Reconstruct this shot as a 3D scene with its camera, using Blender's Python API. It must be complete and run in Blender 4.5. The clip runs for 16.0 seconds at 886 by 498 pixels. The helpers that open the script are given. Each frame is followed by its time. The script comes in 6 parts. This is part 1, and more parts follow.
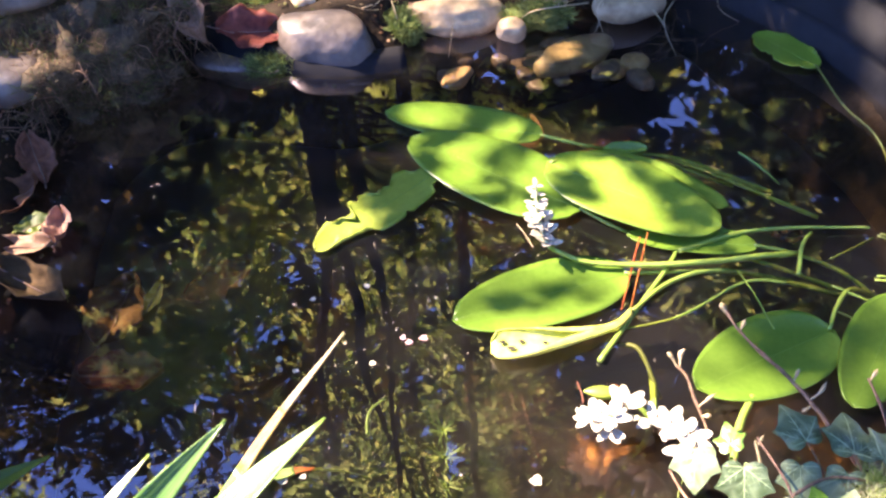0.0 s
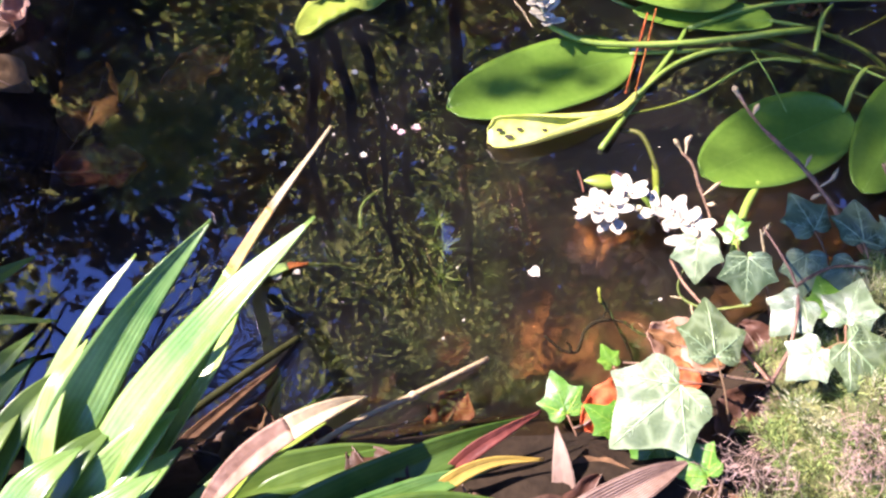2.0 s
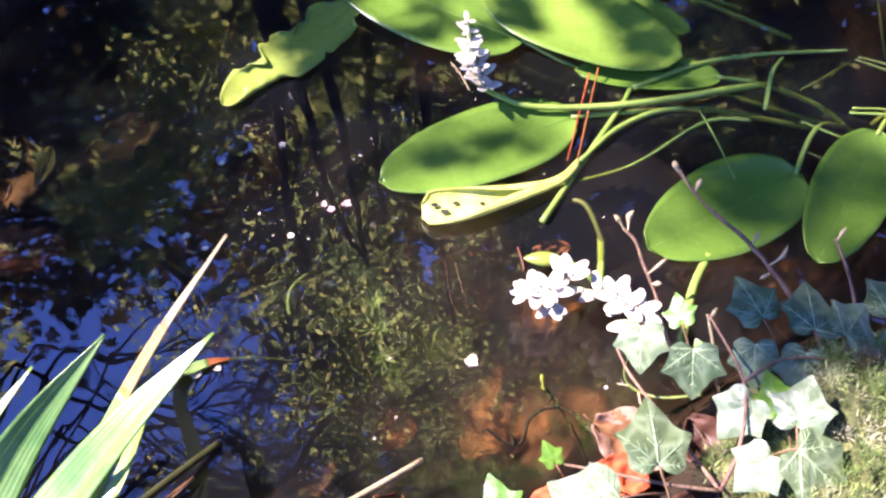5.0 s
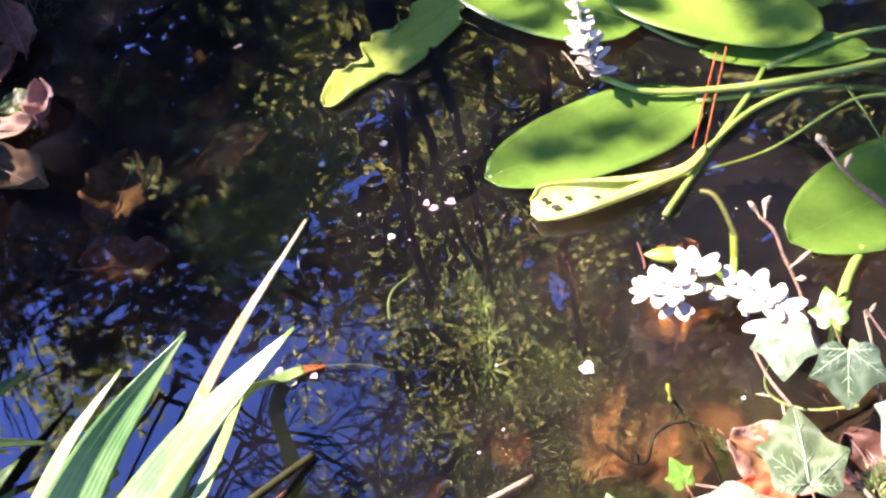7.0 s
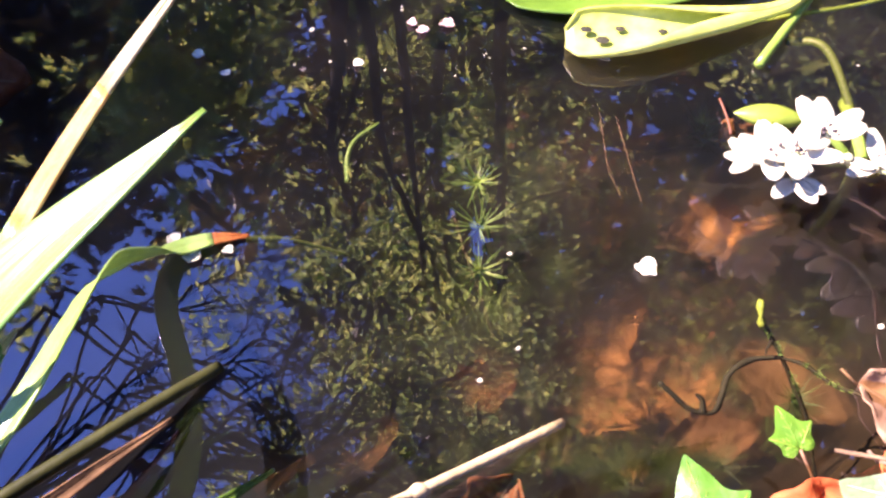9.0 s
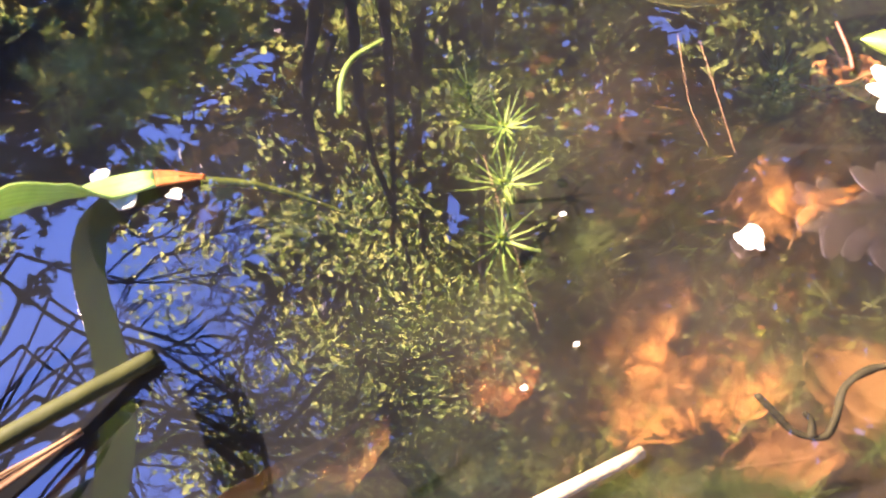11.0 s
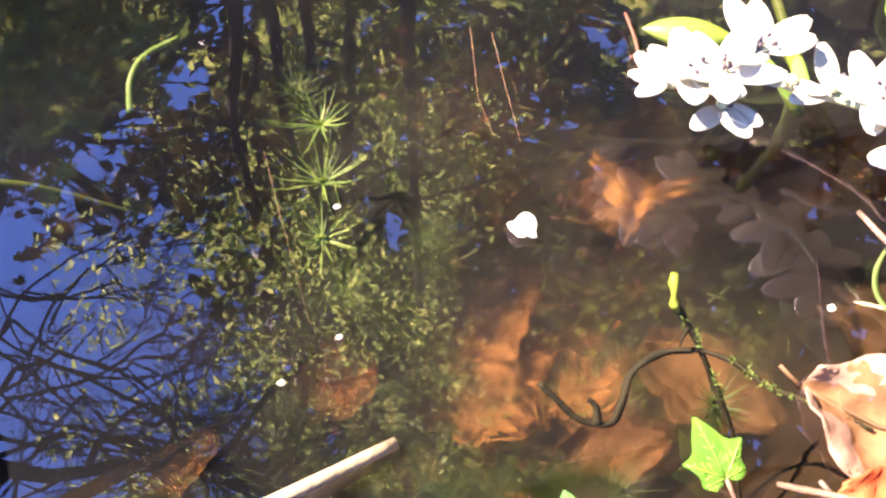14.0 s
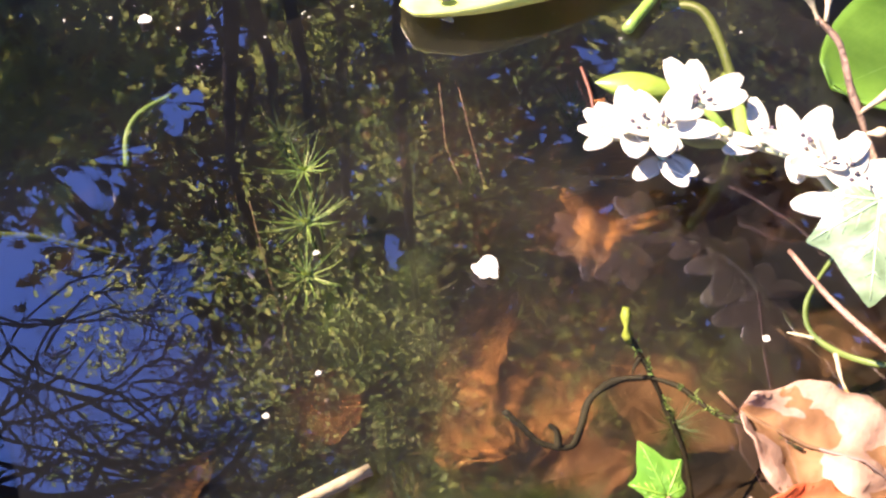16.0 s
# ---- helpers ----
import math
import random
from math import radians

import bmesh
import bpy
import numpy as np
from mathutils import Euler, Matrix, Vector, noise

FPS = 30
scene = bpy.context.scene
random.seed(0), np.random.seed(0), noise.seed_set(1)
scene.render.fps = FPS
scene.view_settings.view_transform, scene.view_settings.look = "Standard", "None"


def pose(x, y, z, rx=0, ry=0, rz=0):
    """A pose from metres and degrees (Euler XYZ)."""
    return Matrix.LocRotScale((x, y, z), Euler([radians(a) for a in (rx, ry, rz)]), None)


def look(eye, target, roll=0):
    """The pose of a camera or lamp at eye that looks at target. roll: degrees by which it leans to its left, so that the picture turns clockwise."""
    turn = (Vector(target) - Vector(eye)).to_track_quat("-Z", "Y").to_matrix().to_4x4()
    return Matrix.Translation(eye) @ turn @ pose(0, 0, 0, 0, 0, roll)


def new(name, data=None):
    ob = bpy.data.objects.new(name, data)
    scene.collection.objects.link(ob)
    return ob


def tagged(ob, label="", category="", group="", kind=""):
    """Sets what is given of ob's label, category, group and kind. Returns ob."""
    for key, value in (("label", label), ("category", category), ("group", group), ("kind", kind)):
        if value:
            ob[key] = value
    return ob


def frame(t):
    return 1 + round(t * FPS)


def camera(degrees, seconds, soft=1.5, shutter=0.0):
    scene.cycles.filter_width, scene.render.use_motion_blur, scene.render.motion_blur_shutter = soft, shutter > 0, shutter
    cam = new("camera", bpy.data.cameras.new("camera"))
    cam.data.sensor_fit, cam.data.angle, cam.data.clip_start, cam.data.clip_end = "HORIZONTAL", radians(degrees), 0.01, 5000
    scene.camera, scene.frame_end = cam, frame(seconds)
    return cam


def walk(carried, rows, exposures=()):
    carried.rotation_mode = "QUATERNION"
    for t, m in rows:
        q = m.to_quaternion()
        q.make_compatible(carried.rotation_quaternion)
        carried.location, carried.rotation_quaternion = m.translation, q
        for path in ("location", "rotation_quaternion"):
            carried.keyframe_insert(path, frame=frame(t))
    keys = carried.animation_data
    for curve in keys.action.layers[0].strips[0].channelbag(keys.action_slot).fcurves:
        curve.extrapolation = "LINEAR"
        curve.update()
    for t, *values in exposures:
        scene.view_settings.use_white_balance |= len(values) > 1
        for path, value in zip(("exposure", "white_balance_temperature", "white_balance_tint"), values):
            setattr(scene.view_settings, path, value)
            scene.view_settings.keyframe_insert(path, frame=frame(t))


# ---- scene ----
cam = camera(54.0, 16.0, 2.5)
PATH = [
    (0, (0.145, 0.12, 0.624), (0.051, 1.506, -0.815), -2.4),
    (0.5, (0.144, 0.122, 0.616), (0.057, 1.438, -0.887), -2.7),
    (1, (0.148, 0.134, 0.609), (0.074, 1.326, -0.995), -2.8),
    (1.5, (0.148, 0.142, 0.601), (0.079, 1.214, -1.085), -2.9),
    (2, (0.142, 0.147, 0.599), (0.067, 1.135, -1.138), -3.7),
    (2.5, (0.157, 0.166, 0.598), (0.079, 1.061, -1.189), -5.3),
    (3, (0.183, 0.199, 0.603), (0.103, 1.012, -1.222), -6.9),
    (3.5, (0.197, 0.224, 0.6), (0.13, 1.057, -1.217), -6.7),
    (4, (0.19, 0.226, 0.595), (0.145, 1.134, -1.187), -4.6),
    (4.2, (0.192, 0.215, 0.592), (0.134, 1.169, -1.165), -4.8),
    (6.3, (0.165, 0.214, 0.577), (0.146, 1.254, -1.131), -2.7),
    (6.5, (0.188, 0.207, 0.552), (-0.075, 1.226, -1.149), -14.1),
    (7, (0.195, 0.221, 0.527), (-0.144, 1.3, -1.122), -17.5),
    (7.5, (0.186, 0.231, 0.486), (-0.113, 1.244, -1.213), -16.1),
    (8, (0.173, 0.255, 0.429), (-0.06, 1.222, -1.306), -12.5),
    (8.5, (0.159, 0.267, 0.38), (-0.024, 1.248, -1.353), -9.0),
    (8.7, (0.144, 0.272, 0.361), (-0.019, 1.266, -1.366), -6.9),
    (10.8, (0.095, 0.317, 0.25), (0.002, 1.28, -1.5), 0.0),
    (11, (0.1, 0.322, 0.242), (0.031, 1.282, -1.51), 1.0),
    (11.5, (0.123, 0.326, 0.223), (0.122, 1.273, -1.538), 3.8),
    (12, (0.138, 0.322, 0.22), (0.15, 1.282, -1.535), 4.2),
    (12.5, (0.147, 0.322, 0.22), (0.169, 1.293, -1.528), 4.5),
    (13, (0.151, 0.32, 0.221), (0.179, 1.299, -1.522), 4.5),
    (13.5, (0.157, 0.321, 0.225), (0.192, 1.307, -1.514), 4.9),
    (14, (0.157, 0.322, 0.237), (0.196, 1.315, -1.498), 5.0),
    (14.5, (0.154, 0.324, 0.247), (0.19, 1.32, -1.487), 5.1),
    (15, (0.154, 0.32, 0.248), (0.195, 1.318, -1.485), 5.3),
    (15.5, (0.167, 0.323, 0.258), (0.213, 1.334, -1.467), 4.9),
    (16, (0.166, 0.316, 0.265), (0.207, 1.343, -1.451), 4.1),
]
walk(cam, [(t, look(eye, target, roll)) for t, eye, target, roll in PATH],
     [(0.0, 2.92, 6700, 37), (1.0, 2.92, 6200, 39), (2.0, 2.15, 5850, 41), (2.5, 2.1, 5750, 43), (4.0, 2.2, 5600, 47), (6.5, 2.45, 5850, 47), (7.5, 2.6, 5950, 47), (8.5, 2.4, 6000, 46), (11.0, 3.68, 6600, 37), (11.5, 3.72, 6550, 36), (12.0, 3.2, 6300, 35), (13.0, 2.9, 6200, 35), (14.5, 2.92, 6150, 35), (15.5, 2.75, 6100, 35), (16.0, 2.45, 6050, 35)])

# ---- daylight ----
SUN_AZ, SUN_EL = -72.0, 46.0
SUN = Vector((math.sin(radians(SUN_AZ)) * math.cos(radians(SUN_EL)), math.cos(radians(SUN_AZ)) * math.cos(radians(SUN_EL)), math.sin(radians(SUN_EL))))
world = bpy.data.worlds.new("sky")
scene.world = world
world.use_nodes = True
wn = world.node_tree
sky = wn.nodes.new("ShaderNodeTexSky")
sky.sky_type = "NISHITA"
sky.sun_disc = False
sky.sun_elevation = radians(SUN_EL)
sky.sun_rotation = radians(SUN_AZ)
sky.altitude = 4000.0
sky.ozone_density = 10.0
sky.air_density = 1.0
sky.dust_density = 0.0
wn.nodes["Background"].inputs["Strength"].default_value = 0.15
wn.links.new(sky.outputs["Color"], wn.nodes["Background"].inputs["Color"])
lamp = bpy.data.lights.new("sun", "SUN")
lamp.energy, lamp.angle, lamp.color = 4.5, radians(0.5), (1.0, 0.93, 0.70)
sun = new("sun", lamp)
sun.matrix_world = look(SUN * 20, (0, 0, 0))


# ---- materials ----
def material(name, dark, light, scale=20.0, rough=0.5, bump=0.2, fine=120.0, through_light=0.0, spec=0.5, vary=0.25, stripes=0.0, veins=None, coat=0.0, detail=5.0, streak=0.3, rotten=0.0):
    """Two tones mixed by a coarse and a fine noise, varied from piece to piece; stripes run along the length; veins are a net of paler lines."""
    m = bpy.data.materials.new(name)
    m.use_nodes = True
    nt = m.node_tree
    n, l = nt.nodes, nt.links
    b = n["Principled BSDF"]
    tc = n.new("ShaderNodeTexCoord")
    geo = n.new("ShaderNodeNewGeometry")
    info = n.new("ShaderNodeObjectInfo")
    coarse = n.new("ShaderNodeTexNoise")
    coarse.inputs["Scale"].default_value = scale
    coarse.inputs["Detail"].default_value = detail
    finen = n.new("ShaderNodeTexNoise")
    finen.inputs["Scale"].default_value = fine
    finen.inputs["Detail"].default_value = 4.0
    l.new(tc.outputs["Object"], coarse.inputs["Vector"])
    l.new(tc.outputs["Object"], finen.inputs["Vector"])
    add = n.new("ShaderNodeMath")
    add.operation = "MULTIPLY_ADD"
    add.inputs[1].default_value = 0.45
    l.new(finen.outputs["Fac"], add.inputs[0])
    l.new(coarse.outputs["Fac"], add.inputs[2])
    ramp = n.new("ShaderNodeMapRange")
    ramp.inputs["From Min"].default_value, ramp.inputs["From Max"].default_value = 0.45, 1.0
    l.new(add.outputs[0], ramp.inputs["Value"])
    mix = n.new("ShaderNodeMix")
    mix.data_type = "RGBA"
    mix.inputs["A"].default_value, mix.inputs["B"].default_value = (*dark, 1), (*light, 1)
    l.new(ramp.outputs["Result"], mix.inputs["Factor"])
    colour = mix.outputs["Result"]
    height = finen.outputs["Fac"]
    if stripes:
        uv = n.new("ShaderNodeUVMap")
        wave = n.new("ShaderNodeTexWave")
        wave.inputs["Scale"].default_value = stripes
        wave.inputs["Distortion"].default_value = 0.6
        l.new(uv.outputs["UV"], wave.inputs["Vector"])
        sm = n.new("ShaderNodeMix")
        sm.data_type = "RGBA"
        sm.blend_type = "MULTIPLY"
        sm.inputs["Factor"].default_value = streak
        l.new(colour, sm.inputs["A"])
        l.new(wave.outputs["Color"], sm.inputs["B"])
        colour = sm.outputs["Result"]
        height = wave.outputs["Fac"] if streak > 0.1 else height
    if veins:
        vor = n.new("ShaderNodeTexVoronoi")
        vor.feature = "DISTANCE_TO_EDGE"
        vor.inputs["Scale"].default_value = veins[0]
        l.new(tc.outputs["Object"], vor.inputs["Vector"])
        vr = n.new("ShaderNodeMapRange")
        vr.inputs["From Min"].default_value, vr.inputs["From Max"].default_value = 0.0, 0.16
        vr.inputs["To Min"].default_value, vr.inputs["To Max"].default_value = veins[2], 0.0
        l.new(vor.outputs["Distance"], vr.inputs["Value"])
        vm = n.new("ShaderNodeMix")
        vm.data_type = "RGBA"
        vm.inputs["B"].default_value = (*veins[1], 1)
        l.new(vr.outputs["Result"], vm.inputs["Factor"])
        l.new(colour, vm.inputs["A"])
        colour = vm.outputs["Result"]
    hsv = n.new("ShaderNodeHueSaturation")
    tot = n.new("ShaderNodeMath")
    tot.operation = "ADD"
    l.new(info.outputs["Random"], tot.inputs[0])
    l.new(geo.outputs["Random Per Island"], tot.inputs[1])
    frac = n.new("ShaderNodeMath")
    frac.operation = "FRACT"
    l.new(tot.outputs[0], frac.inputs[0])
    vmap = n.new("ShaderNodeMapRange")
    vmap.inputs["To Min"].default_value, vmap.inputs["To Max"].default_value = 1 - vary, 1 + vary
    l.new(frac.outputs[0], vmap.inputs["Value"])
    l.new(vmap.outputs["Result"], hsv.inputs["Value"])
    hmap = n.new("ShaderNodeMapRange")
    hmap.inputs["To Min"].default_value, hmap.inputs["To Max"].default_value = 0.5 + vary * 0.06, 0.5 - vary * 0.06
    l.new(frac.outputs[0], hmap.inputs["Value"])
    l.new(hmap.outputs["Result"], hsv.inputs["Hue"])
    l.new(colour, hsv.inputs["Color"])
    l.new(hsv.outputs["Color"], b.inputs["Base Color"])
    b.inputs["Roughness"].default_value = rough
    b.inputs["Specular IOR Level"].default_value = spec
    b.inputs["Coat Weight"].default_value = coat
    b.inputs["Coat Roughness"].default_value = 0.25
    bp = n.new("ShaderNodeBump")
    bp.inputs["Strength"].default_value = bump
    bp.inputs["Distance"].default_value = 0.002
    l.new(height, bp.inputs["Height"])
    l.new(bp.outputs["Normal"], b.inputs["Normal"])
    if rotten:
        decay = n.new("ShaderNodeTexNoise")
        decay.inputs["Scale"].default_value = rotten
        decay.inputs["Detail"].default_value = 6.0
        l.new(tc.outputs["Object"], decay.inputs["Vector"])
        dr = n.new("ShaderNodeMapRange")
        dr.inputs["From Min"].default_value, dr.inputs["From Max"].default_value = 0.42, 0.60
        l.new(decay.outputs["Fac"], dr.inputs["Value"])
        l.new(dr.outputs["Result"], b.inputs["Alpha"])
    if through_light:
        tr = n.new("ShaderNodeBsdfTranslucent")
        l.new(hsv.outputs["Color"], tr.inputs["Color"])
        ms = n.new("ShaderNodeMixShader")
        ms.inputs["Fac"].default_value = through_light
        l.new(b.outputs["BSDF"], ms.inputs[1])
        l.new(tr.outputs["BSDF"], ms.inputs[2])
        l.new(ms.outputs["Shader"], n["Material Output"].inputs["Surface"])
    return m


def water_material():
    """A clear, slightly peaty surface: see-through, mirror-like by Fresnel, with a little suspended silt that catches the light."""
    m = bpy.data.materials.new("pond_water")
    m.use_nodes = True
    nt = m.node_tree
    n, l = nt.nodes, nt.links
    n.remove(n["Principled BSDF"])
    clear = n.new("ShaderNodeBsdfTransparent")
    clear.inputs["Color"].default_value = (0.90, 0.82, 0.66, 1)
    silt = n.new("ShaderNodeBsdfDiffuse")
    silt.inputs["Color"].default_value = (0.37, 0.38, 0.44, 1)
    tc = n.new("ShaderNodeTexCoord")
    cloud = n.new("ShaderNodeTexNoise")
    cloud.inputs["Scale"].default_value = 4.0
    cloud.inputs["Detail"].default_value = 3.0
    l.new(tc.outputs["Object"], cloud.inputs["Vector"])
    cr = n.new("ShaderNodeMapRange")
    cr.inputs["From Min"].default_value, cr.inputs["From Max"].default_value = 0.35, 0.7
    cr.inputs["To Min"].default_value, cr.inputs["To Max"].default_value = SILT[0], SILT[1]
    l.new(cloud.outputs["Fac"], cr.inputs["Value"])
    body = n.new("ShaderNodeMixShader")
    l.new(cr.outputs["Result"], body.inputs["Fac"])
    l.new(clear.outputs["BSDF"], body.inputs[1])
    l.new(silt.outputs["BSDF"], body.inputs[2])
    ripple = n.new("ShaderNodeTexNoise")
    ripple.inputs["Scale"].default_value = 9.0
    ripple.inputs["Detail"].default_value = 2.0
    l.new(tc.outputs["Object"], ripple.inputs["Vector"])
    bp = n.new("ShaderNodeBump")
    bp.inputs["Strength"].default_value = 0.10
    bp.inputs["Distance"].default_value = 0.004
    l.new(ripple.outputs["Fac"], bp.inputs["Height"])
    gloss = n.new("ShaderNodeBsdfGlossy")
    gloss.inputs["Roughness"].default_value = 0.0
    gloss.inputs["Color"].default_value = (1.0, 0.88, 1.0, 1)
    l.new(bp.outputs["Normal"], gloss.inputs["Normal"])
    face = n.new("ShaderNodeLayerWeight")
    p5 = n.new("ShaderNodeMath")
    p5.operation = "POWER"
    p5.inputs[1].default_value = 5.0
    l.new(face.outputs["Facing"], p5.inputs[0])
    fr = n.new("ShaderNodeMapRange")
    fr.inputs["To Min"].default_value, fr.inputs["To Max"].default_value = MIRROR, 1.0
    l.new(p5.outputs[0], fr.inputs["Value"])
    top = n.new("ShaderNodeMixShader")
    l.new(fr.outputs["Result"], top.inputs["Fac"])
    l.new(body.outputs["Shader"], top.inputs[1])
    l.new(gloss.outputs["BSDF"], top.inputs[2])
    l.new(top.outputs["Shader"], n["Material Output"].inputs["Surface"])
    return m


def silt_material(cloudy):
    """Peaty water with silt hanging in it: dims and browns what lies below, and catches some light itself."""
    m = bpy.data.materials.new("silty_water")
    m.use_nodes = True
    nt = m.node_tree
    n, l = nt.nodes, nt.links
    n.remove(n["Principled BSDF"])
    clear = n.new("ShaderNodeBsdfTransparent")
    clear.inputs["Color"].default_value = PEAT
    silt = n.new("ShaderNodeBsdfDiffuse")
    silt.inputs["Color"].default_value = (0.37, 0.38, 0.44, 1)
    tc = n.new("ShaderNodeTexCoord")
    cloud = n.new("ShaderNodeTexNoise")
    cloud.inputs["Scale"].default_value = 11.0
    cloud.inputs["Detail"].default_value = 7.0
    cloud.inputs["Roughness"].default_value = 0.62
    l.new(tc.outputs["Object"], cloud.inputs["Vector"])
    cr = n.new("ShaderNodeMapRange")
    cr.inputs["From Min"].default_value, cr.inputs["From Max"].default_value = 0.35, 0.7
    cr.inputs["To Min"].default_value, cr.inputs["To Max"].default_value = 0.004, 0.034
    l.new(cloud.outputs["Fac"], cr.inputs["Value"])
    blur = n.new("ShaderNodeBsdfRefraction")
    blur.inputs["Color"].default_value = PEAT
    blur.inputs["IOR"].default_value = 1.33
    blur.inputs["Roughness"].default_value = 0.28
    murk = n.new("ShaderNodeMixShader")
    murk.inputs["Fac"].default_value = cloudy
    l.new(clear.outputs["BSDF"], murk.inputs[1])
    l.new(blur.outputs["BSDF"], murk.inputs[2])
    body = n.new("ShaderNodeMixShader")
    l.new(cr.outputs["Result"], body.inputs["Fac"])
    l.new(murk.outputs["Shader"], body.inputs[1])
    l.new(silt.outputs["BSDF"], body.inputs[2])
    l.new(body.outputs["Shader"], n["Material Output"].inputs["Surface"])
    return m


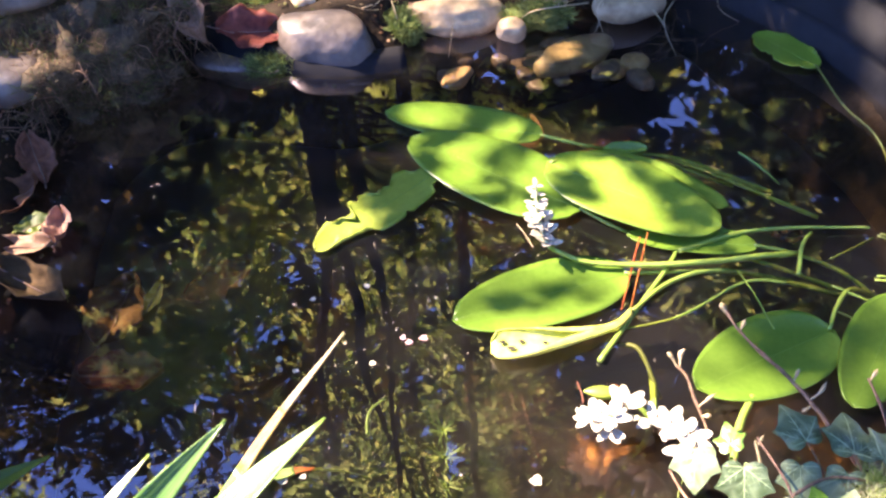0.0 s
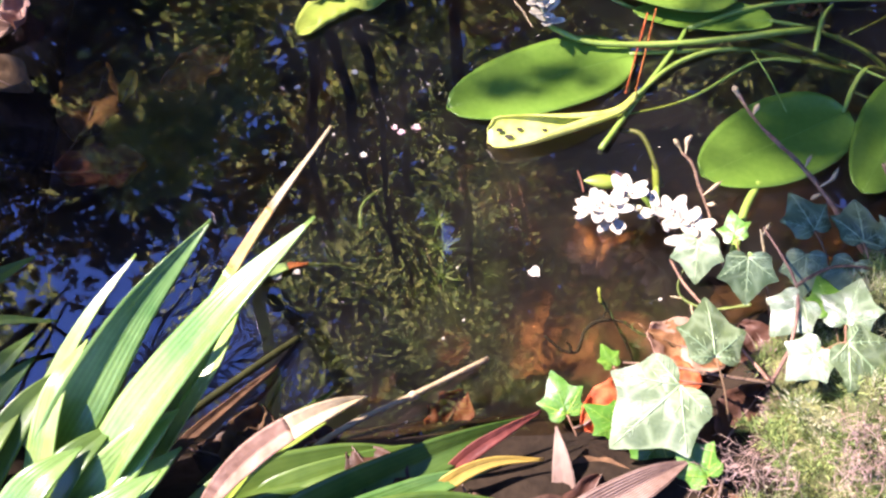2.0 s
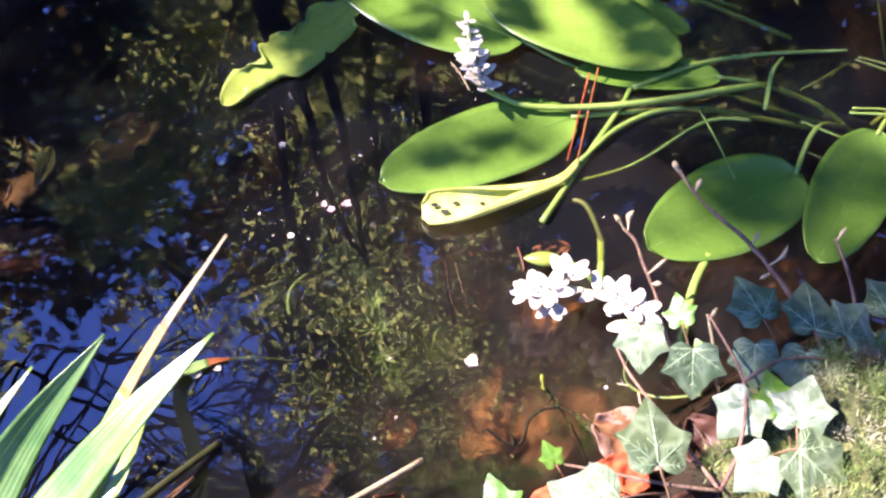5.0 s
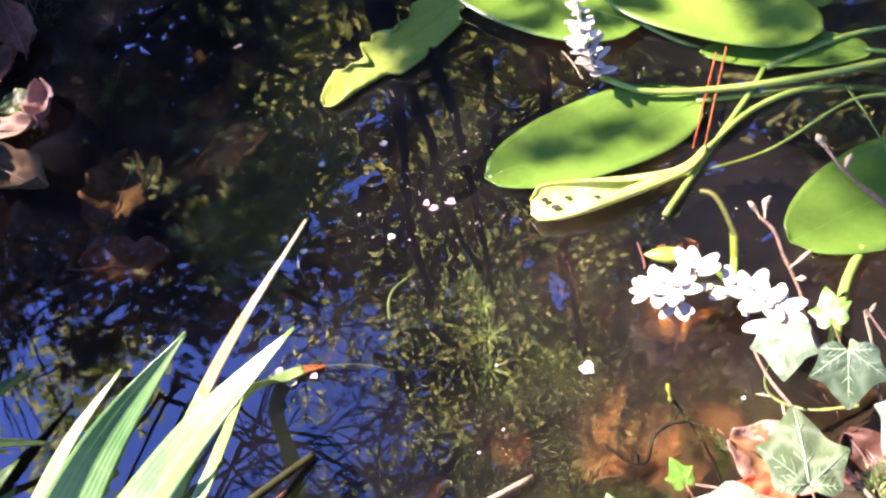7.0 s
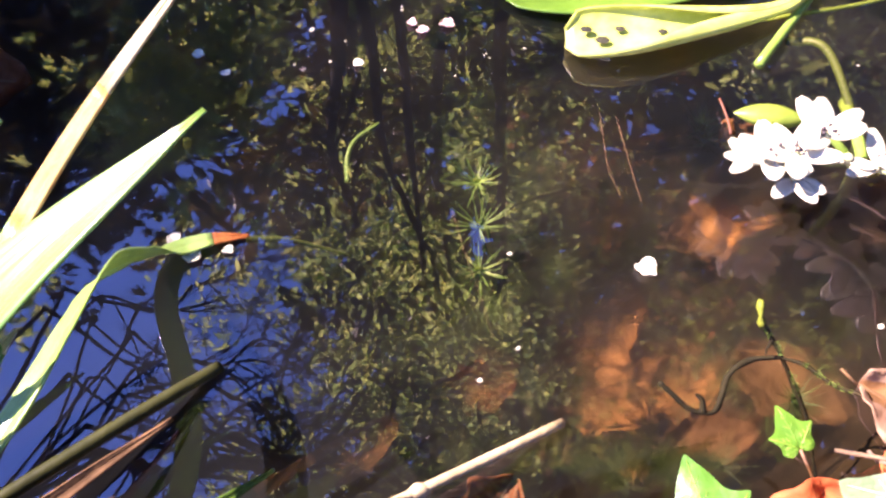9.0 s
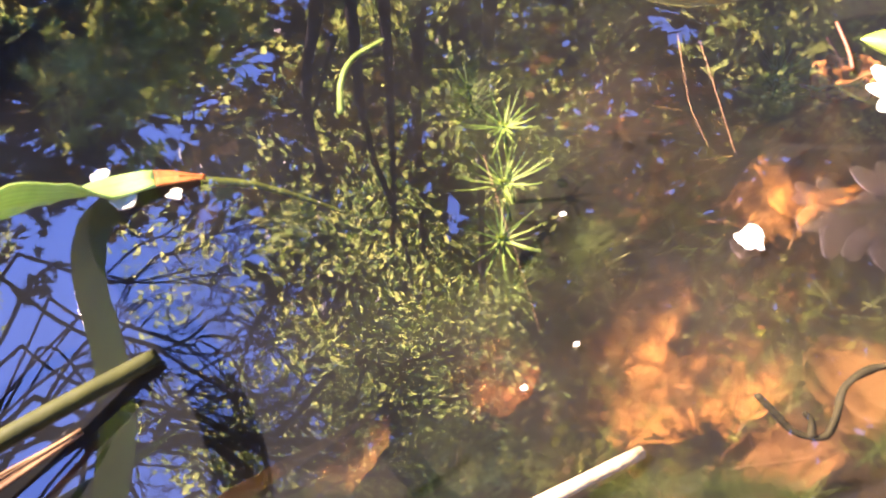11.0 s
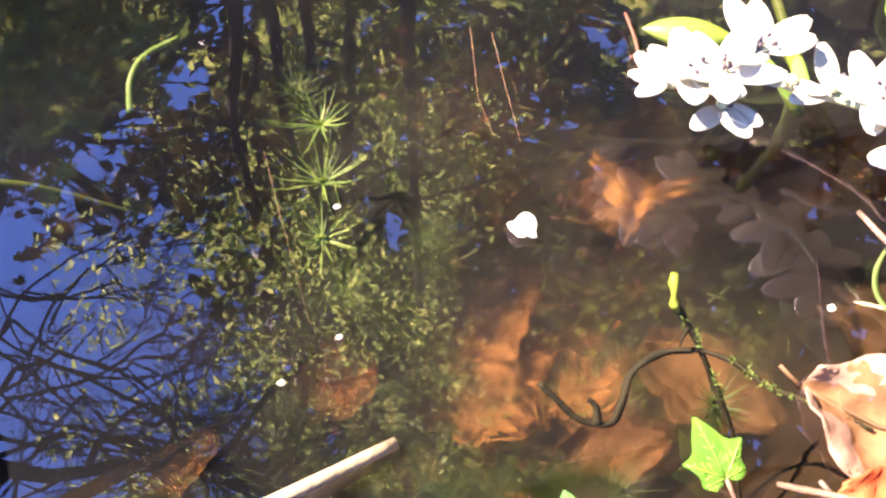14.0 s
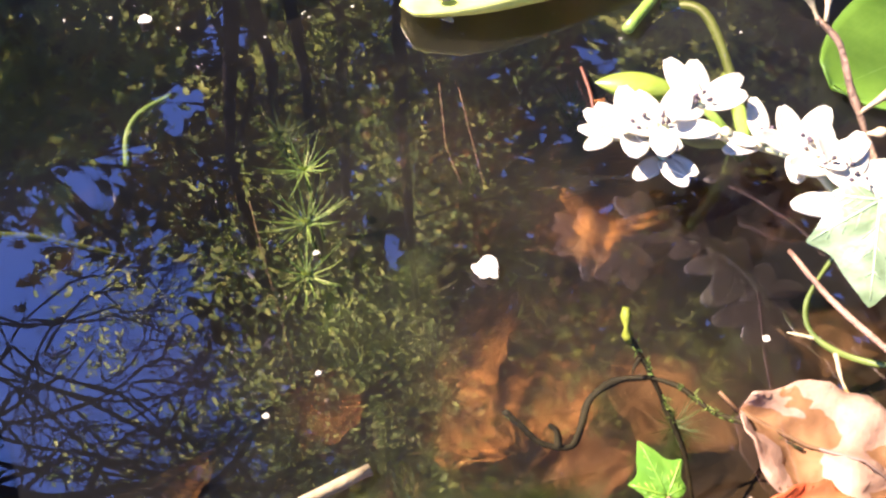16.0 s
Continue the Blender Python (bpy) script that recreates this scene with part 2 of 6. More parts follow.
PEAT = (0.93, 0.905, 0.86, 1)
SILT = (0.002, 0.018)
MIRROR = 0.125
M = {
    "water": water_material(),
    "silt": silt_material(0.45),
    "silt_deep": silt_material(0.0),
    "soil": material("soil", (0.010, 0.007, 0.005), (0.050, 0.032, 0.019), 20, 0.85, 0.9, 120, spec=0.12, detail=10),
    "pad": material("pad_green", (0.112, 0.222, 0.018), (0.202, 0.337, 0.040), 18, 0.32, 0.12, 200, 0.18, vary=0.12, stripes=9, streak=0.03),
    "pad_yellow": material("pad_yellow", (0.20, 0.29, 0.03), (0.38, 0.45, 0.06), 22, 0.4, 0.15, 160, 0.2, vary=0.1, stripes=7, streak=0.03),
    "pad_cream": material("pad_cream", (0.38, 0.46, 0.04), (0.66, 0.68, 0.17), 40, 0.4, 0.15, 160, 0.15, vary=0.1, stripes=7, streak=0.03),
    "pad_rib": material("pad_rib", (0.12, 0.25, 0.026), (0.20, 0.35, 0.05), 40, 0.35, 0.1, vary=0.1),
    "stalk": material("stalk_green", (0.17, 0.28, 0.03), (0.32, 0.45, 0.08), 30, 0.35, 0.15, 300, 0.1, vary=0.15),
    "stalk_dark": material("stalk_olive", (0.05, 0.08, 0.012), (0.13, 0.17, 0.03), 30, 0.45, 0.2, vary=0.2),
    # much darker olive than stalk_dark, for one thick stalk
    "stalk_deep_olive": material("stalk_deep_olive", (0.012, 0.014, 0.003), (0.042, 0.042, 0.007), 40, 0.6, 0.3, vary=0.1, spec=0.2),
    "petal": material("petal_white", (0.47, 0.43, 0.32), (0.61, 0.56, 0.43), 60, 0.5, 0.1, 300, 0.04, vary=0.06),
    "petal_cream": material("petal_cream", (0.46, 0.50, 0.22), (0.66, 0.66, 0.40), 60, 0.5, 0.1, 300, 0.05, vary=0.08),
    "anther": material("anther_dark", (0.03, 0.02, 0.03), (0.08, 0.05, 0.06), 80, 0.6, 0.2),
    "petal_pink": material("petal_pink", (0.46, 0.27, 0.27), (0.72, 0.52, 0.50), 300, 0.5, 0.2, 300, 0.2, vary=0.15),
    "ivy": material("ivy_green", (0.056, 0.094, 0.036), (0.128, 0.185, 0.078), 55, 0.42, 0.2, 400, 0.12, vary=0.25, veins=(60, (0.25, 0.33, 0.18), 0.50), coat=0.28),
    "ivy_young": material("ivy_young", (0.055, 0.165, 0.010), (0.12, 0.285, 0.026), 60, 0.35, 0.15, 300, 0.25, vary=0.12, veins=(90, (0.20, 0.38, 0.05), 0.30), coat=0.2),
    "ivy_vein": material("ivy_vein", (0.20, 0.30, 0.14), (0.32, 0.42, 0.22), 80, 0.4, 0.1),
    "ivy_vein_young": material("ivy_vein_young", (0.15, 0.30, 0.022), (0.24, 0.40, 0.045), 80, 0.4, 0.1),
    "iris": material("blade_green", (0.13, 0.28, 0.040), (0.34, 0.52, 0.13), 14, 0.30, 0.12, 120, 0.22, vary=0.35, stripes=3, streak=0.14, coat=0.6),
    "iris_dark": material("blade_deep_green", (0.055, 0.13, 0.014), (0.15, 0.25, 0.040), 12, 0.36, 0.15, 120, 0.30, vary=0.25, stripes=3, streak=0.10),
    "straw": material("dry_straw", (0.34, 0.25, 0.12), (0.56, 0.44, 0.25), 40, 0.6, 0.35, 250, 0.1, vary=0.15),
    "husk": material("dry_husk", (0.22, 0.125, 0.085), (0.46, 0.31, 0.23), 30, 0.65, 0.4, 200, 0.15, vary=0.2, stripes=4),
    "dead": material("dead_leaf_brown", (0.07, 0.035, 0.02), (0.25, 0.13, 0.065), 40, 0.8, 0.5, 150, 0.12, spec=0.2, vary=0.35, detail=8),
    "dead_wet": material("dead_leaf_wet", (0.026, 0.012, 0.007), (0.10, 0.046, 0.025), 40, 0.60, 0.5, 150, 0.05, spec=0.3, vary=0.3, detail=8),
    "dead_red": material("dead_leaf_red", (0.085, 0.025, 0.015), (0.25, 0.08, 0.045), 40, 0.55, 0.5, 150, 0.15, spec=0.3, vary=0.25, detail=8),
    "dead_orange": material("dead_leaf_orange", (0.26, 0.045, 0.010), (0.50, 0.13, 0.032), 50, 0.7, 0.6, 150, 0.1, spec=0.2, vary=0.2, veins=(60, (0.60, 0.22, 0.06), 0.4), detail=8),
    "sunk_leaf": material("sunken_leaf", (0.085, 0.040, 0.020), (0.54, 0.29, 0.12), 60, 0.9, 0.6, 260, vary=0.30, spec=0.1, detail=10, rotten=64.0),
    # sunken leaf in paler orange, its sunlit glow put into the colour
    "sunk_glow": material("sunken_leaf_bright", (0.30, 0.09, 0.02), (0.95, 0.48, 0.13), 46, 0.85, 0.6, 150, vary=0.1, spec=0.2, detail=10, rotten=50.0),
    "sunk_red": material("sunken_leaf_red", (0.24, 0.075, 0.03), (0.62, 0.24, 0.10), 60, 0.85, 0.6, 200, vary=0.1, spec=0.1, veins=(70, (0.80, 0.42, 0.22), 0.45), detail=10, rotten=60.0),
    "dead_pale": material("dead_leaf_pale", (0.20, 0.105, 0.065), (0.44, 0.27, 0.18), 60, 0.6, 0.6, 150, 0.12, spec=0.25, vary=0.2, detail=9),
    "dead_orange_leaf": material("withered_orange", (0.46, 0.42, 0.13), (0.52, 0.28, 0.07), 60, 0.4, 0.3, 180, 0.25, vary=0.1),
    "dead_yellow": material("dead_leaf_yellow", (0.34, 0.22, 0.03), (0.62, 0.46, 0.08), 30, 0.55, 0.3, 180, 0.1, vary=0.2),
    "moss": material("moss_green", (0.11, 0.20, 0.030), (0.38, 0.47, 0.15), 60, 0.9, 0.4, 300, 0.25, vary=0.4),
    "moss_pale": material("moss_pale", (0.36, 0.36, 0.17), (0.68, 0.65, 0.42), 60, 0.9, 0.4, 300, 0.2, vary=0.35),
    "moss_dark": material("moss_dark", (0.045, 0.07, 0.012), (0.17, 0.19, 0.04), 20, 0.9, 0.5, 300, 0.1, vary=0.4),
    # core coloured dark to put shade into the gaps between moss tufts
    "moss_core_shaded": material("moss_core_shaded", (0.025, 0.035, 0.008), (0.15, 0.16, 0.05), 90, 0.95, 0.9, 300, vary=0.2, detail=9),
    "root": material("root_fibre", (0.10, 0.055, 0.026), (0.29, 0.175, 0.088), 20, 0.8, 0.3, vary=0.4),
    "root_mat": material("root_mat", (0.030, 0.020, 0.010), (0.14, 0.092, 0.042), 60, 0.9, 0.9, 240, vary=0.1, detail=10),
    "pale_root": material("pale_root", (0.26, 0.16, 0.12), (0.50, 0.35, 0.28), 40, 0.7, 0.3, vary=0.25),
    "twig": material("twig_bark", (0.10, 0.05, 0.03), (0.34, 0.20, 0.12), 120, 0.7, 0.8, 400, vary=0.2),
    "stone_grey": material("stone_grey", (0.065, 0.050, 0.040), (0.20, 0.16, 0.13), 20, 0.45, 0.6, 110, vary=0.12, detail=10),
    "stone_warm": material("stone_warm", (0.20, 0.13, 0.06), (0.56, 0.43, 0.24), 22, 0.5, 0.6, 110, vary=0.2, detail=10),
    "stone_wet": material("stone_wet", (0.05, 0.04, 0.03), (0.16, 0.12, 0.09), 24, 0.25, 0.4, 160, vary=0.2),
    "liner": material("black_liner", (0.006, 0.006, 0.007), (0.018, 0.018, 0.020), 12, 0.60, 0.25, 60, vary=0.05, spec=0.12),
    "weed": material("waterweed", (0.020, 0.052, 0.010), (0.070, 0.125, 0.028), 40, 0.6, 0.1, vary=0.4),
    "weed_bright": material("waterweed_bright", (0.075, 0.16, 0.035), (0.19, 0.31, 0.085), 40, 0.5, 0.1, vary=0.25),
    "weed_tip": material("waterweed_tip", (0.24, 0.36, 0.04), (0.42, 0.52, 0.10), 40, 0.5, 0.1),
    "bark": material("dark_bark", (0.008, 0.006, 0.005), (0.032, 0.025, 0.020), 12, 0.95, 0.8, 60, vary=0.1, spec=0.05),
    "sunk_bark": material("sunken_bark", (0.006, 0.006, 0.004), (0.030, 0.026, 0.010), 60, 0.8, 0.5, 200, vary=0.2),
    "maple": material("maple_leaves", (0.22, 0.33, 0.05), (0.62, 0.70, 0.19), 3, 0.5, 0.1, 60, 0.66, vary=0.4),
    # green maple leaf darkened in colour, standing for leaves in dim light
    "maple_dim": material("dim_maple_leaves", (0.035, 0.032, 0.012), (0.15, 0.125, 0.035), 3, 0.5, 0.1, 60, 0.3, vary=0.5),
    "small_leaf": material("small_leaves", (0.22, 0.34, 0.055), (0.66, 0.78, 0.24), 2, 0.5, 0.1, 60, 0.66, vary=0.55),
    "evergreen": material("evergreen_leaves", (0.006, 0.013, 0.005), (0.028, 0.045, 0.014), 2, 0.6, 0.1, 60, 0.1, vary=0.4),
}


# ---- mesh helpers ----
STRAND = [(-0.5, 0, 0), (0.5, 0, 0), (0.32, 0.55, 0.12), (-0.32, 0.55, 0.12), (0, 1, 0.42)]
STRAND_F = [(0, 1, 2, 3), (3, 2, 4)]
def mesh_ob(name, verts, faces, mat, parent=None, uvs=None, smooth=True, label=""):
    me = bpy.data.meshes.new(name)
    me.from_pydata([tuple(v) for v in verts], [], [tuple(f) for f in faces])
    me.materials.append(mat)
    if uvs is not None:
        layer = me.uv_layers.new(name="UVMap")
        idx = np.zeros(len(me.loops), dtype=np.int32)
        me.loops.foreach_get("vertex_index", idx)
        layer.data.foreach_set("uv", np.asarray(uvs, dtype=np.float32)[idx].ravel())
    if smooth:
        me.polygons.foreach_set("use_smooth", [True] * len(me.polygons))
    ob = new(name, me)
    if parent is not None:
        ob.parent = parent
    if label:
        ob["label"] = label
    return ob


def thing(name, label, category, loc=(0, 0, 0), group="", kind=""):
    ob = new(name)
    ob.empty_display_size = 0.02
    ob.location = loc
    return tagged(ob, label, category, group, kind)


def spline(pts, n):
    """Points along a smooth line through pts."""
    p = [Vector(q) for q in pts]
    p = [p[0] * 2 - p[1]] + p + [p[-1] * 2 - p[-2]]
    out = []
    seg = len(p) - 3
    for i in range(n):
        u = i / (n - 1) * seg
        k = min(int(u), seg - 1)
        f = u - k
        a, b, c, d = p[k:k + 4]
        out.append(0.5 * ((2 * b) + (c - a) * f + (2 * a - 5 * b + 4 * c - d) * f * f + (3 * b - a - 3 * c + d) * f ** 3))
    return out


def tube(pts, radii, n=8, verts=None, faces=None, steps=None, rough=0.0):
    """A tapering round rod; radii: start and end, or one for each step."""
    verts = [] if verts is None else verts
    faces = [] if faces is None else faces
    line = spline(pts, steps) if steps else [Vector(q) for q in pts]
    m = len(line)
    base = len(verts)
    side = None
    for i, q in enumerate(line):
        d = (line[min(i + 1, m - 1)] - line[max(i - 1, 0)]).normalized()
        if side is None:
            side = d.orthogonal().normalized()
        side = (side - d * side.dot(d)).normalized()
        up = d.cross(side)
        r = radii[i] if len(radii) == m and m > 2 else radii[0] + (radii[-1] - radii[0]) * i / (m - 1)
        for k in range(n):
            a = 2 * math.pi * k / n
            rr = r * (1 + rough * noise.noise(q * 90 + Vector((k, 0, 0))))
            verts.append(q + side * (rr * math.cos(a)) + up * (rr * math.sin(a)))
    for i in range(m - 1):
        for k in range(n):
            a, b = base + i * n + k, base + i * n + (k + 1) % n
            faces.append((a, b, b + n, a + n))
    faces.append(tuple(base + k for k in reversed(range(n))))
    faces.append(tuple(base + (m - 1) * n + k for k in range(n)))
    return verts, faces


def rod(name, pts, radii, mat, parent=None, n=8, steps=None, rough=0.0, label=""):
    v, f = tube(pts, radii, n, steps=steps, rough=rough)
    return mesh_ob(name, v, f, mat, parent, label=label)


def sheet(rows, cols, point, thick=0.0):
    """A grid of points point(u, v), u along and v across, both 0 to 1; with thickness it is closed round."""
    top = [[Vector(point(i / rows, j / cols)) for j in range(cols + 1)] for i in range(rows + 1)]
    verts, uvs, faces = [], [], []
    w = cols + 1
    for i in range(rows + 1):
        for j in range(w):
            verts.append(top[i][j])
            uvs.append((j / cols, i / rows))
    for i in range(rows):
        for j in range(cols):
            a = i * w + j
            faces.append((a, a + 1, a + w + 1, a + w))
    if thick:
        nrm = []
        for i in range(rows + 1):
            for j in range(w):
                du = top[min(i + 1, rows)][j] - top[max(i - 1, 0)][j]
                dv = top[i][min(j + 1, cols)] - top[i][max(j - 1, 0)]
                c = dv.cross(du)
                nrm.append(c.normalized() if c.length > 1e-12 else Vector((0, 0, 1)))
        k = len(verts)
        for q, c in zip(list(verts), nrm):
            verts.append(q + c * thick)
        uvs += uvs
        for a, b, c, d in list(faces):
            faces.append((d + k, c + k, b + k, a + k))
        ring = [j for j in range(w)] + [i * w + cols for i in range(1, rows + 1)] + [rows * w + j for j in range(cols - 1, -1, -1)] + [i * w for i in range(rows - 1, 0, -1)]
        for a, b in zip(ring, ring[1:] + ring[:1]):
            faces.append((b, a, a + k, b + k))
    return verts, faces, uvs


def many(name, shape, faces, places, mat, parent=None, smooth=False, label=""):
    """One mesh of many small pieces: shape is the piece's points, places its 4 x 4 matrices."""
    shape = np.asarray(shape, dtype=np.float64)
    mats = np.asarray(places, dtype=np.float64)
    k = len(shape)
    v = np.einsum("nij,kj->nki", mats[:, :3, :3], shape) + mats[:, None, :3, 3]
    v = v.reshape(-1, 3)
    f = []
    for i in range(len(mats)):
        o = i * k
        for face in faces:
            f.append(tuple(o + c for c in face))
    me = bpy.data.meshes.new(name)
    me.from_pydata(v.tolist(), [], f)
    me.materials.append(mat)
    if smooth:
        me.polygons.foreach_set("use_smooth", [True] * len(me.polygons))
    ob = new(name, me)
    if parent is not None:
        ob.parent = parent
    if label:
        ob["label"] = label
    return ob


def basis(pos, along, normal, size):
    """A matrix at pos whose y runs along, z is near normal, scaled."""
    y = Vector(along).normalized()
    z = Vector(normal)
    z = (z - y * z.dot(y))
    z = z.normalized() if z.length > 1e-6 else y.orthogonal().normalized()
    x = y.cross(z)
    sx, sy, sz = size if hasattr(size, "__len__") else (size, size, size)
    return np.array([[x[0] * sx, y[0] * sy, z[0] * sz, pos[0]], [x[1] * sx, y[1] * sy, z[1] * sz, pos[1]], [x[2] * sx, y[2] * sy, z[2] * sz, pos[2]], [0, 0, 0, 1]])


def rnd(a, b):
    return random.uniform(a, b)


def smooth01(x):
    x = max(0.0, min(1.0, x))
    return x * x * (3 - 2 * x)


# ---- ground, pond and water ----
SHORE = [(-0.31, 0.55), (-0.325, 0.68), (-0.345, 0.80), (-0.355, 0.90), (-0.335, 0.97), (-0.29, 1.03), (-0.22, 1.065), (-0.12, 1.05), (-0.04, 1.04), (0.03, 1.07), (0.06, 1.11), (0.15, 1.125), (0.24, 1.17), (0.36, 1.24), (0.46, 1.27), (0.53, 1.12), (0.59, 1.03), (0.63, 0.92),
         (0.66, 0.80), (0.67, 0.66), (0.64, 0.56), (0.55, 0.50), (0.45, 0.455), (0.37, 0.415), (0.31, 0.36), (0.25, 0.335), (0.17, 0.335), (0.08, 0.325), (-0.02, 0.315), (-0.12, 0.315), (-0.20, 0.345), (-0.27, 0.42)]
SHORE_NP = np.array(SHORE)


def shore_distance(x, y):
    """Metres inside the pond's edge; negative on land."""
    a = SHORE_NP
    b = np.roll(a, -1, axis=0)
    p = np.array((x, y))
    ab, ap = b - a, p - a
    u = np.clip((ap * ab).sum(1) / (ab * ab).sum(1), 0, 1)
    d = np.sqrt((((a + ab * u[:, None]) - p) ** 2).sum(1).min())
    cross = ((a[:, 1] > y) != (b[:, 1] > y)) & (x < (b[:, 0] - a[:, 0]) * (y - a[:, 1]) / (b[:, 1] - a[:, 1] + 1e-12) + a[:, 0])
    return d if cross.sum() % 2 else -d


def ground_height(x, y):
    d = shore_distance(x, y)
    lump = noise.noise(Vector((x * 9, y * 9, 0.3))) * 0.014 + noise.noise(Vector((x * 30, y * 30, 1.7))) * 0.005
    if d > 0:
        deep = 0.23 + 0.05 * smooth01((0.05 - x) / 0.3)
        shelf = 0.10 * smooth01((y - 0.93) / 0.12) * smooth01((x - 0.02) / 0.1) * smooth01((0.42 - x) / 0.1)
        return -(deep - shelf) * smooth01(d / 0.11) + lump * (0.4 + min(1, d * 8))
    rise = 0.012 + 0.035 * smooth01(-d / 0.05) + 0.02 * smooth01(-d / 0.5)
    left = 0.015 * smooth01((-0.30 - x) / 0.10) * smooth01((y - 0.82) / 0.12)
    return rise + left + lump * 1.2 + 0.15 * smooth01((y - 1.6) / 3)


def axis(lo, hi, step, far):
    """Coordinates: fine from lo to hi, then ever coarser out to far."""
    mid = list(np.arange(lo, hi + step / 2, step))
    out, g, p = [], step, mid[-1]
    while p < far:
        g *= 1.5
        p += g
        out.append(p)
    inn, g, p = [], step, mid[0]
    while p > -far:
        g *= 1.5
        p -= g
        inn.append(p)
    return inn[::-1] + mid + out


xs, ys = axis(-0.62, 0.86, 0.014, 60), axis(0.0, 1.42, 0.014, 60)
gv = [(x, y, ground_height(x, y)) for y in ys for x in xs]
nx = len(xs)
gf = [(j * nx + i, j * nx + i + 1, (j + 1) * nx + i + 1, (j + 1) * nx + i) for j in range(len(ys) - 1) for i in range(nx - 1)]
ground = mesh_ob("ground", gv, gf, M["soil"])
tagged(ground, "dark garden soil with a small pond basin", "ground", kind="structure")

wx, wy = np.linspace(-0.50, 0.72, 40), np.linspace(0.24, 1.34, 34)
wv = [(x, y, 0.0) for y in wy for x in wx]
wf = [(j * 40 + i, j * 40 + i + 1, (j + 1) * 40 + i + 1, (j + 1) * 40 + i) for j in range(33) for i in range(39)]
water = mesh_ob("water", wv, wf, M["water"])
tagged(water, "still dark pond water mirroring trees and blue sky", "water", kind="structure")

for depth, kind in ((0.098, "silt"), (0.175, "silt_deep")):
    mesh_ob("silt_layer", [(x, y, -depth) for x, y, _ in wv], wf, M[kind], water)

# black pond tub rim along the far right side
RIM = [(0.40, 1.24), (0.455, 1.185), (0.515, 1.115), (0.567, 1.04), (0.605, 0.95), (0.632, 0.85), (0.645, 0.74), (0.64, 0.64)]
rim_line = spline([(x, y, 0) for x, y in RIM], 40)
PROFILE = [(-0.006, -0.20), (0.0, -0.01), (0.004, 0.030), (0.012, 0.036), (0.016, 0.036), (0.030, 0.072), (0.040, 0.078), (0.058, 0.078), (0.062, 0.070), (0.062, -0.02)]
rv, rf = [], []
for i, q in enumerate(rim_line):
    d = rim_line[min(i + 1, 39)] - rim_line[max(i - 1, 0)]
    out = Vector((-d.y, d.x, 0)).normalized()
    for o, z in PROFILE:
        rv.append(q + out * o + Vector((0, 0, z + 0.002 * noise.noise(q * 12))))
np_ = len(PROFILE)
for i in range(39):
    for k in range(np_ - 1):
        a = i * np_ + k
        rf.append((a, a + 1, a + np_ + 1, a + np_))
pond_rim = mesh_ob("pond_rim", rv, rf, M["liner"])
tagged(pond_rim, "black plastic pond tub rim with a stepped lip", "pond edge", kind="structure")
# crumpled black liner behind the rim
def liner_at(u, v):
    k = u * 39
    i = min(int(k), 38)
    q = rim_line[i].lerp(rim_line[i + 1], k - i)
    d = rim_line[i + 1] - rim_line[i]
    out = Vector((-d.y, d.x, 0)).normalized()
    z = 0.070 + 0.035 * abs(noise.noise(Vector((u * 7, v * 6, 4.2)))) + 0.010 * noise.noise(Vector((u * 30, v * 26, 1)))
    return q + out * (0.060 + 0.40 * v) + Vector((0, 0, z))


lv, lf, lu = sheet(39, 30, liner_at)
liner = mesh_ob("pond_liner", lv, lf, M["liner"], uvs=lu)
tagged(liner, "crumpled glossy black pond liner sheet on the bank", "pond liner", kind="structure")


# wet lip of the liner below the far stones
LIP = spline([(-0.30, 1.105, 0.030), (-0.24, 1.080, 0.022), (-0.167, 1.043, 0.014), (-0.092, 1.020, 0.008), (-0.02, 1.012, 0.005), (0.05, 1.03, 0.004)], 40)


def lip_at(u, v):
    k = u * 39
    i = min(int(k), 38)
    q = LIP[i].lerp(LIP[i + 1], k - i)
    d = (LIP[i + 1] - LIP[i]).normalized()
    out = Vector((-d.y, d.x, 0))
    return q + out * (0.040 * v) + Vector((0, 0, 0.012 * math.sin(v * 2.6) - 0.012 * (1 - v) ** 3 + 0.003 * noise.noise(Vector((u * 14, v * 3, 2)))))


pv, pf, pu = sheet(39, 8, lip_at, 0.0015)
lip = mesh_ob("pond_liner", pv, pf, M["liner"], uvs=pu)
tagged(lip, "wet black liner lip folded under the far stones", "pond liner", kind="structure")


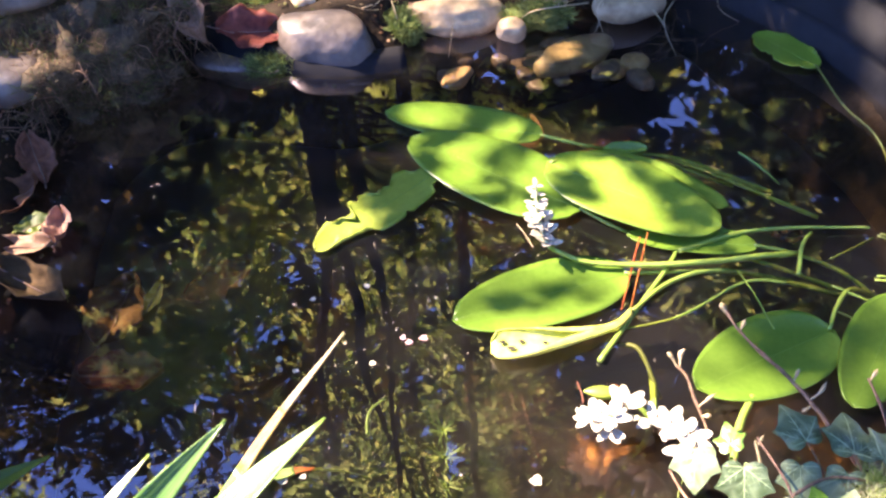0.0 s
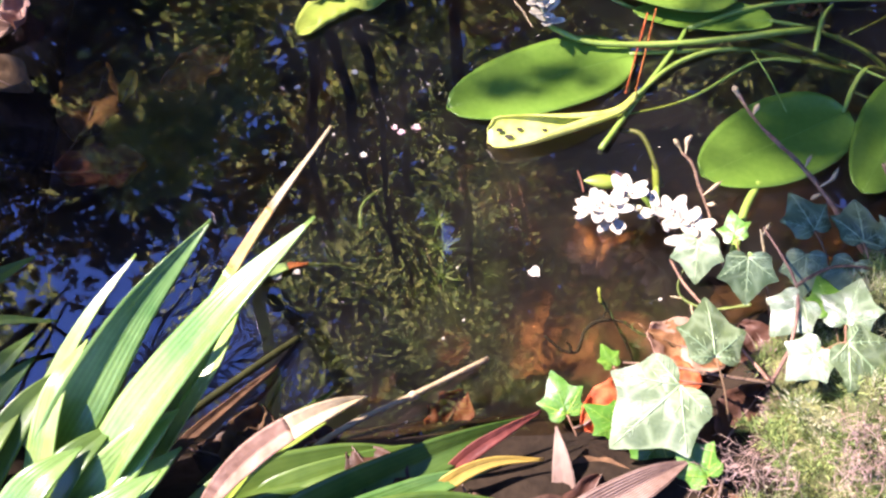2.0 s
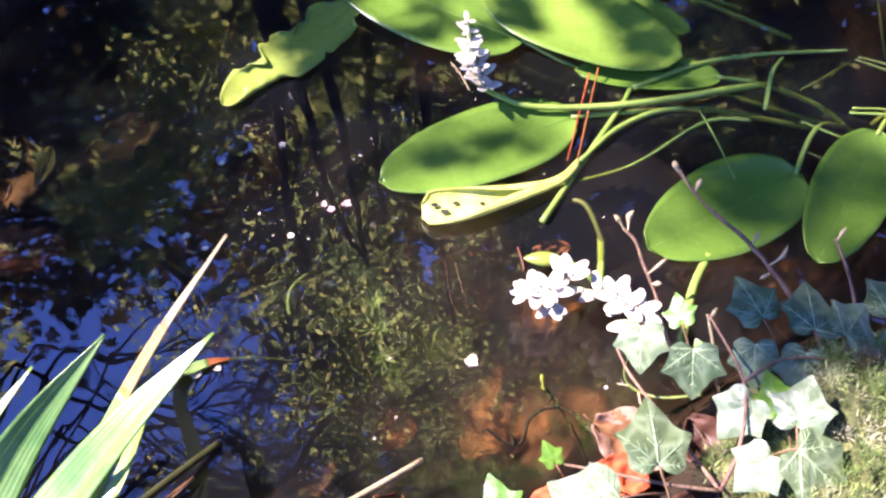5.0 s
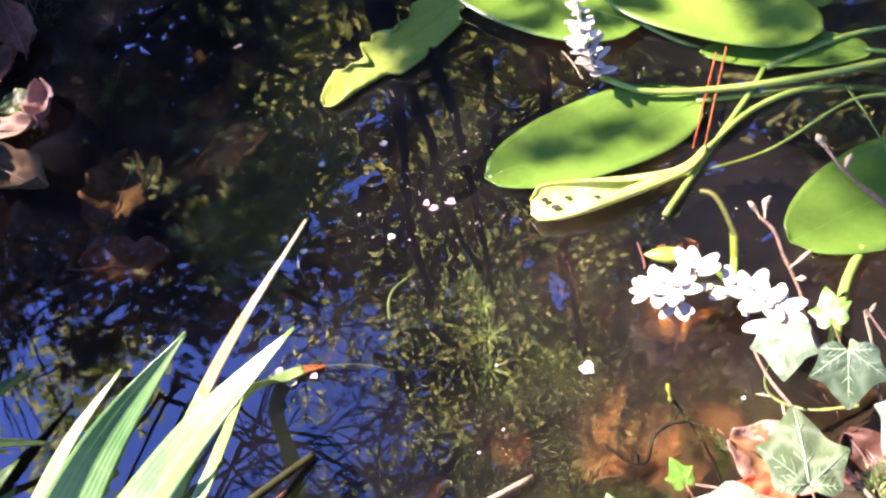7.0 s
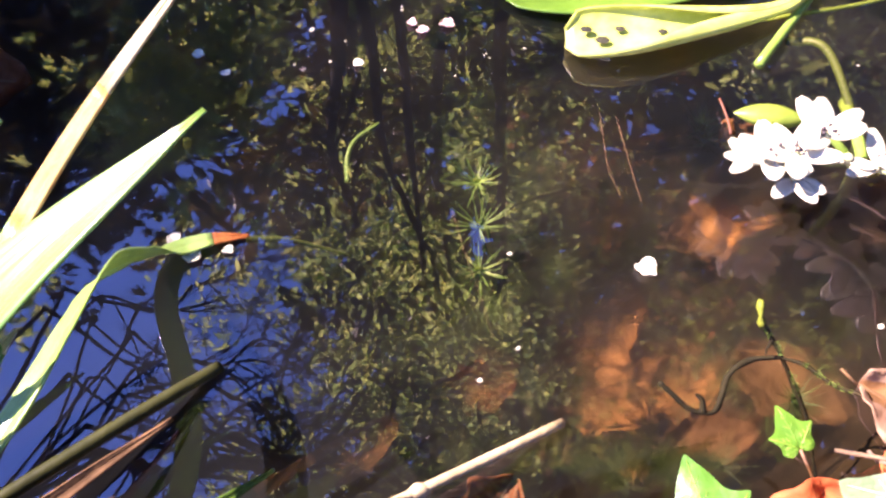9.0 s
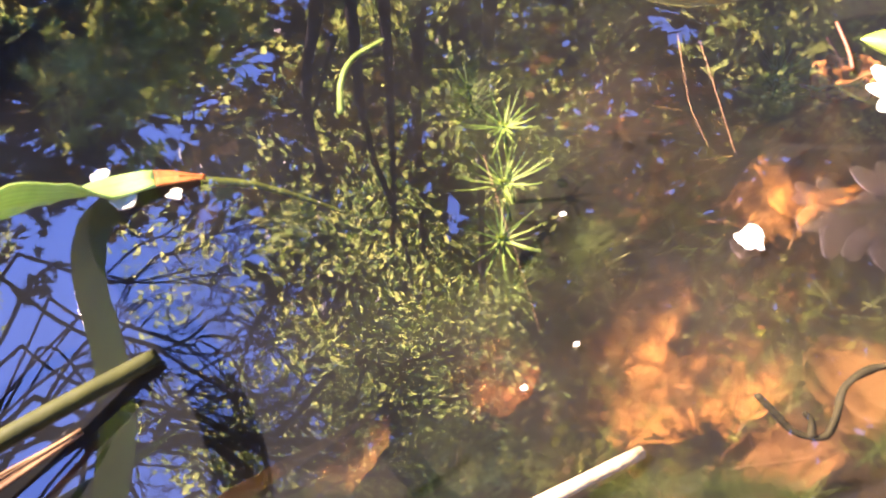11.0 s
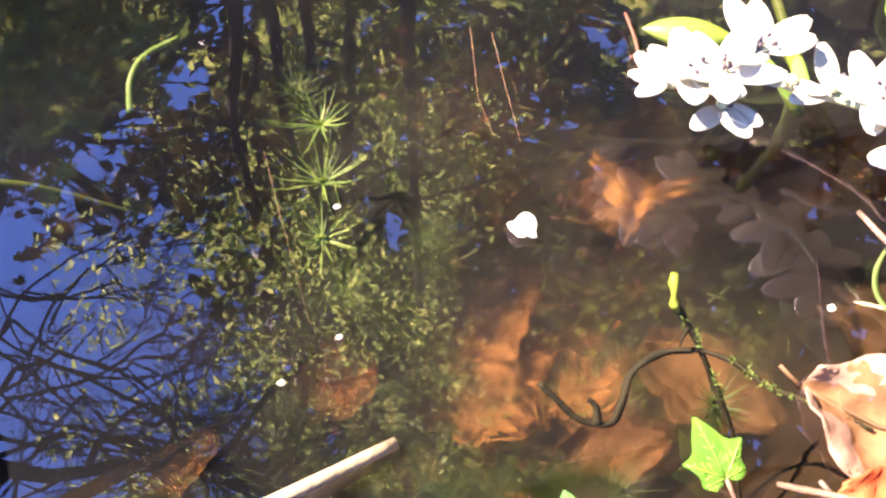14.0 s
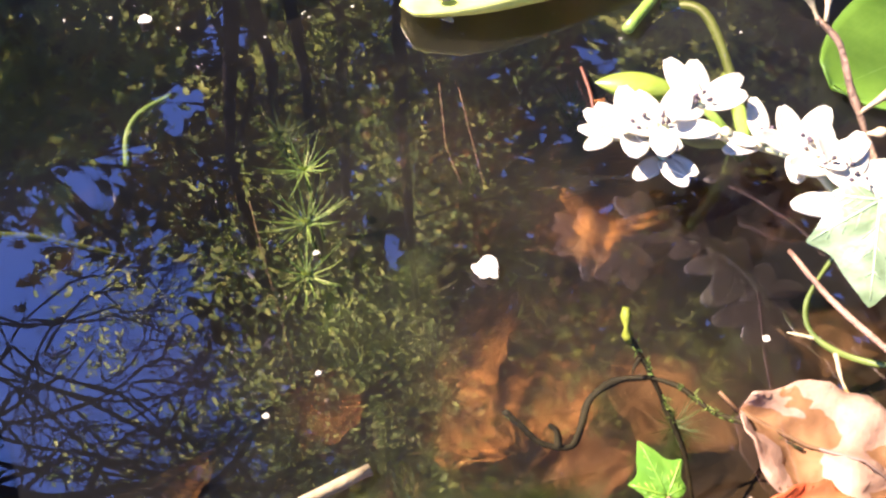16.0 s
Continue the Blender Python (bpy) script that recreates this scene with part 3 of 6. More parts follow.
# ---- floating leaves of the water hawthorn ----
def pad_leaf(tip, base, width, z, label, mat="pad", stalk=(), bites=0.0, seed=0, curl=0.003, group="floating water hawthorn leaves", point=0.0, stem=("stalk", 0.0019, 0.0026)):
    tip, base = Vector((*tip, z)), Vector((*base, z))
    ob = thing("floating_leaf", label, "water plant leaf", base, group)
    d = tip - base
    length = d.length
    d.normalize()
    side = Vector((-d.y, d.x, 0))

    def at(u, v):
        s = max(0.0, 1 - (2 * u - 1) ** 2) ** 0.5
        s *= 1 - 0.22 * (u - 0.45) * (1 + point)
        t = 2 * v - 1
        edge = abs(t) ** 3
        w = width / 2 * s
        if bites:
            w *= 1 - bites * max(0, noise.noise(Vector((u * 4.3 + seed, (1 if t > 0 else -1) * 2.3, seed))) + 0.35 * noise.noise(Vector((u * 17, t, seed)))) * edge * 1.5
        wave = noise.noise(Vector((u * 3 + seed, v * 2, seed * 1.7))) * 0.0022
        return d * (u * length) + side * (t * w) + Vector((0, 0, wave + curl * edge * s - 0.0012 * (1 - abs(t)) * s))
    v, f, uv = sheet(60 if bites else 30, 12, at, 0.0011)
    mesh_ob("blade", v, f, M[mat], ob, uv)
    rib = [at(0.02 + 0.94 * k / 10, 0.5) - Vector((0, 0, 0.00015)) for k in range(11)]
    rod("midrib", rib, (0.0005, 0.0002), M["pad_rib"], ob, 6)
    if stalk:
        pts = [Vector((x, y, zz)) - base for x, y, zz in stalk]
        rod("stalk", [Vector((0, 0, 0)) + d * 0.004] + pts, stem[1:], M[stem[0]], ob, 8, 18)
    return ob


pad_leaf((0.029, 0.940), (0.211, 0.897), 0.066, 0.004, "long green floating leaf dappled with sun on dark water", seed=1, stalk=[(0.26, 0.885, -0.002), (0.36, 0.87, -0.012), (0.50, 0.80, -0.03)])
pad_leaf((0.062, 0.890), (0.246, 0.772), 0.104, 0.007, "broad green floating leaf dappled with sun under a flower", seed=2, stalk=[(0.30, 0.745, -0.004), (0.40, 0.735, -0.02), (0.52, 0.72, -0.06)])
pad_leaf((0.379, 0.739), (0.212, 0.839), 0.096, 0.014, "broad green floating leaf overlapping its neighbour", seed=3, stalk=[(0.25, 0.862, 0.004), (0.33, 0.865, -0.006), (0.42, 0.85, -0.03)])
pad_leaf((0.394, 0.777), (0.250, 0.857), 0.054, 0.008, "green floating leaf half hidden under a broader one", seed=4, stalk=[(0.29, 0.872, -0.003), (0.36, 0.870, -0.008), (0.46, 0.84, -0.03)])
pad_leaf((0.275, 0.871), (0.324, 0.871), 0.019, 0.005, "small green floating leaf beside larger ones", seed=5)
pad_leaf((0.288, 0.740), (0.414, 0.726), 0.040, 0.003, "narrow green floating leaf in shade under a stalk", seed=6, stalk=[(0.45, 0.722, -0.004), (0.50, 0.71, -0.02), (0.54, 0.70, -0.05)])
pad_leaf((0.117, 0.627), (0.283, 0.688), 0.078, 0.004, "large glossy green floating leaf half in sun", seed=7, stalk=[(0.32, 0.692, 0.0), (0.40, 0.70, -0.01), (0.50, 0.70, -0.04)])
pad_leaf((0.327, 0.555), (0.458, 0.622), 0.083, 0.004, "oval green floating leaf behind a bare twig", seed=8, stalk=[(0.470, 0.650, 0.002), (0.49, 0.675, -0.004), (0.53, 0.70, -0.04)])
pad_leaf((0.452, 0.537), (0.531, 0.660), 0.062, 0.005, "oval olive green floating leaf near the ivy", seed=9, stalk=[(0.55, 0.685, 0.0), (0.56, 0.70, -0.02), (0.56, 0.71, -0.05)])
pad_leaf((0.490, 1.105), (0.550, 1.030), 0.066, 0.004, "short green floating leaf with a torn tip by the black rim", seed=10, stalk=[(0.561, 0.957, 0.0), (0.582, 0.883, 0.0), (0.58, 0.77, -0.03)], bites=0.5, stem=("stalk_dark", 0.0011, 0.0012))
pad_leaf((-0.022, 0.714), (0.097, 0.840), 0.062, 0.004, "yellowing floating leaf with nibbled ragged edges", "pad_yellow", seed=11, bites=1.0, stalk=[(0.13, 0.84, -0.01), (0.18, 0.82, -0.03)])

# rolled leaf that is still unfurling
rolled = thing("rolled_leaf", "half unrolled yellow-green young leaf on the water", "water plant leaf", (0.15, 0.60, 0.004))


def roll_at(u, v):
    line = spline([(0.002, -0.005, 0.0), (0.032, -0.004, 0.002), (0.063, 0.002, 0.003), (0.095, 0.012, 0.002), (0.116, 0.022, 0.001), (0.131, 0.038, 0.0)], 21)
    k = u * 20
    i = min(int(k), 19)
    c = line[i].lerp(line[i + 1], k - i)
    w = 0.0138 * (smooth01(u / 0.08 + 0.35)) * (1 - 0.86 * smooth01((u - 0.12) / 0.62)) + 0.0022
    a = math.pi * (1.30 * (v - 0.5) * 2 * (0.40 + 0.42 * smooth01(u / 0.7)))
    return c + Vector((-0.02, 0.98, 0)) * (w * math.sin(a)) + Vector((0, 0, w * 0.36 * (1 - math.cos(a))))


rv2, rf2, ru2 = sheet(26, 14, roll_at, 0.0007)
mesh_ob("blade", rv2, rf2, M["pad_cream"], rolled, ru2)
for dx, dy, s in ((0.012, -0.001, 0.0040), (0.020, -0.008, 0.0046), (0.029, 0.000, 0.0034), (0.050, -0.001, 0.0030)):
    sv, sf, su = sheet(3, 6, lambda u, v: (dx + s * 0.9 * u * math.cos(v * 6.28), dy + s * 0.6 * u * math.sin(v * 6.28), 0.0042 + 0.0007 * (1 - u)))
    mesh_ob("dark_spot", sv, sf, M["sunk_bark"], rolled)
rod("stalk", [(0.13, 0.038, 0.0), (0.17, 0.075, 0.0), (0.22, 0.095, -0.004), (0.30, 0.105, -0.03)], (0.0020, 0.0026), M["stalk"], rolled, 8, 16)


# ---- green stalks lying on the water ----
def stalk(pts, r, mat, label, cat="plant stalk"):
    base = Vector(pts[0])
    ob = rod("plant_stalk", [Vector(q) - base for q in pts], (r[0] * 0.8, r[1] * 0.8), M[mat], None, 8, 24, 0.05)
    ob.location = base
    return tagged(ob, label, cat, "stalks on the water")


stalk([(0.335, 0.716, 0.004), (0.394, 0.740, 0.005), (0.452, 0.748, 0.006), (0.527, 0.749, 0.006)], (0.0035, 0.0016), "stalk", "pale green stalk lying across the water")
stalk([(0.257, 0.620, -0.003), (0.323, 0.637, -0.001), (0.381, 0.673, 0.002), (0.405, 0.680, 0.003), (0.430, 0.679, 0.001)], (0.0014, 0.0022), "stalk", "thin green stalk bowed along the water")
stalk([(0.247, 0.583, 0.003), (0.282, 0.637, 0.001), (0.321, 0.694, 0.004), (0.335, 0.72, 0.003)], (0.0032, 0.0026), "stalk", "cut green stalk lying on the water")
stalk([(0.300, 0.560, -0.020), (0.285, 0.600, -0.004), (0.268, 0.612, -0.010)], (0.0026, 0.0030), "stalk_dark", "dark green stalk just under the water")
stalk([(0.34, 0.475, 0.004), (0.356, 0.520, 0.003), (0.372, 0.548, 0.003)], (0.0046, 0.0040), "stalk", "thick bright green stalk under an oval leaf")
stalk([(0.395, 0.600, 0.03), (0.391, 0.650, 0.018), (0.388, 0.690, 0.004)], (0.0009, 0.0009), "stalk", "thin upright green stalk")
stalk([(0.445, 0.690, 0.001), (0.456, 0.725, 0.006), (0.470, 0.745, 0.003)], (0.0028, 0.0020), "stalk", "short yellow-green stalk on the water")
stalk([(0.424, 0.870, 0.002), (0.441, 0.848, 0.001), (0.458, 0.821, -0.002)], (0.0017, 0.0011), "stalk", "pale dead stalk floating on the water")
random.seed(31)
for k in range(9):
    a = rnd(-0.5, 1.0)
    p = Vector((rnd(0.46, 0.56), rnd(0.62, 0.76), 0.0))
    d = Vector((math.cos(a), math.sin(a), 0))
    ln = rnd(0.05, 0.12)
    stalk([p + Vector((0, 0, 0.002)), p + d * ln * 0.5 + Vector((0, 0, rnd(-0.004, 0.008))), p + d * ln + Vector((0, 0, -0.006))], (0.0012, 0.0022), random.choice(("stalk", "stalk_dark", "stalk_dark")), "tangled olive stalk at the crown of the water plant")


# ---- white flower spikes ----
def petal_sheet(length, width, cup):
    def at(u, v):
        t = 2 * v - 1
        s = (math.sin(math.pi * min(1, (u * 0.93 + 0.04)) ** 0.85)) ** 0.5
        return (t * width / 2 * s, u * length, cup * (t * t * s * 0.5 + (u - 0.1) ** 2))
    return sheet(8, 6, at, 0.0005)


def open_spike(label, arms, stem, florets, seed):
    """A forked spike seen from above: each floret is a ring of cupped bracts at given bearings."""
    random.seed(seed)
    base = Vector(stem[-1])
    ob = thing("flower_spike", label, "flower", base, "white water hawthorn flowers")
    rod("stalk", [Vector(q) - base for q in stem], (0.0022, 0.0032), M["stalk"], ob, 10, 22)
    for arm in arms:
        rod("arm", [Vector(q) - base for q in arm], (0.0021, 0.0013), M["petal_cream"], ob, 8, 14, 0.2)
    shapes = []
    for ln, w, c in ((0.0165, 0.0092, 0.0022), (0.0155, 0.0096, 0.0026), (0.0175, 0.0086, 0.0018)):
        v, f, u = petal_sheet(ln, w, c)
        me = bpy.data.meshes.new("petal")
        me.from_pydata([tuple(q) for q in v], [], f)
        me.materials.append(M["petal"])
        me.polygons.foreach_set("use_smooth", [True] * len(me.polygons))
        shapes.append(me)
    for (x, y, z), bearings, size, rise in florets:
        c = Vector((x, y, z)) - base
        for k, bearing in enumerate(bearings):
            t = radians(bearing + rnd(-6, 6))
            flat = Vector((math.cos(t), math.sin(t), 0))
            out = (flat + Vector((0, 0, rise * 0.45 + rnd(-0.12, 0.12)))).normalized()
            q = new("petal", random.choice(shapes))
            q.parent = ob
            q.matrix_basis = Matrix(basis(c + flat * 0.0012 + Vector((0, 0, 0.0006 * k)), out, Vector((0, 0, 1)) - flat * 0.3, size * rnd(0.9, 1.08)).tolist())
        nv, nf, _ = sheet(5, 8, lambda u, v: c + Vector((0.0022 * math.sin(math.pi * u) * math.cos(2 * math.pi * v), 0.0022 * math.sin(math.pi * u) * math.sin(2 * math.pi * v), 0.0036 * u)))
        mesh_ob("floret_heart", nv, nf, M["petal_cream"], ob)
        if size > 0.8:
            av, af = [], []
            for _ in range(5):
                p = c + Vector((rnd(-0.003, 0.003), rnd(-0.003, 0.003), rnd(0.004, 0.007)))
                tube([c, p], (0.0003, 0.0002), 4, av, af)
                tube([p, p + Vector((0.0003, 0, 0.0007)), p + Vector((0.0005, 0, 0.0014))], (0.0006, 0.0009, 0.0004), 5, av, af)
            mesh_ob("anther", av, af, M["anther"], ob)
    return ob


open_spike("white upright flower spike rising from the water on a green stalk",
           [[(0.208, 0.708, 0.018), (0.200, 0.714, 0.036), (0.195, 0.722, 0.056), (0.193, 0.729, 0.078)]],
           [(0.208, 0.708, 0.018), (0.216, 0.706, 0.014), (0.245, 0.694, 0.011), (0.303, 0.692, 0.010), (0.369, 0.700, 0.008), (0.413, 0.709, 0.006), (0.455, 0.722, -0.004)],
           [((0.2060, 0.7090, 0.022), (150, 255, 330), 0.95, 0.9), ((0.2020, 0.7120, 0.030), (215, 300, 20), 0.90, 0.7), ((0.1985, 0.7150, 0.040), (160, 215, 270, 330, 30), 0.92, 0.5),
            ((0.1960, 0.7190, 0.050), (140, 200, 265, 340, 60), 0.80, 0.4), ((0.1945, 0.7230, 0.060), (175, 290, 10), 0.66, 0.4), ((0.1935, 0.7265, 0.069), (150, 240, 340), 0.56, 0.4), ((0.1930, 0.7290, 0.077), (100, 220, 330), 0.45, 0.6)], 5)
open_spike("white forked flower spike with dark anthers lying over the water",
           [[(0.272, 0.505, 0.030), (0.258, 0.508, 0.032), (0.242, 0.503, 0.032), (0.226, 0.504, 0.030)], [(0.272, 0.505, 0.030), (0.281, 0.501, 0.032), (0.294, 0.491, 0.035), (0.302, 0.474, 0.034)]],
           [(0.272, 0.505, 0.028), (0.284, 0.520, 0.010), (0.290, 0.545, -0.002), (0.296, 0.58, -0.02)],
           [((0.2290, 0.5045, 0.030), (175, 135, 225), 0.72, 0.2), ((0.2360, 0.5035, 0.033), (100, 150, 200, 255, 320), 1.0, 0.5), ((0.2450, 0.5020, 0.036), (70, 125, 180, 250, 340), 1.05, 0.45),
            ((0.2450, 0.4950, 0.031), (228, 285, 315), 0.85, 0.15), ((0.2580, 0.5130, 0.036), (92, 128, 38, 8, 215), 1.08, 0.35), ((0.2670, 0.5045, 0.033), (190, 320), 0.6, 0.3),
            ((0.2795, 0.5020, 0.033), (98, 208), 0.92, 0.25), ((0.2900, 0.4960, 0.036), (110, 55, 180, 245, 310), 1.0, 0.5), ((0.2960, 0.4890, 0.038), (85, 25, 140, 200, 290), 1.08, 0.5),
            ((0.3030, 0.4830, 0.038), (70, 10, 130, 320), 1.05, 0.4), ((0.3020, 0.4750, 0.036), (232, 195, 280, 340), 1.12, 0.3)], 9)
bud = thing("flower_bud", "pale green lens-shaped flower bud above the water", "flower bud", (0.229, 0.545, 0.012))
bv, bf, bu = sheet(14, 10, lambda u, v: (0.034 * u, 0.0065 * math.sin(math.pi * u) ** 0.8 * math.cos(2 * math.pi * v) - 0.003 * u, 0.0045 * math.sin(math.pi * u) ** 0.8 * math.sin(2 * math.pi * v)))
mesh_ob("bud_scale", bv, bf, M["pad_yellow"], bud, bu)
rod("stalk", [(0.033, -0.002, 0), (0.046, -0.012, -0.004), (0.06, -0.02, -0.018)], (0.0016, 0.0024), M["stalk"], bud, 8, 10)


# ---- leafy blades of the marginal plant ----
clump = thing("blade_plant", "clump of broad green sword-shaped leaves at the water's edge", "plant", (-0.14, 0.25, 0.02))


def blade(pts, width, label, mat="iris", n=26, fold=0.25, face=(0, -0.5, 0.85), sharp=1.0, dry=0.0, dry_mat="straw", dry_label="bleached dry leaf tip", band=0.0):
    base = Vector(pts[0])
    line = spline([Vector(q) - base for q in pts], n + 1)

    def at(u, v):
        k = u * n
        i = min(int(k), n - 1)
        c = line[i].lerp(line[i + 1], k - i)
        d = (line[i + 1] - line[i]).normalized()
        fz = Vector(face)
        up = (fz - d * fz.dot(d)).normalized()
        s = d.cross(up)
        t = 2 * v - 1
        w = width / 2 * min(1, 0.55 + 1.2 * u) * (1 - u ** (2.2 * sharp)) + 0.0004
        ridge = 0.00016 * math.cos(v * 7 * math.pi)
        return c + s * (t * w) + up * (fold * w * (abs(t) - 0.5) + ridge)
    cut = 1.0 - dry - band
    v, f, u = sheet(n, 10, lambda a, c: at(a * cut, c), 0.0008)
    ob = mesh_ob("blade", v, f, M[mat], clump, u, label=label)
    ob.location = base - clump.location
    if dry:
        if band:
            v, f, u = sheet(10, 10, lambda a, c: at(cut + a * band, c), 0.0008)
            mesh_ob("withered_band", v, f, M["dead_orange_leaf"], ob, u, label="yellow-orange withered band below the dry tip")
        v, f, u = sheet(10, 10, lambda a, c: at(cut + band + a * dry, c), 0.0008)
        mesh_ob("dry_tip", v, f, M[dry_mat], ob, u, label=dry_label)
    return ob


SUNNY = (-0.22, 0.0, 0.97)
blade([(-0.115, 0.262, 0.010), (-0.055, 0.330, 0.085), (0.005, 0.405, 0.150), (0.057, 0.461, 0.193)], 0.0125, "narrow blade leaf with a dry whitish tip", face=SUNNY, dry=0.24, band=0.15)
blade([(-0.135, 0.240, 0.010), (-0.075, 0.305, 0.085), (-0.010, 0.365, 0.138), (0.046, 0.419, 0.160)], 0.042, "broad blade leaf bleached by bright sun", face=SUNNY)
blade([(-0.165, 0.262, 0.010), (-0.115, 0.320, 0.070), (-0.070, 0.375, 0.115), (-0.024, 0.430, 0.139)], 0.038, "broad ribbed green blade leaf", face=(0.35, -0.4, 0.8))
blade([(-0.180, 0.290, 0.010), (-0.150, 0.345, 0.045), (-0.122, 0.392, 0.070), (-0.092, 0.436, 0.083)], 0.017, "narrow upright green blade leaf", face=SUNNY)
blade([(-0.120, 0.252, 0.010), (-0.070, 0.318, 0.060), (-0.035, 0.350, 0.095), (-0.010, 0.372, 0.118)], 0.038, "broad sunlit blade leaf with a brown tip", face=SUNNY, dry=0.06)
blade([(-0.125, 0.250, 0.010), (-0.090, 0.300, 0.055), (-0.062, 0.335, 0.080), (-0.036, 0.360, 0.096)], 0.030, "sunlit sheathing blade leaf with a thin brown edge", face=(-0.5, -0.3, 0.8), dry=0.04)
blade([(-0.205, 0.285, 0.010), (-0.205, 0.340, 0.060), (-0.200, 0.385, 0.095), (-0.196, 0.415, 0.115)], 0.020, "upright green blade leaf with a red tip", "iris")
blade([(-0.150, 0.225, 0.010), (-0.100, 0.265, 0.060), (-0.065, 0.300, 0.085), (-0.040, 0.322, 0.092)], 0.040, "broad bright green blade leaf lying outward", face=(-0.1, -0.3, 0.9))
blade([(-0.145, 0.200, 0.010), (-0.105, 0.235, 0.065), (-0.075, 0.258, 0.090), (-0.045, 0.285, 0.090)], 0.042, "broad pale green blade leaf bleached by sun", face=(-0.4, -0.2, 0.9))
blade([(-0.210, 0.215, 0.010), (-0.180, 0.270, 0.050), (-0.150, 0.325, 0.070), (-0.125, 0.360, 0.070)], 0.034, "broad deep green blade leaf in the clump", "iris_dark")
blade([(-0.280, 0.280, 0.010), (-0.270, 0.350, 0.035), (-0.235, 0.420, 0.040), (-0.195, 0.465, 0.028)], 0.034, "deep green blade leaf drooping towards water", "iris_dark")
blade([(-0.300, 0.330, 0.010), (-0.265, 0.375, 0.030), (-0.215, 0.405, 0.036), (-0.165, 0.412, 0.026)], 0.014, "short yellow-green blade leaf", "pad_yellow")
blade([(-0.105, 0.245, 0.010), (-0.055, 0.310, 0.060), (-0.027, 0.360, 0.076), (-0.022, 0.395, 0.070), (-0.025, 0.424, 0.053), (-0.030, 0.448, 0.022), (-0.022, 0.462, 0.005), (-0.006, 0.470, 0.003), (0.010, 0.474, 0.001)], 0.0125, "long blade leaf bent over onto the water", "iris", 34, face=(-0.5, -0.2, 0.85), sharp=2.2, dry=0.12, dry_mat="dead_orange", dry_label="rotting orange leaf tip")
blade([(-0.090, 0.270, 0.010), (-0.058, 0.315, 0.030), (-0.030, 0.352, 0.020), (-0.004, 0.385, 0.006)], 0.009, "thin brown dying blade leaf", "dead")
blade([(-0.075, 0.255, 0.010), (-0.030, 0.300, 0.025), (0.010, 0.338, 0.018), (0.040, 0.368, 0.004)], 0.010, "thin olive blade leaf over the edge", "iris_dark")
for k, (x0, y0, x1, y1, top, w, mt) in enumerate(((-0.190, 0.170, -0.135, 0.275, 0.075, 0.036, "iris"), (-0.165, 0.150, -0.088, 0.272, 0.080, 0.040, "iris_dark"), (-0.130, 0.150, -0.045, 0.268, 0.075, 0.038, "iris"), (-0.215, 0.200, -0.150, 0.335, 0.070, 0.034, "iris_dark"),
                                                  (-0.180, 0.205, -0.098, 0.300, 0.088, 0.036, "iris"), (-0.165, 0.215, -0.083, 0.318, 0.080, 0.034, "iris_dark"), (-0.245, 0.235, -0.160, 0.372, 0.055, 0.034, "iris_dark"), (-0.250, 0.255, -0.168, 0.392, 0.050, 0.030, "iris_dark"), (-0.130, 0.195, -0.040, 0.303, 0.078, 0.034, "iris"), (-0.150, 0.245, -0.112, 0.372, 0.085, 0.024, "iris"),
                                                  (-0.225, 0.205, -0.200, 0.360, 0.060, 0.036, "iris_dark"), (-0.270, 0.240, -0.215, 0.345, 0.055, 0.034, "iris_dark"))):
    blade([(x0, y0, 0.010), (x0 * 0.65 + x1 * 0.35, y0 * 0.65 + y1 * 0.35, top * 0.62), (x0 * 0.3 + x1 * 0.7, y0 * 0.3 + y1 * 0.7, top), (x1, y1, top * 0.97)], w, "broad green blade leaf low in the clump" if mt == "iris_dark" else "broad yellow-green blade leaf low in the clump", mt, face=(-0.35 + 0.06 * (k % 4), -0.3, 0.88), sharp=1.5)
# broad leaves that arch along the near bank
clump = thing("arching_plant", "low plant with arching deep green leaves and dry tips", "plant", (0.03, 0.2, 0.02))
blade([(-0.060, 0.205, 0.020), (0.030, 0.258, 0.056), (0.110, 0.300, 0.060), (0.184, 0.338, 0.042)], 0.042, "arching deep green leaf with a reddened tip", "iris_dark", face=(0.1, -0.45, 0.9))
blade([(-0.070, 0.225, 0.015), (-0.015, 0.272, 0.050), (0.050, 0.298, 0.056), (0.105, 0.312, 0.046)], 0.046, "arching deep green leaf along the bank", "iris_dark", face=(0.1, -0.45, 0.9))
blade([(-0.010, 0.175, 0.020), (0.055, 0.235, 0.070), (0.110, 0.262, 0.078), (0.170, 0.272, 0.070)], 0.052, "arching deep green leaf with yellow edge", "iris_dark", face=(0.1, -0.45, 0.9))
blade([(0.020, 0.165, 0.020), (0.085, 0.222, 0.070), (0.135, 0.250, 0.075), (0.195, 0.262, 0.060)], 0.046, "arching deep green leaf near the moss", "iris_dark", face=(0.1, -0.45, 0.9))
blade([(-0.090, 0.190, 0.020), (-0.030, 0.240, 0.050), (0.020, 0.268, 0.056), (0.070, 0.285, 0.050)], 0.048, "arching green leaf low on the bank", "iris_dark", face=(0.0, -0.4, 0.9))
blade([(-0.040, 0.160, 0.020), (0.020, 0.205, 0.060), (0.075, 0.232, 0.070), (0.130, 0.246, 0.066)], 0.050, "arching green leaf lit along one edge", "iris", face=(-0.1, -0.4, 0.9))
blade([(0.060, 0.150, 0.020), (0.110, 0.195, 0.060), (0.155, 0.222, 0.068), (0.205, 0.236, 0.060)], 0.044, "arching deep green leaf by dry leaves", "iris_dark", face=(0.1, -0.45, 0.9))
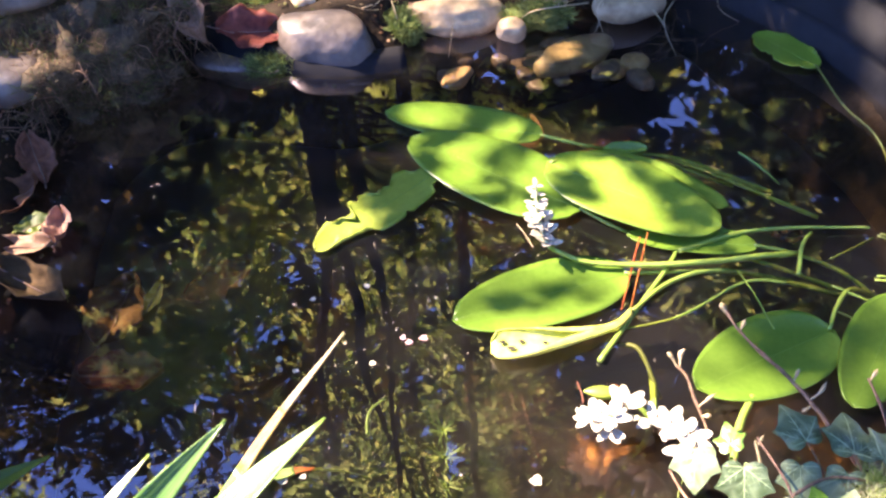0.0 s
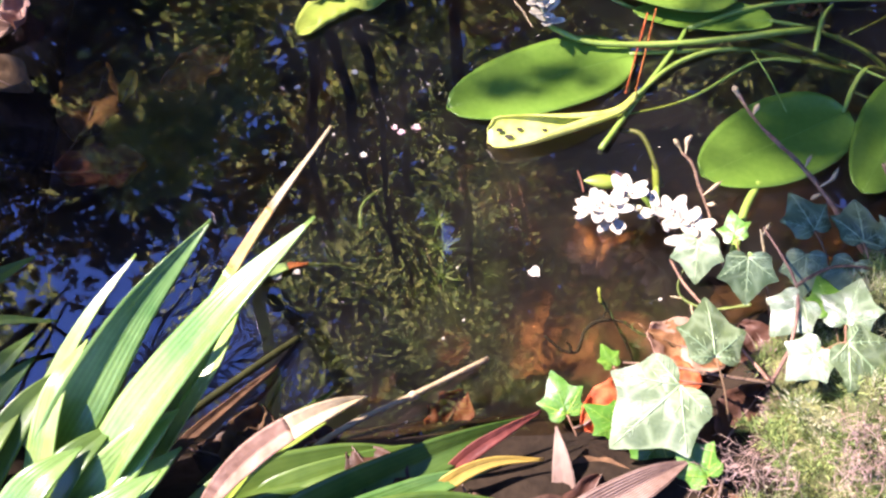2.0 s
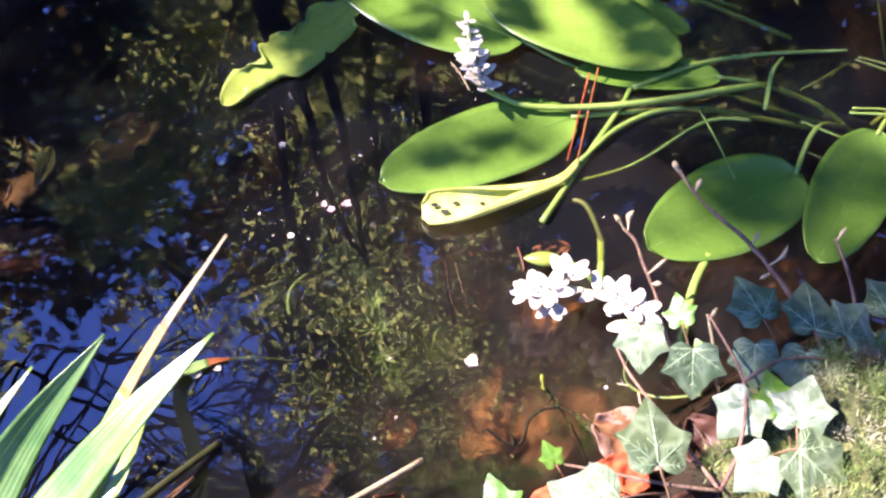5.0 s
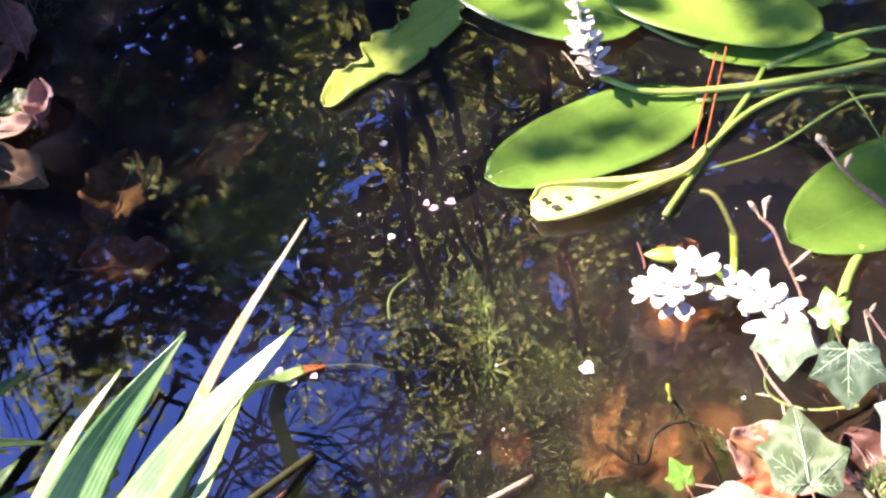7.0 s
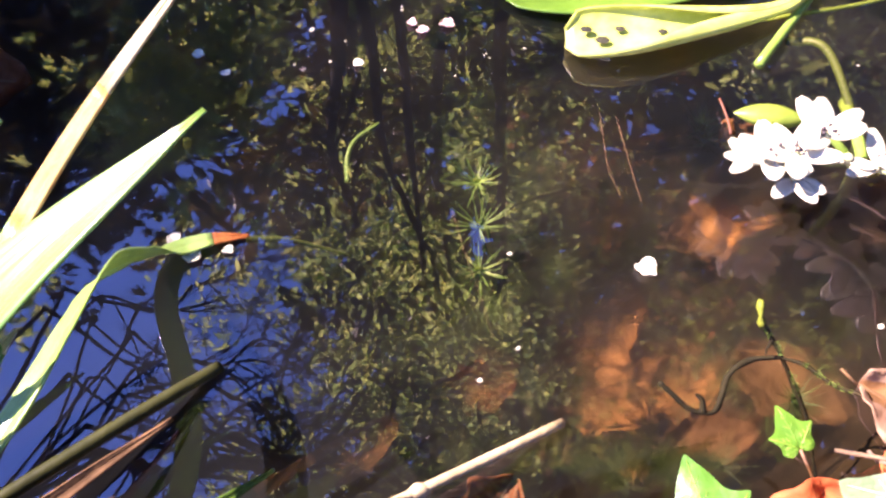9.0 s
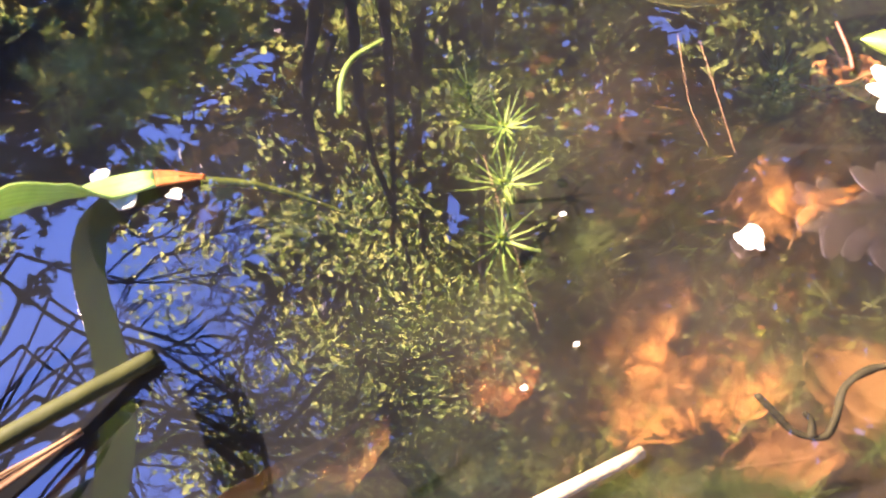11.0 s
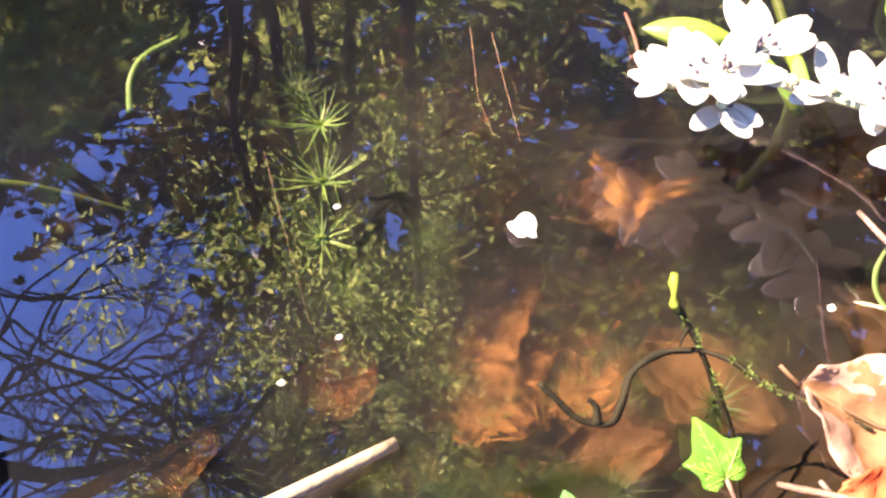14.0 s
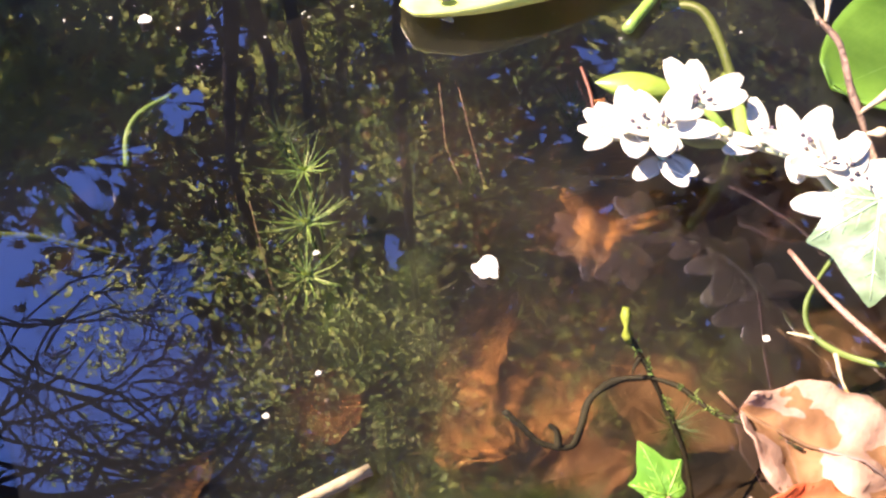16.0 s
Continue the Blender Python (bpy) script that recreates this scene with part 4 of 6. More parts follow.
blade([(-0.050, 0.235, 0.020), (0.010, 0.276, 0.050), (0.070, 0.300, 0.054), (0.128, 0.318, 0.044)], 0.026, "narrow arching green leaf over the bank", "iris_dark", face=(-0.1, -0.3, 0.95))
blade([(-0.030, 0.190, 0.020), (0.040, 0.244, 0.064), (0.100, 0.276, 0.070), (0.158, 0.300, 0.060)], 0.030, "arching green leaf with a sunlit edge", "iris", face=(-0.2, -0.3, 0.93))
blade([(0.000, 0.150, 0.020), (0.070, 0.215, 0.070), (0.125, 0.246, 0.076), (0.180, 0.270, 0.064)], 0.034, "arching green leaf among its neighbours", "iris_dark", face=(0.0, -0.4, 0.92))
blade([(0.085, 0.255, 0.030), (0.120, 0.282, 0.064), (0.150, 0.298, 0.066), (0.185, 0.304, 0.056)], 0.011, "yellow and orange dying leaf tip", "dead_yellow", face=(0.1, -0.45, 0.9))
blade([(0.110, 0.285, 0.040), (0.138, 0.305, 0.060), (0.160, 0.318, 0.066), (0.184, 0.334, 0.060)], 0.011, "red-brown curled leaf tip", "dead_red", face=(0.1, -0.45, 0.9))
blade([(0.200, 0.262, 0.025), (0.198, 0.285, 0.048), (0.196, 0.305, 0.056), (0.194, 0.326, 0.052)], 0.017, "dry pinkish-brown upright leaf", "husk", face=(-0.3, -0.5, 0.8))
blade([(0.165, 0.235, 0.040), (0.204, 0.264, 0.060), (0.243, 0.286, 0.064), (0.275, 0.303, 0.058)], 0.024, "dry pink husk leaf by the moss", "husk", face=(-0.4, -0.3, 0.85), fold=0.5, sharp=1.6)
blade([(0.140, 0.232, 0.035), (0.180, 0.258, 0.060), (0.215, 0.272, 0.060), (0.240, 0.283, 0.055)], 0.014, "pale straw sheath beside a pink husk", "straw", face=(-0.4, -0.3, 0.85), fold=0.5)
blade([(-0.040, 0.262, 0.030), (-0.008, 0.274, 0.091), (0.014, 0.290, 0.107), (0.035, 0.303, 0.114), (0.057, 0.316, 0.112), (0.076, 0.327, 0.104)], 0.017, "papery dry sheath at the foot of a stick", "dead_pale", face=(-0.25, -0.2, 0.95), fold=0.55, sharp=1.8, dry=0.40, dry_mat="straw", dry_label="bleached end of the dry sheath")
blade([(-0.035, 0.258, 0.024), (0.006, 0.284, 0.088), (0.030, 0.300, 0.096), (0.052, 0.314, 0.094)], 0.010, "yellow-green sheath leaf round a dry stick", "pad_yellow", face=(-0.5, -0.3, 0.85), fold=0.5, sharp=1.8)

stalk([(-0.100, 0.300, 0.030), (-0.055, 0.345, 0.022), (-0.012, 0.388, 0.010), (0.010, 0.410, 0.002)], (0.0042, 0.0034), "stalk_deep_olive", "thick dark olive stalk leaning into the water")
stalk([(0.008, 0.474, -0.002), (0.022, 0.478, -0.008), (0.036, 0.481, -0.018), (0.052, 0.483, -0.03)], (0.0022, 0.0008), "stalk_dark", "dim sunken end of a rotting leaf", "leaf remnant")
stick = thing("dry_stick", "straw-coloured dry flower stem leaning over the water", "stick", (-0.010, 0.278, 0.046))
rod("stem", [(0, 0, 0), (0.063, 0.052, -0.014), (0.110, 0.083, -0.030), (0.1615, 0.116, -0.044)], (0.0024, 0.0019), M["straw"], stick, 10, 22, 0.08)
rod("node", [(0.104, 0.079, -0.0295), (0.108, 0.0815, -0.0300), (0.112, 0.0835, -0.0315)], (0.0022, 0.0036, 0.0022), M["straw"], stick, 10, None, 0.3)


# ---- ivy ----
IVY = [(0.0, 0.03), (0.09, -0.06), (0.22, -0.11), (0.34, -0.08), (0.43, 0.0), (0.435, 0.10), (0.455, 0.19), (0.495, 0.28), (0.54, 0.37), (0.585, 0.455), (0.48, 0.50), (0.39, 0.545), (0.325, 0.605), (0.26, 0.70), (0.18, 0.80), (0.09, 0.905), (0.0, 1.0)]

YOUNG = [(0.0, 0.03), (0.08, -0.05), (0.19, -0.09), (0.29, -0.06), (0.37, 0.02), (0.36, 0.11), (0.365, 0.19), (0.405, 0.26), (0.455, 0.34), (0.52, 0.44), (0.41, 0.47), (0.32, 0.51), (0.26, 0.57), (0.215, 0.67), (0.155, 0.78), (0.08, 0.89), (0.0, 1.0)]


def ivy_outline(right):
    left = [(-x, y) for x, y in right[1:-1]][::-1]
    return right + left


def ivy_blade(size, cup, droop, seed, outline):
    """A five-lobed leaf: rings from the stalk's foot out to the outline."""
    pts = ivy_outline(outline)
    dense = []
    m = len(pts)
    for i in range(m):
        a, p, q, d = (Vector(pts[(i + k) % m]) for k in (-1, 0, 1, 2))
        dense += [tuple(p), tuple((p + q) * 0.5625 - (a + d) * 0.0625)]
    c = (0.0, 0.18)
    verts, faces = [], []
    n, rings = len(dense), 6

    def lift(x, y):
        r = math.hypot(x, y - 0.2)
        a = math.atan2(y - 0.2, x)
        return -droop * r * r + cup * abs(x) * 0.5 + 0.035 * r * math.cos(5 * (a - math.pi / 2)) + 0.03 * noise.noise(Vector((x * 3 + seed, y * 3, seed)))
    verts.append(Vector((c[0], c[1], lift(*c))) * size)
    for k in range(1, rings + 1):
        for x, y in dense:
            px, py = c[0] + (x - c[0]) * k / rings, c[1] + (y - c[1]) * k / rings
            verts.append(Vector((px, py, lift(px, py))) * size)
    for j in range(n):
        faces.append((0, 1 + j, 1 + (j + 1) % n))
    for k in range(rings - 1):
        for j in range(n):
            a, b = 1 + k * n + j, 1 + k * n + (j + 1) % n
            faces.append((a, a + n, b + n, b))
    k = len(verts)
    verts += [v - Vector((0, 0, 0.0007)) for v in verts]
    faces += [tuple(i + k for i in reversed(f)) for f in faces]
    ribs = []
    for tx, ty in ((0, 0.97), (outline[9][0] * 0.97, outline[9][1]), (-outline[9][0] * 0.97, outline[9][1]), (outline[4][0] * 0.96, outline[4][1]), (-outline[4][0] * 0.96, outline[4][1])):
        vv, vf = [], []
        ribs.append((vv, vf))
        line = [Vector((tx * q, 0.02 + (ty - 0.02) * q, 0)) for q in (0, 0.25, 0.5, 0.75, 0.96)]
        line = [Vector((p.x, p.y, lift(p.x, p.y) + 0.002)) * size for p in line]
        tube(line, (0.00085 * size / 0.05, 0.00022), 5, vv, vf)
        for q in (0.25, 0.45, 0.68):
            for s in (1, -1):
                a = Vector((tx * q, 0.02 + (ty - 0.02) * q, 0))
                d = Vector((tx, ty - 0.02, 0)).normalized()
                e = a + (d * 0.8 + Vector((-d.y, d.x, 0)) * s * 0.7) * 0.20 * (1.15 - q)
                tube([Vector((p.x, p.y, lift(p.x, p.y) + 0.0015)) * size for p in (a, a.lerp(e, 0.5), e)], (0.00036 * size / 0.05, 0.00014), 4, vv, vf)
    return verts, faces, ribs


def ivy_leaf(foot, tip, size, normal, label, mat="ivy", seed=0, cup=0.12, droop=0.18, stalk_to=None):
    """foot: where the stalk joins; tip: towards which the middle lobe points."""
    foot, tip = Vector(foot), Vector(tip)
    ob = thing("ivy_leaf", label, "ivy leaf", foot, "ivy leaves on the bank")
    size *= 0.92
    nz = Vector(normal).normalized()
    way = tip - foot
    m = Matrix(basis((0, 0, 0), way - nz * way.dot(nz), nz, 1.0).tolist())
    v, f, ribs = ivy_blade(size, cup, droop, seed, YOUNG if mat == "ivy_young" else IVY)
    mesh_ob("blade", [m @ q for q in v], f, M[mat], ob)
    for vv, vf in ribs:
        mesh_ob("vein", [m @ q for q in vv], vf, M["ivy_vein_young" if mat == "ivy_young" else "ivy_vein"], ob)
    to = Vector(stalk_to) - foot if stalk_to else (foot - tip).normalized() * size * 0.5 + Vector((0.01, -0.01, -0.03))
    rod("stalk", [(0, 0, 0), to * 0.5 + Vector((0, 0, 0.004)), to], (0.0006, 0.0008), M["root"], ob, 6, 8)
    return ob


GL = (-0.43, -0.12, 0.85)     # faces the sun and the sky glare
UP = (0.1, -0.2, 0.95)
ivy_leaf((0.206, 0.348, 0.012), (0.198, 0.380, 0.006), 0.037, (-0.2, -0.2, 0.9), "bright green ivy leaf touching the water", "ivy_young", 1)
ivy_leaf((0.271, 0.345, 0.080), (0.229, 0.312, 0.078), 0.066, (-0.24, -0.22, 0.90), "large waxy pale green ivy leaf with whitish veins", "ivy", 2, 0.05, 0.10)
ivy_leaf((0.294, 0.362, 0.082), (0.292, 0.395, 0.082), 0.046, (0.25, -0.1, 0.9), "dark green ivy leaf with pale veins", "ivy", 3)
ivy_leaf((0.242, 0.388, 0.004), (0.236, 0.400, 0.002), 0.020, UP, "tiny bright green young ivy leaf", "ivy_young", 4)
ivy_leaf((0.236, 0.328, 0.045), (0.222, 0.338, 0.040), 0.030, UP, "small green ivy leaf under a larger one", "ivy_young", 5)
ivy_leaf((0.262, 0.322, 0.045), (0.250, 0.305, 0.038), 0.040, (-0.2, -0.4, 0.9), "green ivy leaf shaded by a larger one", "ivy_young", 6)
ivy_leaf((0.302, 0.466, 0.054), (0.297, 0.432, 0.040), 0.036, (-0.4, -0.35, 0.8), "pale sunlit ivy leaf below the flowers", "ivy", 7, 0.1, 0.2)
ivy_leaf((0.327, 0.438, 0.078), (0.325, 0.398, 0.055), 0.0374, (-0.15, -0.6, 0.75), "grey-green drooping ivy leaf", "ivy", 8, 0.35, 0.1)
ivy_leaf((0.352, 0.398, 0.092), (0.328, 0.378, 0.084), 0.0342, GL, "heart-shaped ivy leaf washed out by sun", "ivy", 9)
ivy_leaf((0.366, 0.388, 0.095), (0.364, 0.422, 0.090), 0.0306, (-0.3, 0.0, 0.9), "green-white ivy leaf in bright sun", "ivy_young", 10)
ivy_leaf((0.352, 0.360, 0.104), (0.330, 0.345, 0.100), 0.0320, GL, "sunlit ivy leaf by the moss", "ivy", 11)
ivy_leaf((0.366, 0.362, 0.108), (0.394, 0.334, 0.098), 0.0464, (0.25, -0.1, 0.92), "large dark green ivy leaf over moss", "ivy", 12)
ivy_leaf((0.372, 0.378, 0.098), (0.388, 0.402, 0.092), 0.0352, GL, "grey-white glaring ivy leaf", "ivy", 13)
ivy_leaf((0.372, 0.454, 0.085), (0.358, 0.486, 0.080), 0.0352, (0.1, -0.1, 0.95), "green ivy leaf in shade", "ivy", 14)
ivy_leaf((0.366, 0.440, 0.078), (0.362, 0.412, 0.070), 0.0320, (-0.2, -0.3, 0.9), "grey-green ivy leaf in shade", "ivy", 15)
ivy_leaf((0.400, 0.442, 0.090), (0.402, 0.482, 0.080), 0.0400, (0.2, 0.0, 0.95), "dark ivy leaf in deep shade", "ivy", 16)
ivy_leaf((0.394, 0.430, 0.085), (0.386, 0.400, 0.078), 0.0374, (0.1, -0.3, 0.9), "dark ivy leaf in the tangle", "ivy", 17)
ivy_leaf((0.420, 0.440, 0.085), (0.438, 0.462, 0.078), 0.0368, (0.3, -0.1, 0.9), "dark ivy leaf near the water", "ivy", 18)
ivy_leaf((0.330, 0.468, 0.050), (0.332, 0.492, 0.046), 0.026, GL, "small pale ivy leaf on a thin shoot", "ivy_young", 19)
ivy_leaf((0.341, 0.436, 0.055), (0.338, 0.456, 0.050), 0.022, GL, "small pale young ivy leaf", "ivy_young", 20)
ivy_leaf((0.285, 0.292, 0.060), (0.272, 0.318, 0.052), 0.036, (-0.3, -0.3, 0.9), "pale ivy leaf at the moss edge", "ivy_young", 21)
ivy_leaf((0.445, 0.420, 0.080), (0.470, 0.440, 0.070), 0.0391, (0.2, -0.1, 0.9), "dark ivy leaf on the shaded bank", "ivy", 22)
ivy_leaf((0.462, 0.462, 0.062), (0.486, 0.492, 0.050), 0.046, (0.1, 0.0, 0.95), "dark ivy leaf overhanging the water", "ivy", 23)
ivy_leaf((0.500, 0.478, 0.060), (0.530, 0.510, 0.048), 0.050, (0.1, 0.1, 0.95), "dark ivy leaf in shade beside water", "ivy", 24)
ivy_leaf((0.440, 0.392, 0.090), (0.462, 0.380, 0.085), 0.0374, (0.3, -0.2, 0.9), "dark green ivy leaf over moss", "ivy", 25)
ivy_leaf((0.520, 1.150, 0.062), (0.505, 1.120, 0.030), 0.040, (-0.2, -0.5, 0.8), "grey-green ivy leaf hanging over the rim", "ivy", 26)

vine = thing("ivy_vine", "reddish-brown ivy stem trailing over the bank", "ivy stem", (0.33, 0.35, 0.06))
for pts in ([(0.0, 0.0, 0.01), (-0.03, 0.004, 0.012), (-0.06, 0.015, 0.0), (-0.085, 0.03, -0.03)], [(0.0, 0.0, 0.01), (0.01, 0.02, 0.03), (0.02, 0.06, 0.03), (0.01, 0.11, 0.02)],
            [(0.0, 0.0, 0.01), (-0.02, 0.05, -0.01), (-0.035, 0.09, -0.03), (-0.04, 0.12, -0.045)], [(0.02, 0.06, 0.03), (0.05, 0.075, 0.028), (0.09, 0.075, 0.02)]):
    rod("stem", pts, (0.0013, 0.0008), M["twig"], vine, 7, 16, 0.3)


# ---- bare twigs ----
def twig(label, main, sides, r, mat="twig"):
    base = Vector(main[-1])
    ob = thing("twig", label, "twig", base, "bare twigs at the water's edge")
    rod("stem", [Vector(q) - base for q in main], (r[0] * 0.56, r[1] * 0.58), M[mat], ob, 8, 40, 0.9)
    for pts, rr in sides:
        rod("side_shoot", [Vector(q) - base for q in pts], [rr[0] * 0.7, rr[0] * 0.6, rr[0] * 0.7, rr[1] * 0.6, rr[1] * 0.85, rr[1] * 0.8, rr[1] * 0.5, 0.0002], M["straw"], ob, 6, 8, 0.4)
    return ob


twig("thin red-brown twig with forked dry bud tips", [(0.300, 0.545, 0.050), (0.308, 0.536, 0.046), (0.314, 0.520, 0.036), (0.320, 0.505, 0.028), (0.332, 0.456, 0.012)],
     [([(0.301, 0.543, 0.049), (0.297, 0.550, 0.054), (0.293, 0.552, 0.058)], (0.0012, 0.0024)), ([(0.303, 0.543, 0.050), (0.304, 0.551, 0.055), (0.307, 0.554, 0.060)], (0.0012, 0.0026)),
      ([(0.316, 0.516, 0.034), (0.323, 0.520, 0.038), (0.330, 0.524, 0.042)], (0.0014, 0.0022)), ([(0.318, 0.510, 0.030), (0.325, 0.508, 0.034)], (0.0014, 0.0024))], (0.0017, 0.0024))
twig("bare grey twig leaning over an oval leaf", [(0.331, 0.557, 0.104), (0.340, 0.545, 0.096), (0.360, 0.531, 0.082), (0.380, 0.517, 0.070), (0.403, 0.482, 0.060), (0.432, 0.439, 0.040)],
     [([(0.331, 0.556, 0.103), (0.327, 0.562, 0.108)], (0.0018, 0.0026)), ([(0.341, 0.544, 0.095), (0.346, 0.552, 0.100)], (0.0012, 0.0022)), ([(0.381, 0.516, 0.070), (0.386, 0.524, 0.076)], (0.0012, 0.0020)),
      ([(0.390, 0.502, 0.066), (0.398, 0.505, 0.072), (0.403, 0.512, 0.076)], (0.0014, 0.0020)), ([(0.392, 0.498, 0.064), (0.384, 0.494, 0.062)], (0.0016, 0.0022))], (0.0020, 0.0030))
twig("short pale twig rising between ivy leaves", [(0.345, 0.470, 0.060), (0.348, 0.455, 0.050), (0.352, 0.425, 0.030)], [([(0.346, 0.466, 0.058), (0.352, 0.474, 0.062)], (0.001, 0.0016))], (0.0014, 0.0018), "straw")
twig("thin twig tip between dark ivy leaves", [(0.438, 0.520, 0.070), (0.445, 0.500, 0.060), (0.452, 0.465, 0.040)], [([(0.439, 0.518, 0.069), (0.446, 0.526, 0.074)], (0.0012, 0.0020))], (0.0016, 0.0022))
twig("mossy twig drooping into the water", [(0.305, 0.470, 0.030), (0.296, 0.455, 0.008), (0.300, 0.442, 0.003), (0.318, 0.432, 0.008), (0.340, 0.425, 0.03)], [([(0.300, 0.443, 0.003), (0.290, 0.446, 0.001)], (0.0012, 0.0008)), ([(0.304, 0.438, 0.003), (0.306, 0.428, 0.0), (0.312, 0.420, -0.004)], (0.0012, 0.0008))], (0.0014, 0.0020), "stalk_dark")
sub = thing("sunken_twig", "dark forked twig standing in shallow water", "twig", (0.243, 0.440, -0.036))
for pts, r in (([(-0.003, 0.012, 0.018), (0.002, 0.008, 0.012), (0.008, 0.001, 0.006), (0.016, -0.008, -0.006), (0.024, -0.020, -0.018), (0.034, -0.040, -0.045)], (0.0020, 0.0016)),
               ([(0.008, 0.001, 0.006), (-0.004, 0.001, 0.002), (-0.014, -0.006, 0.0), (-0.018, -0.016, -0.002), (-0.022, -0.023, -0.004), (-0.032, -0.023, -0.002), (-0.041, -0.018, 0.003), (-0.047, -0.014, 0.006)], (0.0020, 0.0022)),
               ([(0.008, 0.001, 0.006), (0.016, -0.005, 0.012), (0.024, -0.016, 0.018), (0.034, -0.024, 0.026), (0.046, -0.034, 0.034)], (0.0018, 0.0013)), ([(-0.026, -0.023, -0.003), (-0.027, -0.019, 0.000), (-0.030, -0.017, 0.002)], (0.0030, 0.0014)),
               ([(0.003, 0.007, 0.011), (0.000, 0.002, 0.012), (-0.001, -0.001, 0.013)], (0.0014, 0.0006))):
    rod("stem", pts, (r[0] * 0.64, r[1] * 0.50), M["sunk_bark"], sub, 7, 30, 0.9)
random.seed(29)
fuzz = []
for q in spline([(0.008, 0.001, 0.006), (0.016, -0.005, 0.012), (0.024, -0.016, 0.018), (0.034, -0.024, 0.026), (0.046, -0.034, 0.034)], 90) + spline([(0.000, 0.010, 0.015), (0.008, 0.001, 0.006), (0.018, -0.010, -0.008)], 40):
    for _ in range(3):
        if noise.noise(Vector(q) * 160) > 0.0:
            fuzz.append(basis(Vector(q) + Vector((rnd(-1, 1), rnd(-1, 1), rnd(0, 1))) * 0.0012, (rnd(-1, 1), rnd(-1, 1), rnd(-0.2, 1)), (rnd(-1, 1), rnd(-1, 1), 1), (0.0006, rnd(0.0012, 0.0028), 0.0015)))
many("moss_tufts", STRAND, STRAND_F, fuzz, M["weed_bright"], sub, label="yellow-green moss bits on the twig")
rod("bud_tip", [(-0.0045, 0.019, 0.026), (-0.0042, 0.0165, 0.0235), (-0.0036, 0.0140, 0.0205), (-0.0032, 0.0120, 0.0185), (-0.0020, 0.0100, 0.0160)], (0.0012, 0.0022, 0.0010, 0.0021, 0.0012), M["weed_tip"], sub, 8, None, 0.5)


# ---- moss, roots and bank ----


def mound(name, label, centre, radii, mats, tufts, per, length, seed, core, spread=0.006, wide=0.10, up=0.0):
    """A lump of moss: a lumpy dark core set with tufts of tiny shoots."""
    random.seed(seed)
    ob = thing(name, label, "moss", centre, kind="stuff")

    def surface(u, v):
        a, e = u * 2 * math.pi, -0.45 + v * (0.5 * math.pi + 0.45)
        d = Vector((math.cos(a) * math.cos(e), math.sin(a) * math.cos(e), math.sin(e)))
        k = 1 + 0.28 * noise.noise(d * 2.2 + Vector((seed, 0, 0))) + 0.30 * noise.noise(d * 5) + 0.22 * noise.noise(d * 11)
        return Vector((d.x * radii[0] * k, d.y * radii[1] * k, d.z * radii[2] * k))
    v, f, u = sheet(56, 24, surface)
    mesh_ob("moss_cushion", v, f, core, ob)
    for mt, part_of in mats:
        places = []
        for _ in range(int(tufts * part_of)):
            a, b = random.random(), (math.asin(random.random()) + 0.45) / (math.pi / 2 + 0.45)
            p = surface(a, b)
            nrm = Vector((p.x / radii[0] ** 2, p.y / radii[1] ** 2, p.z / radii[2] ** 2)).normalized()
            big = rnd(0.6, 1.5)
            lean = Vector((rnd(-1, 1), rnd(-1, 1), rnd(-0.5, 1))) * 0.5
            for _ in range(int(per * big)):
                o = Vector((random.gauss(0, 1), random.gauss(0, 1), random.gauss(0, 1))) * spread * big * 0.55
                o -= nrm * max(0.0, o.dot(nrm)) * 0.4
                d = (nrm + lean + o / (spread * big) * 1.3 + Vector((rnd(-1, 1), rnd(-1, 1), rnd(-1, 1) + up)) * 0.5).normalized()
                ln = length * rnd(0.5, 1.2) * (0.7 + 0.3 * big)
                places.append(basis(p + o, d, Vector((rnd(-1, 1), rnd(-1, 1), 0.5)), (ln * wide, ln, ln)))
        many("shoots", STRAND, STRAND_F, places, mt, ob)
    return ob


# cores of the first two cushions carry painted shade between their tufts
mound("moss_mound", "pale sunlit moss cushion on the near bank", (0.408, 0.305, 0.035), (0.076, 0.085, 0.062), [(M["moss"], 0.60), (M["moss_pale"], 0.20), (M["pale_root"], 0.04), (M["moss_dark"], 0.16)], 640, 110, 0.0050, 3, M["moss_core_shaded"], 0.0062, 0.13)
mound("moss_mound", "yellow-green moss cushion beside ivy", (0.440, 0.385, 0.030), (0.07, 0.06, 0.062), [(M["moss"], 0.60), (M["moss_pale"], 0.20), (M["pale_root"], 0.04), (M["moss_dark"], 0.16)], 460, 110, 0.0050, 4, M["moss_core_shaded"], 0.0062, 0.13)
mound("moss_mound", "low moss cushion at the bank's foot", (0.335, 0.250, 0.020), (0.050, 0.045, 0.035), [(M["moss"], 0.45), (M["moss_pale"], 0.45), (M["pale_root"], 0.10)], 360, 46, 0.0062, 5, M["moss_dark"])
mound("mossy_bank", "dark mossy overhang of root fibres above the water", (-0.400, 1.04, -0.010), (0.165, 0.14, 0.125), [(M["moss_dark"], 0.45), (M["root"], 0.55)], 900, 26, 0.012, 6, M["root_mat"], 0.011, 0.06)
mound("mossy_bank", "dark earth bank matted with roots", (-0.47, 0.84, -0.04), (0.10, 0.14, 0.07), [(M["moss_dark"], 0.5), (M["root"], 0.5)], 260, 24, 0.014, 7, M["soil"], 0.012, 0.06)


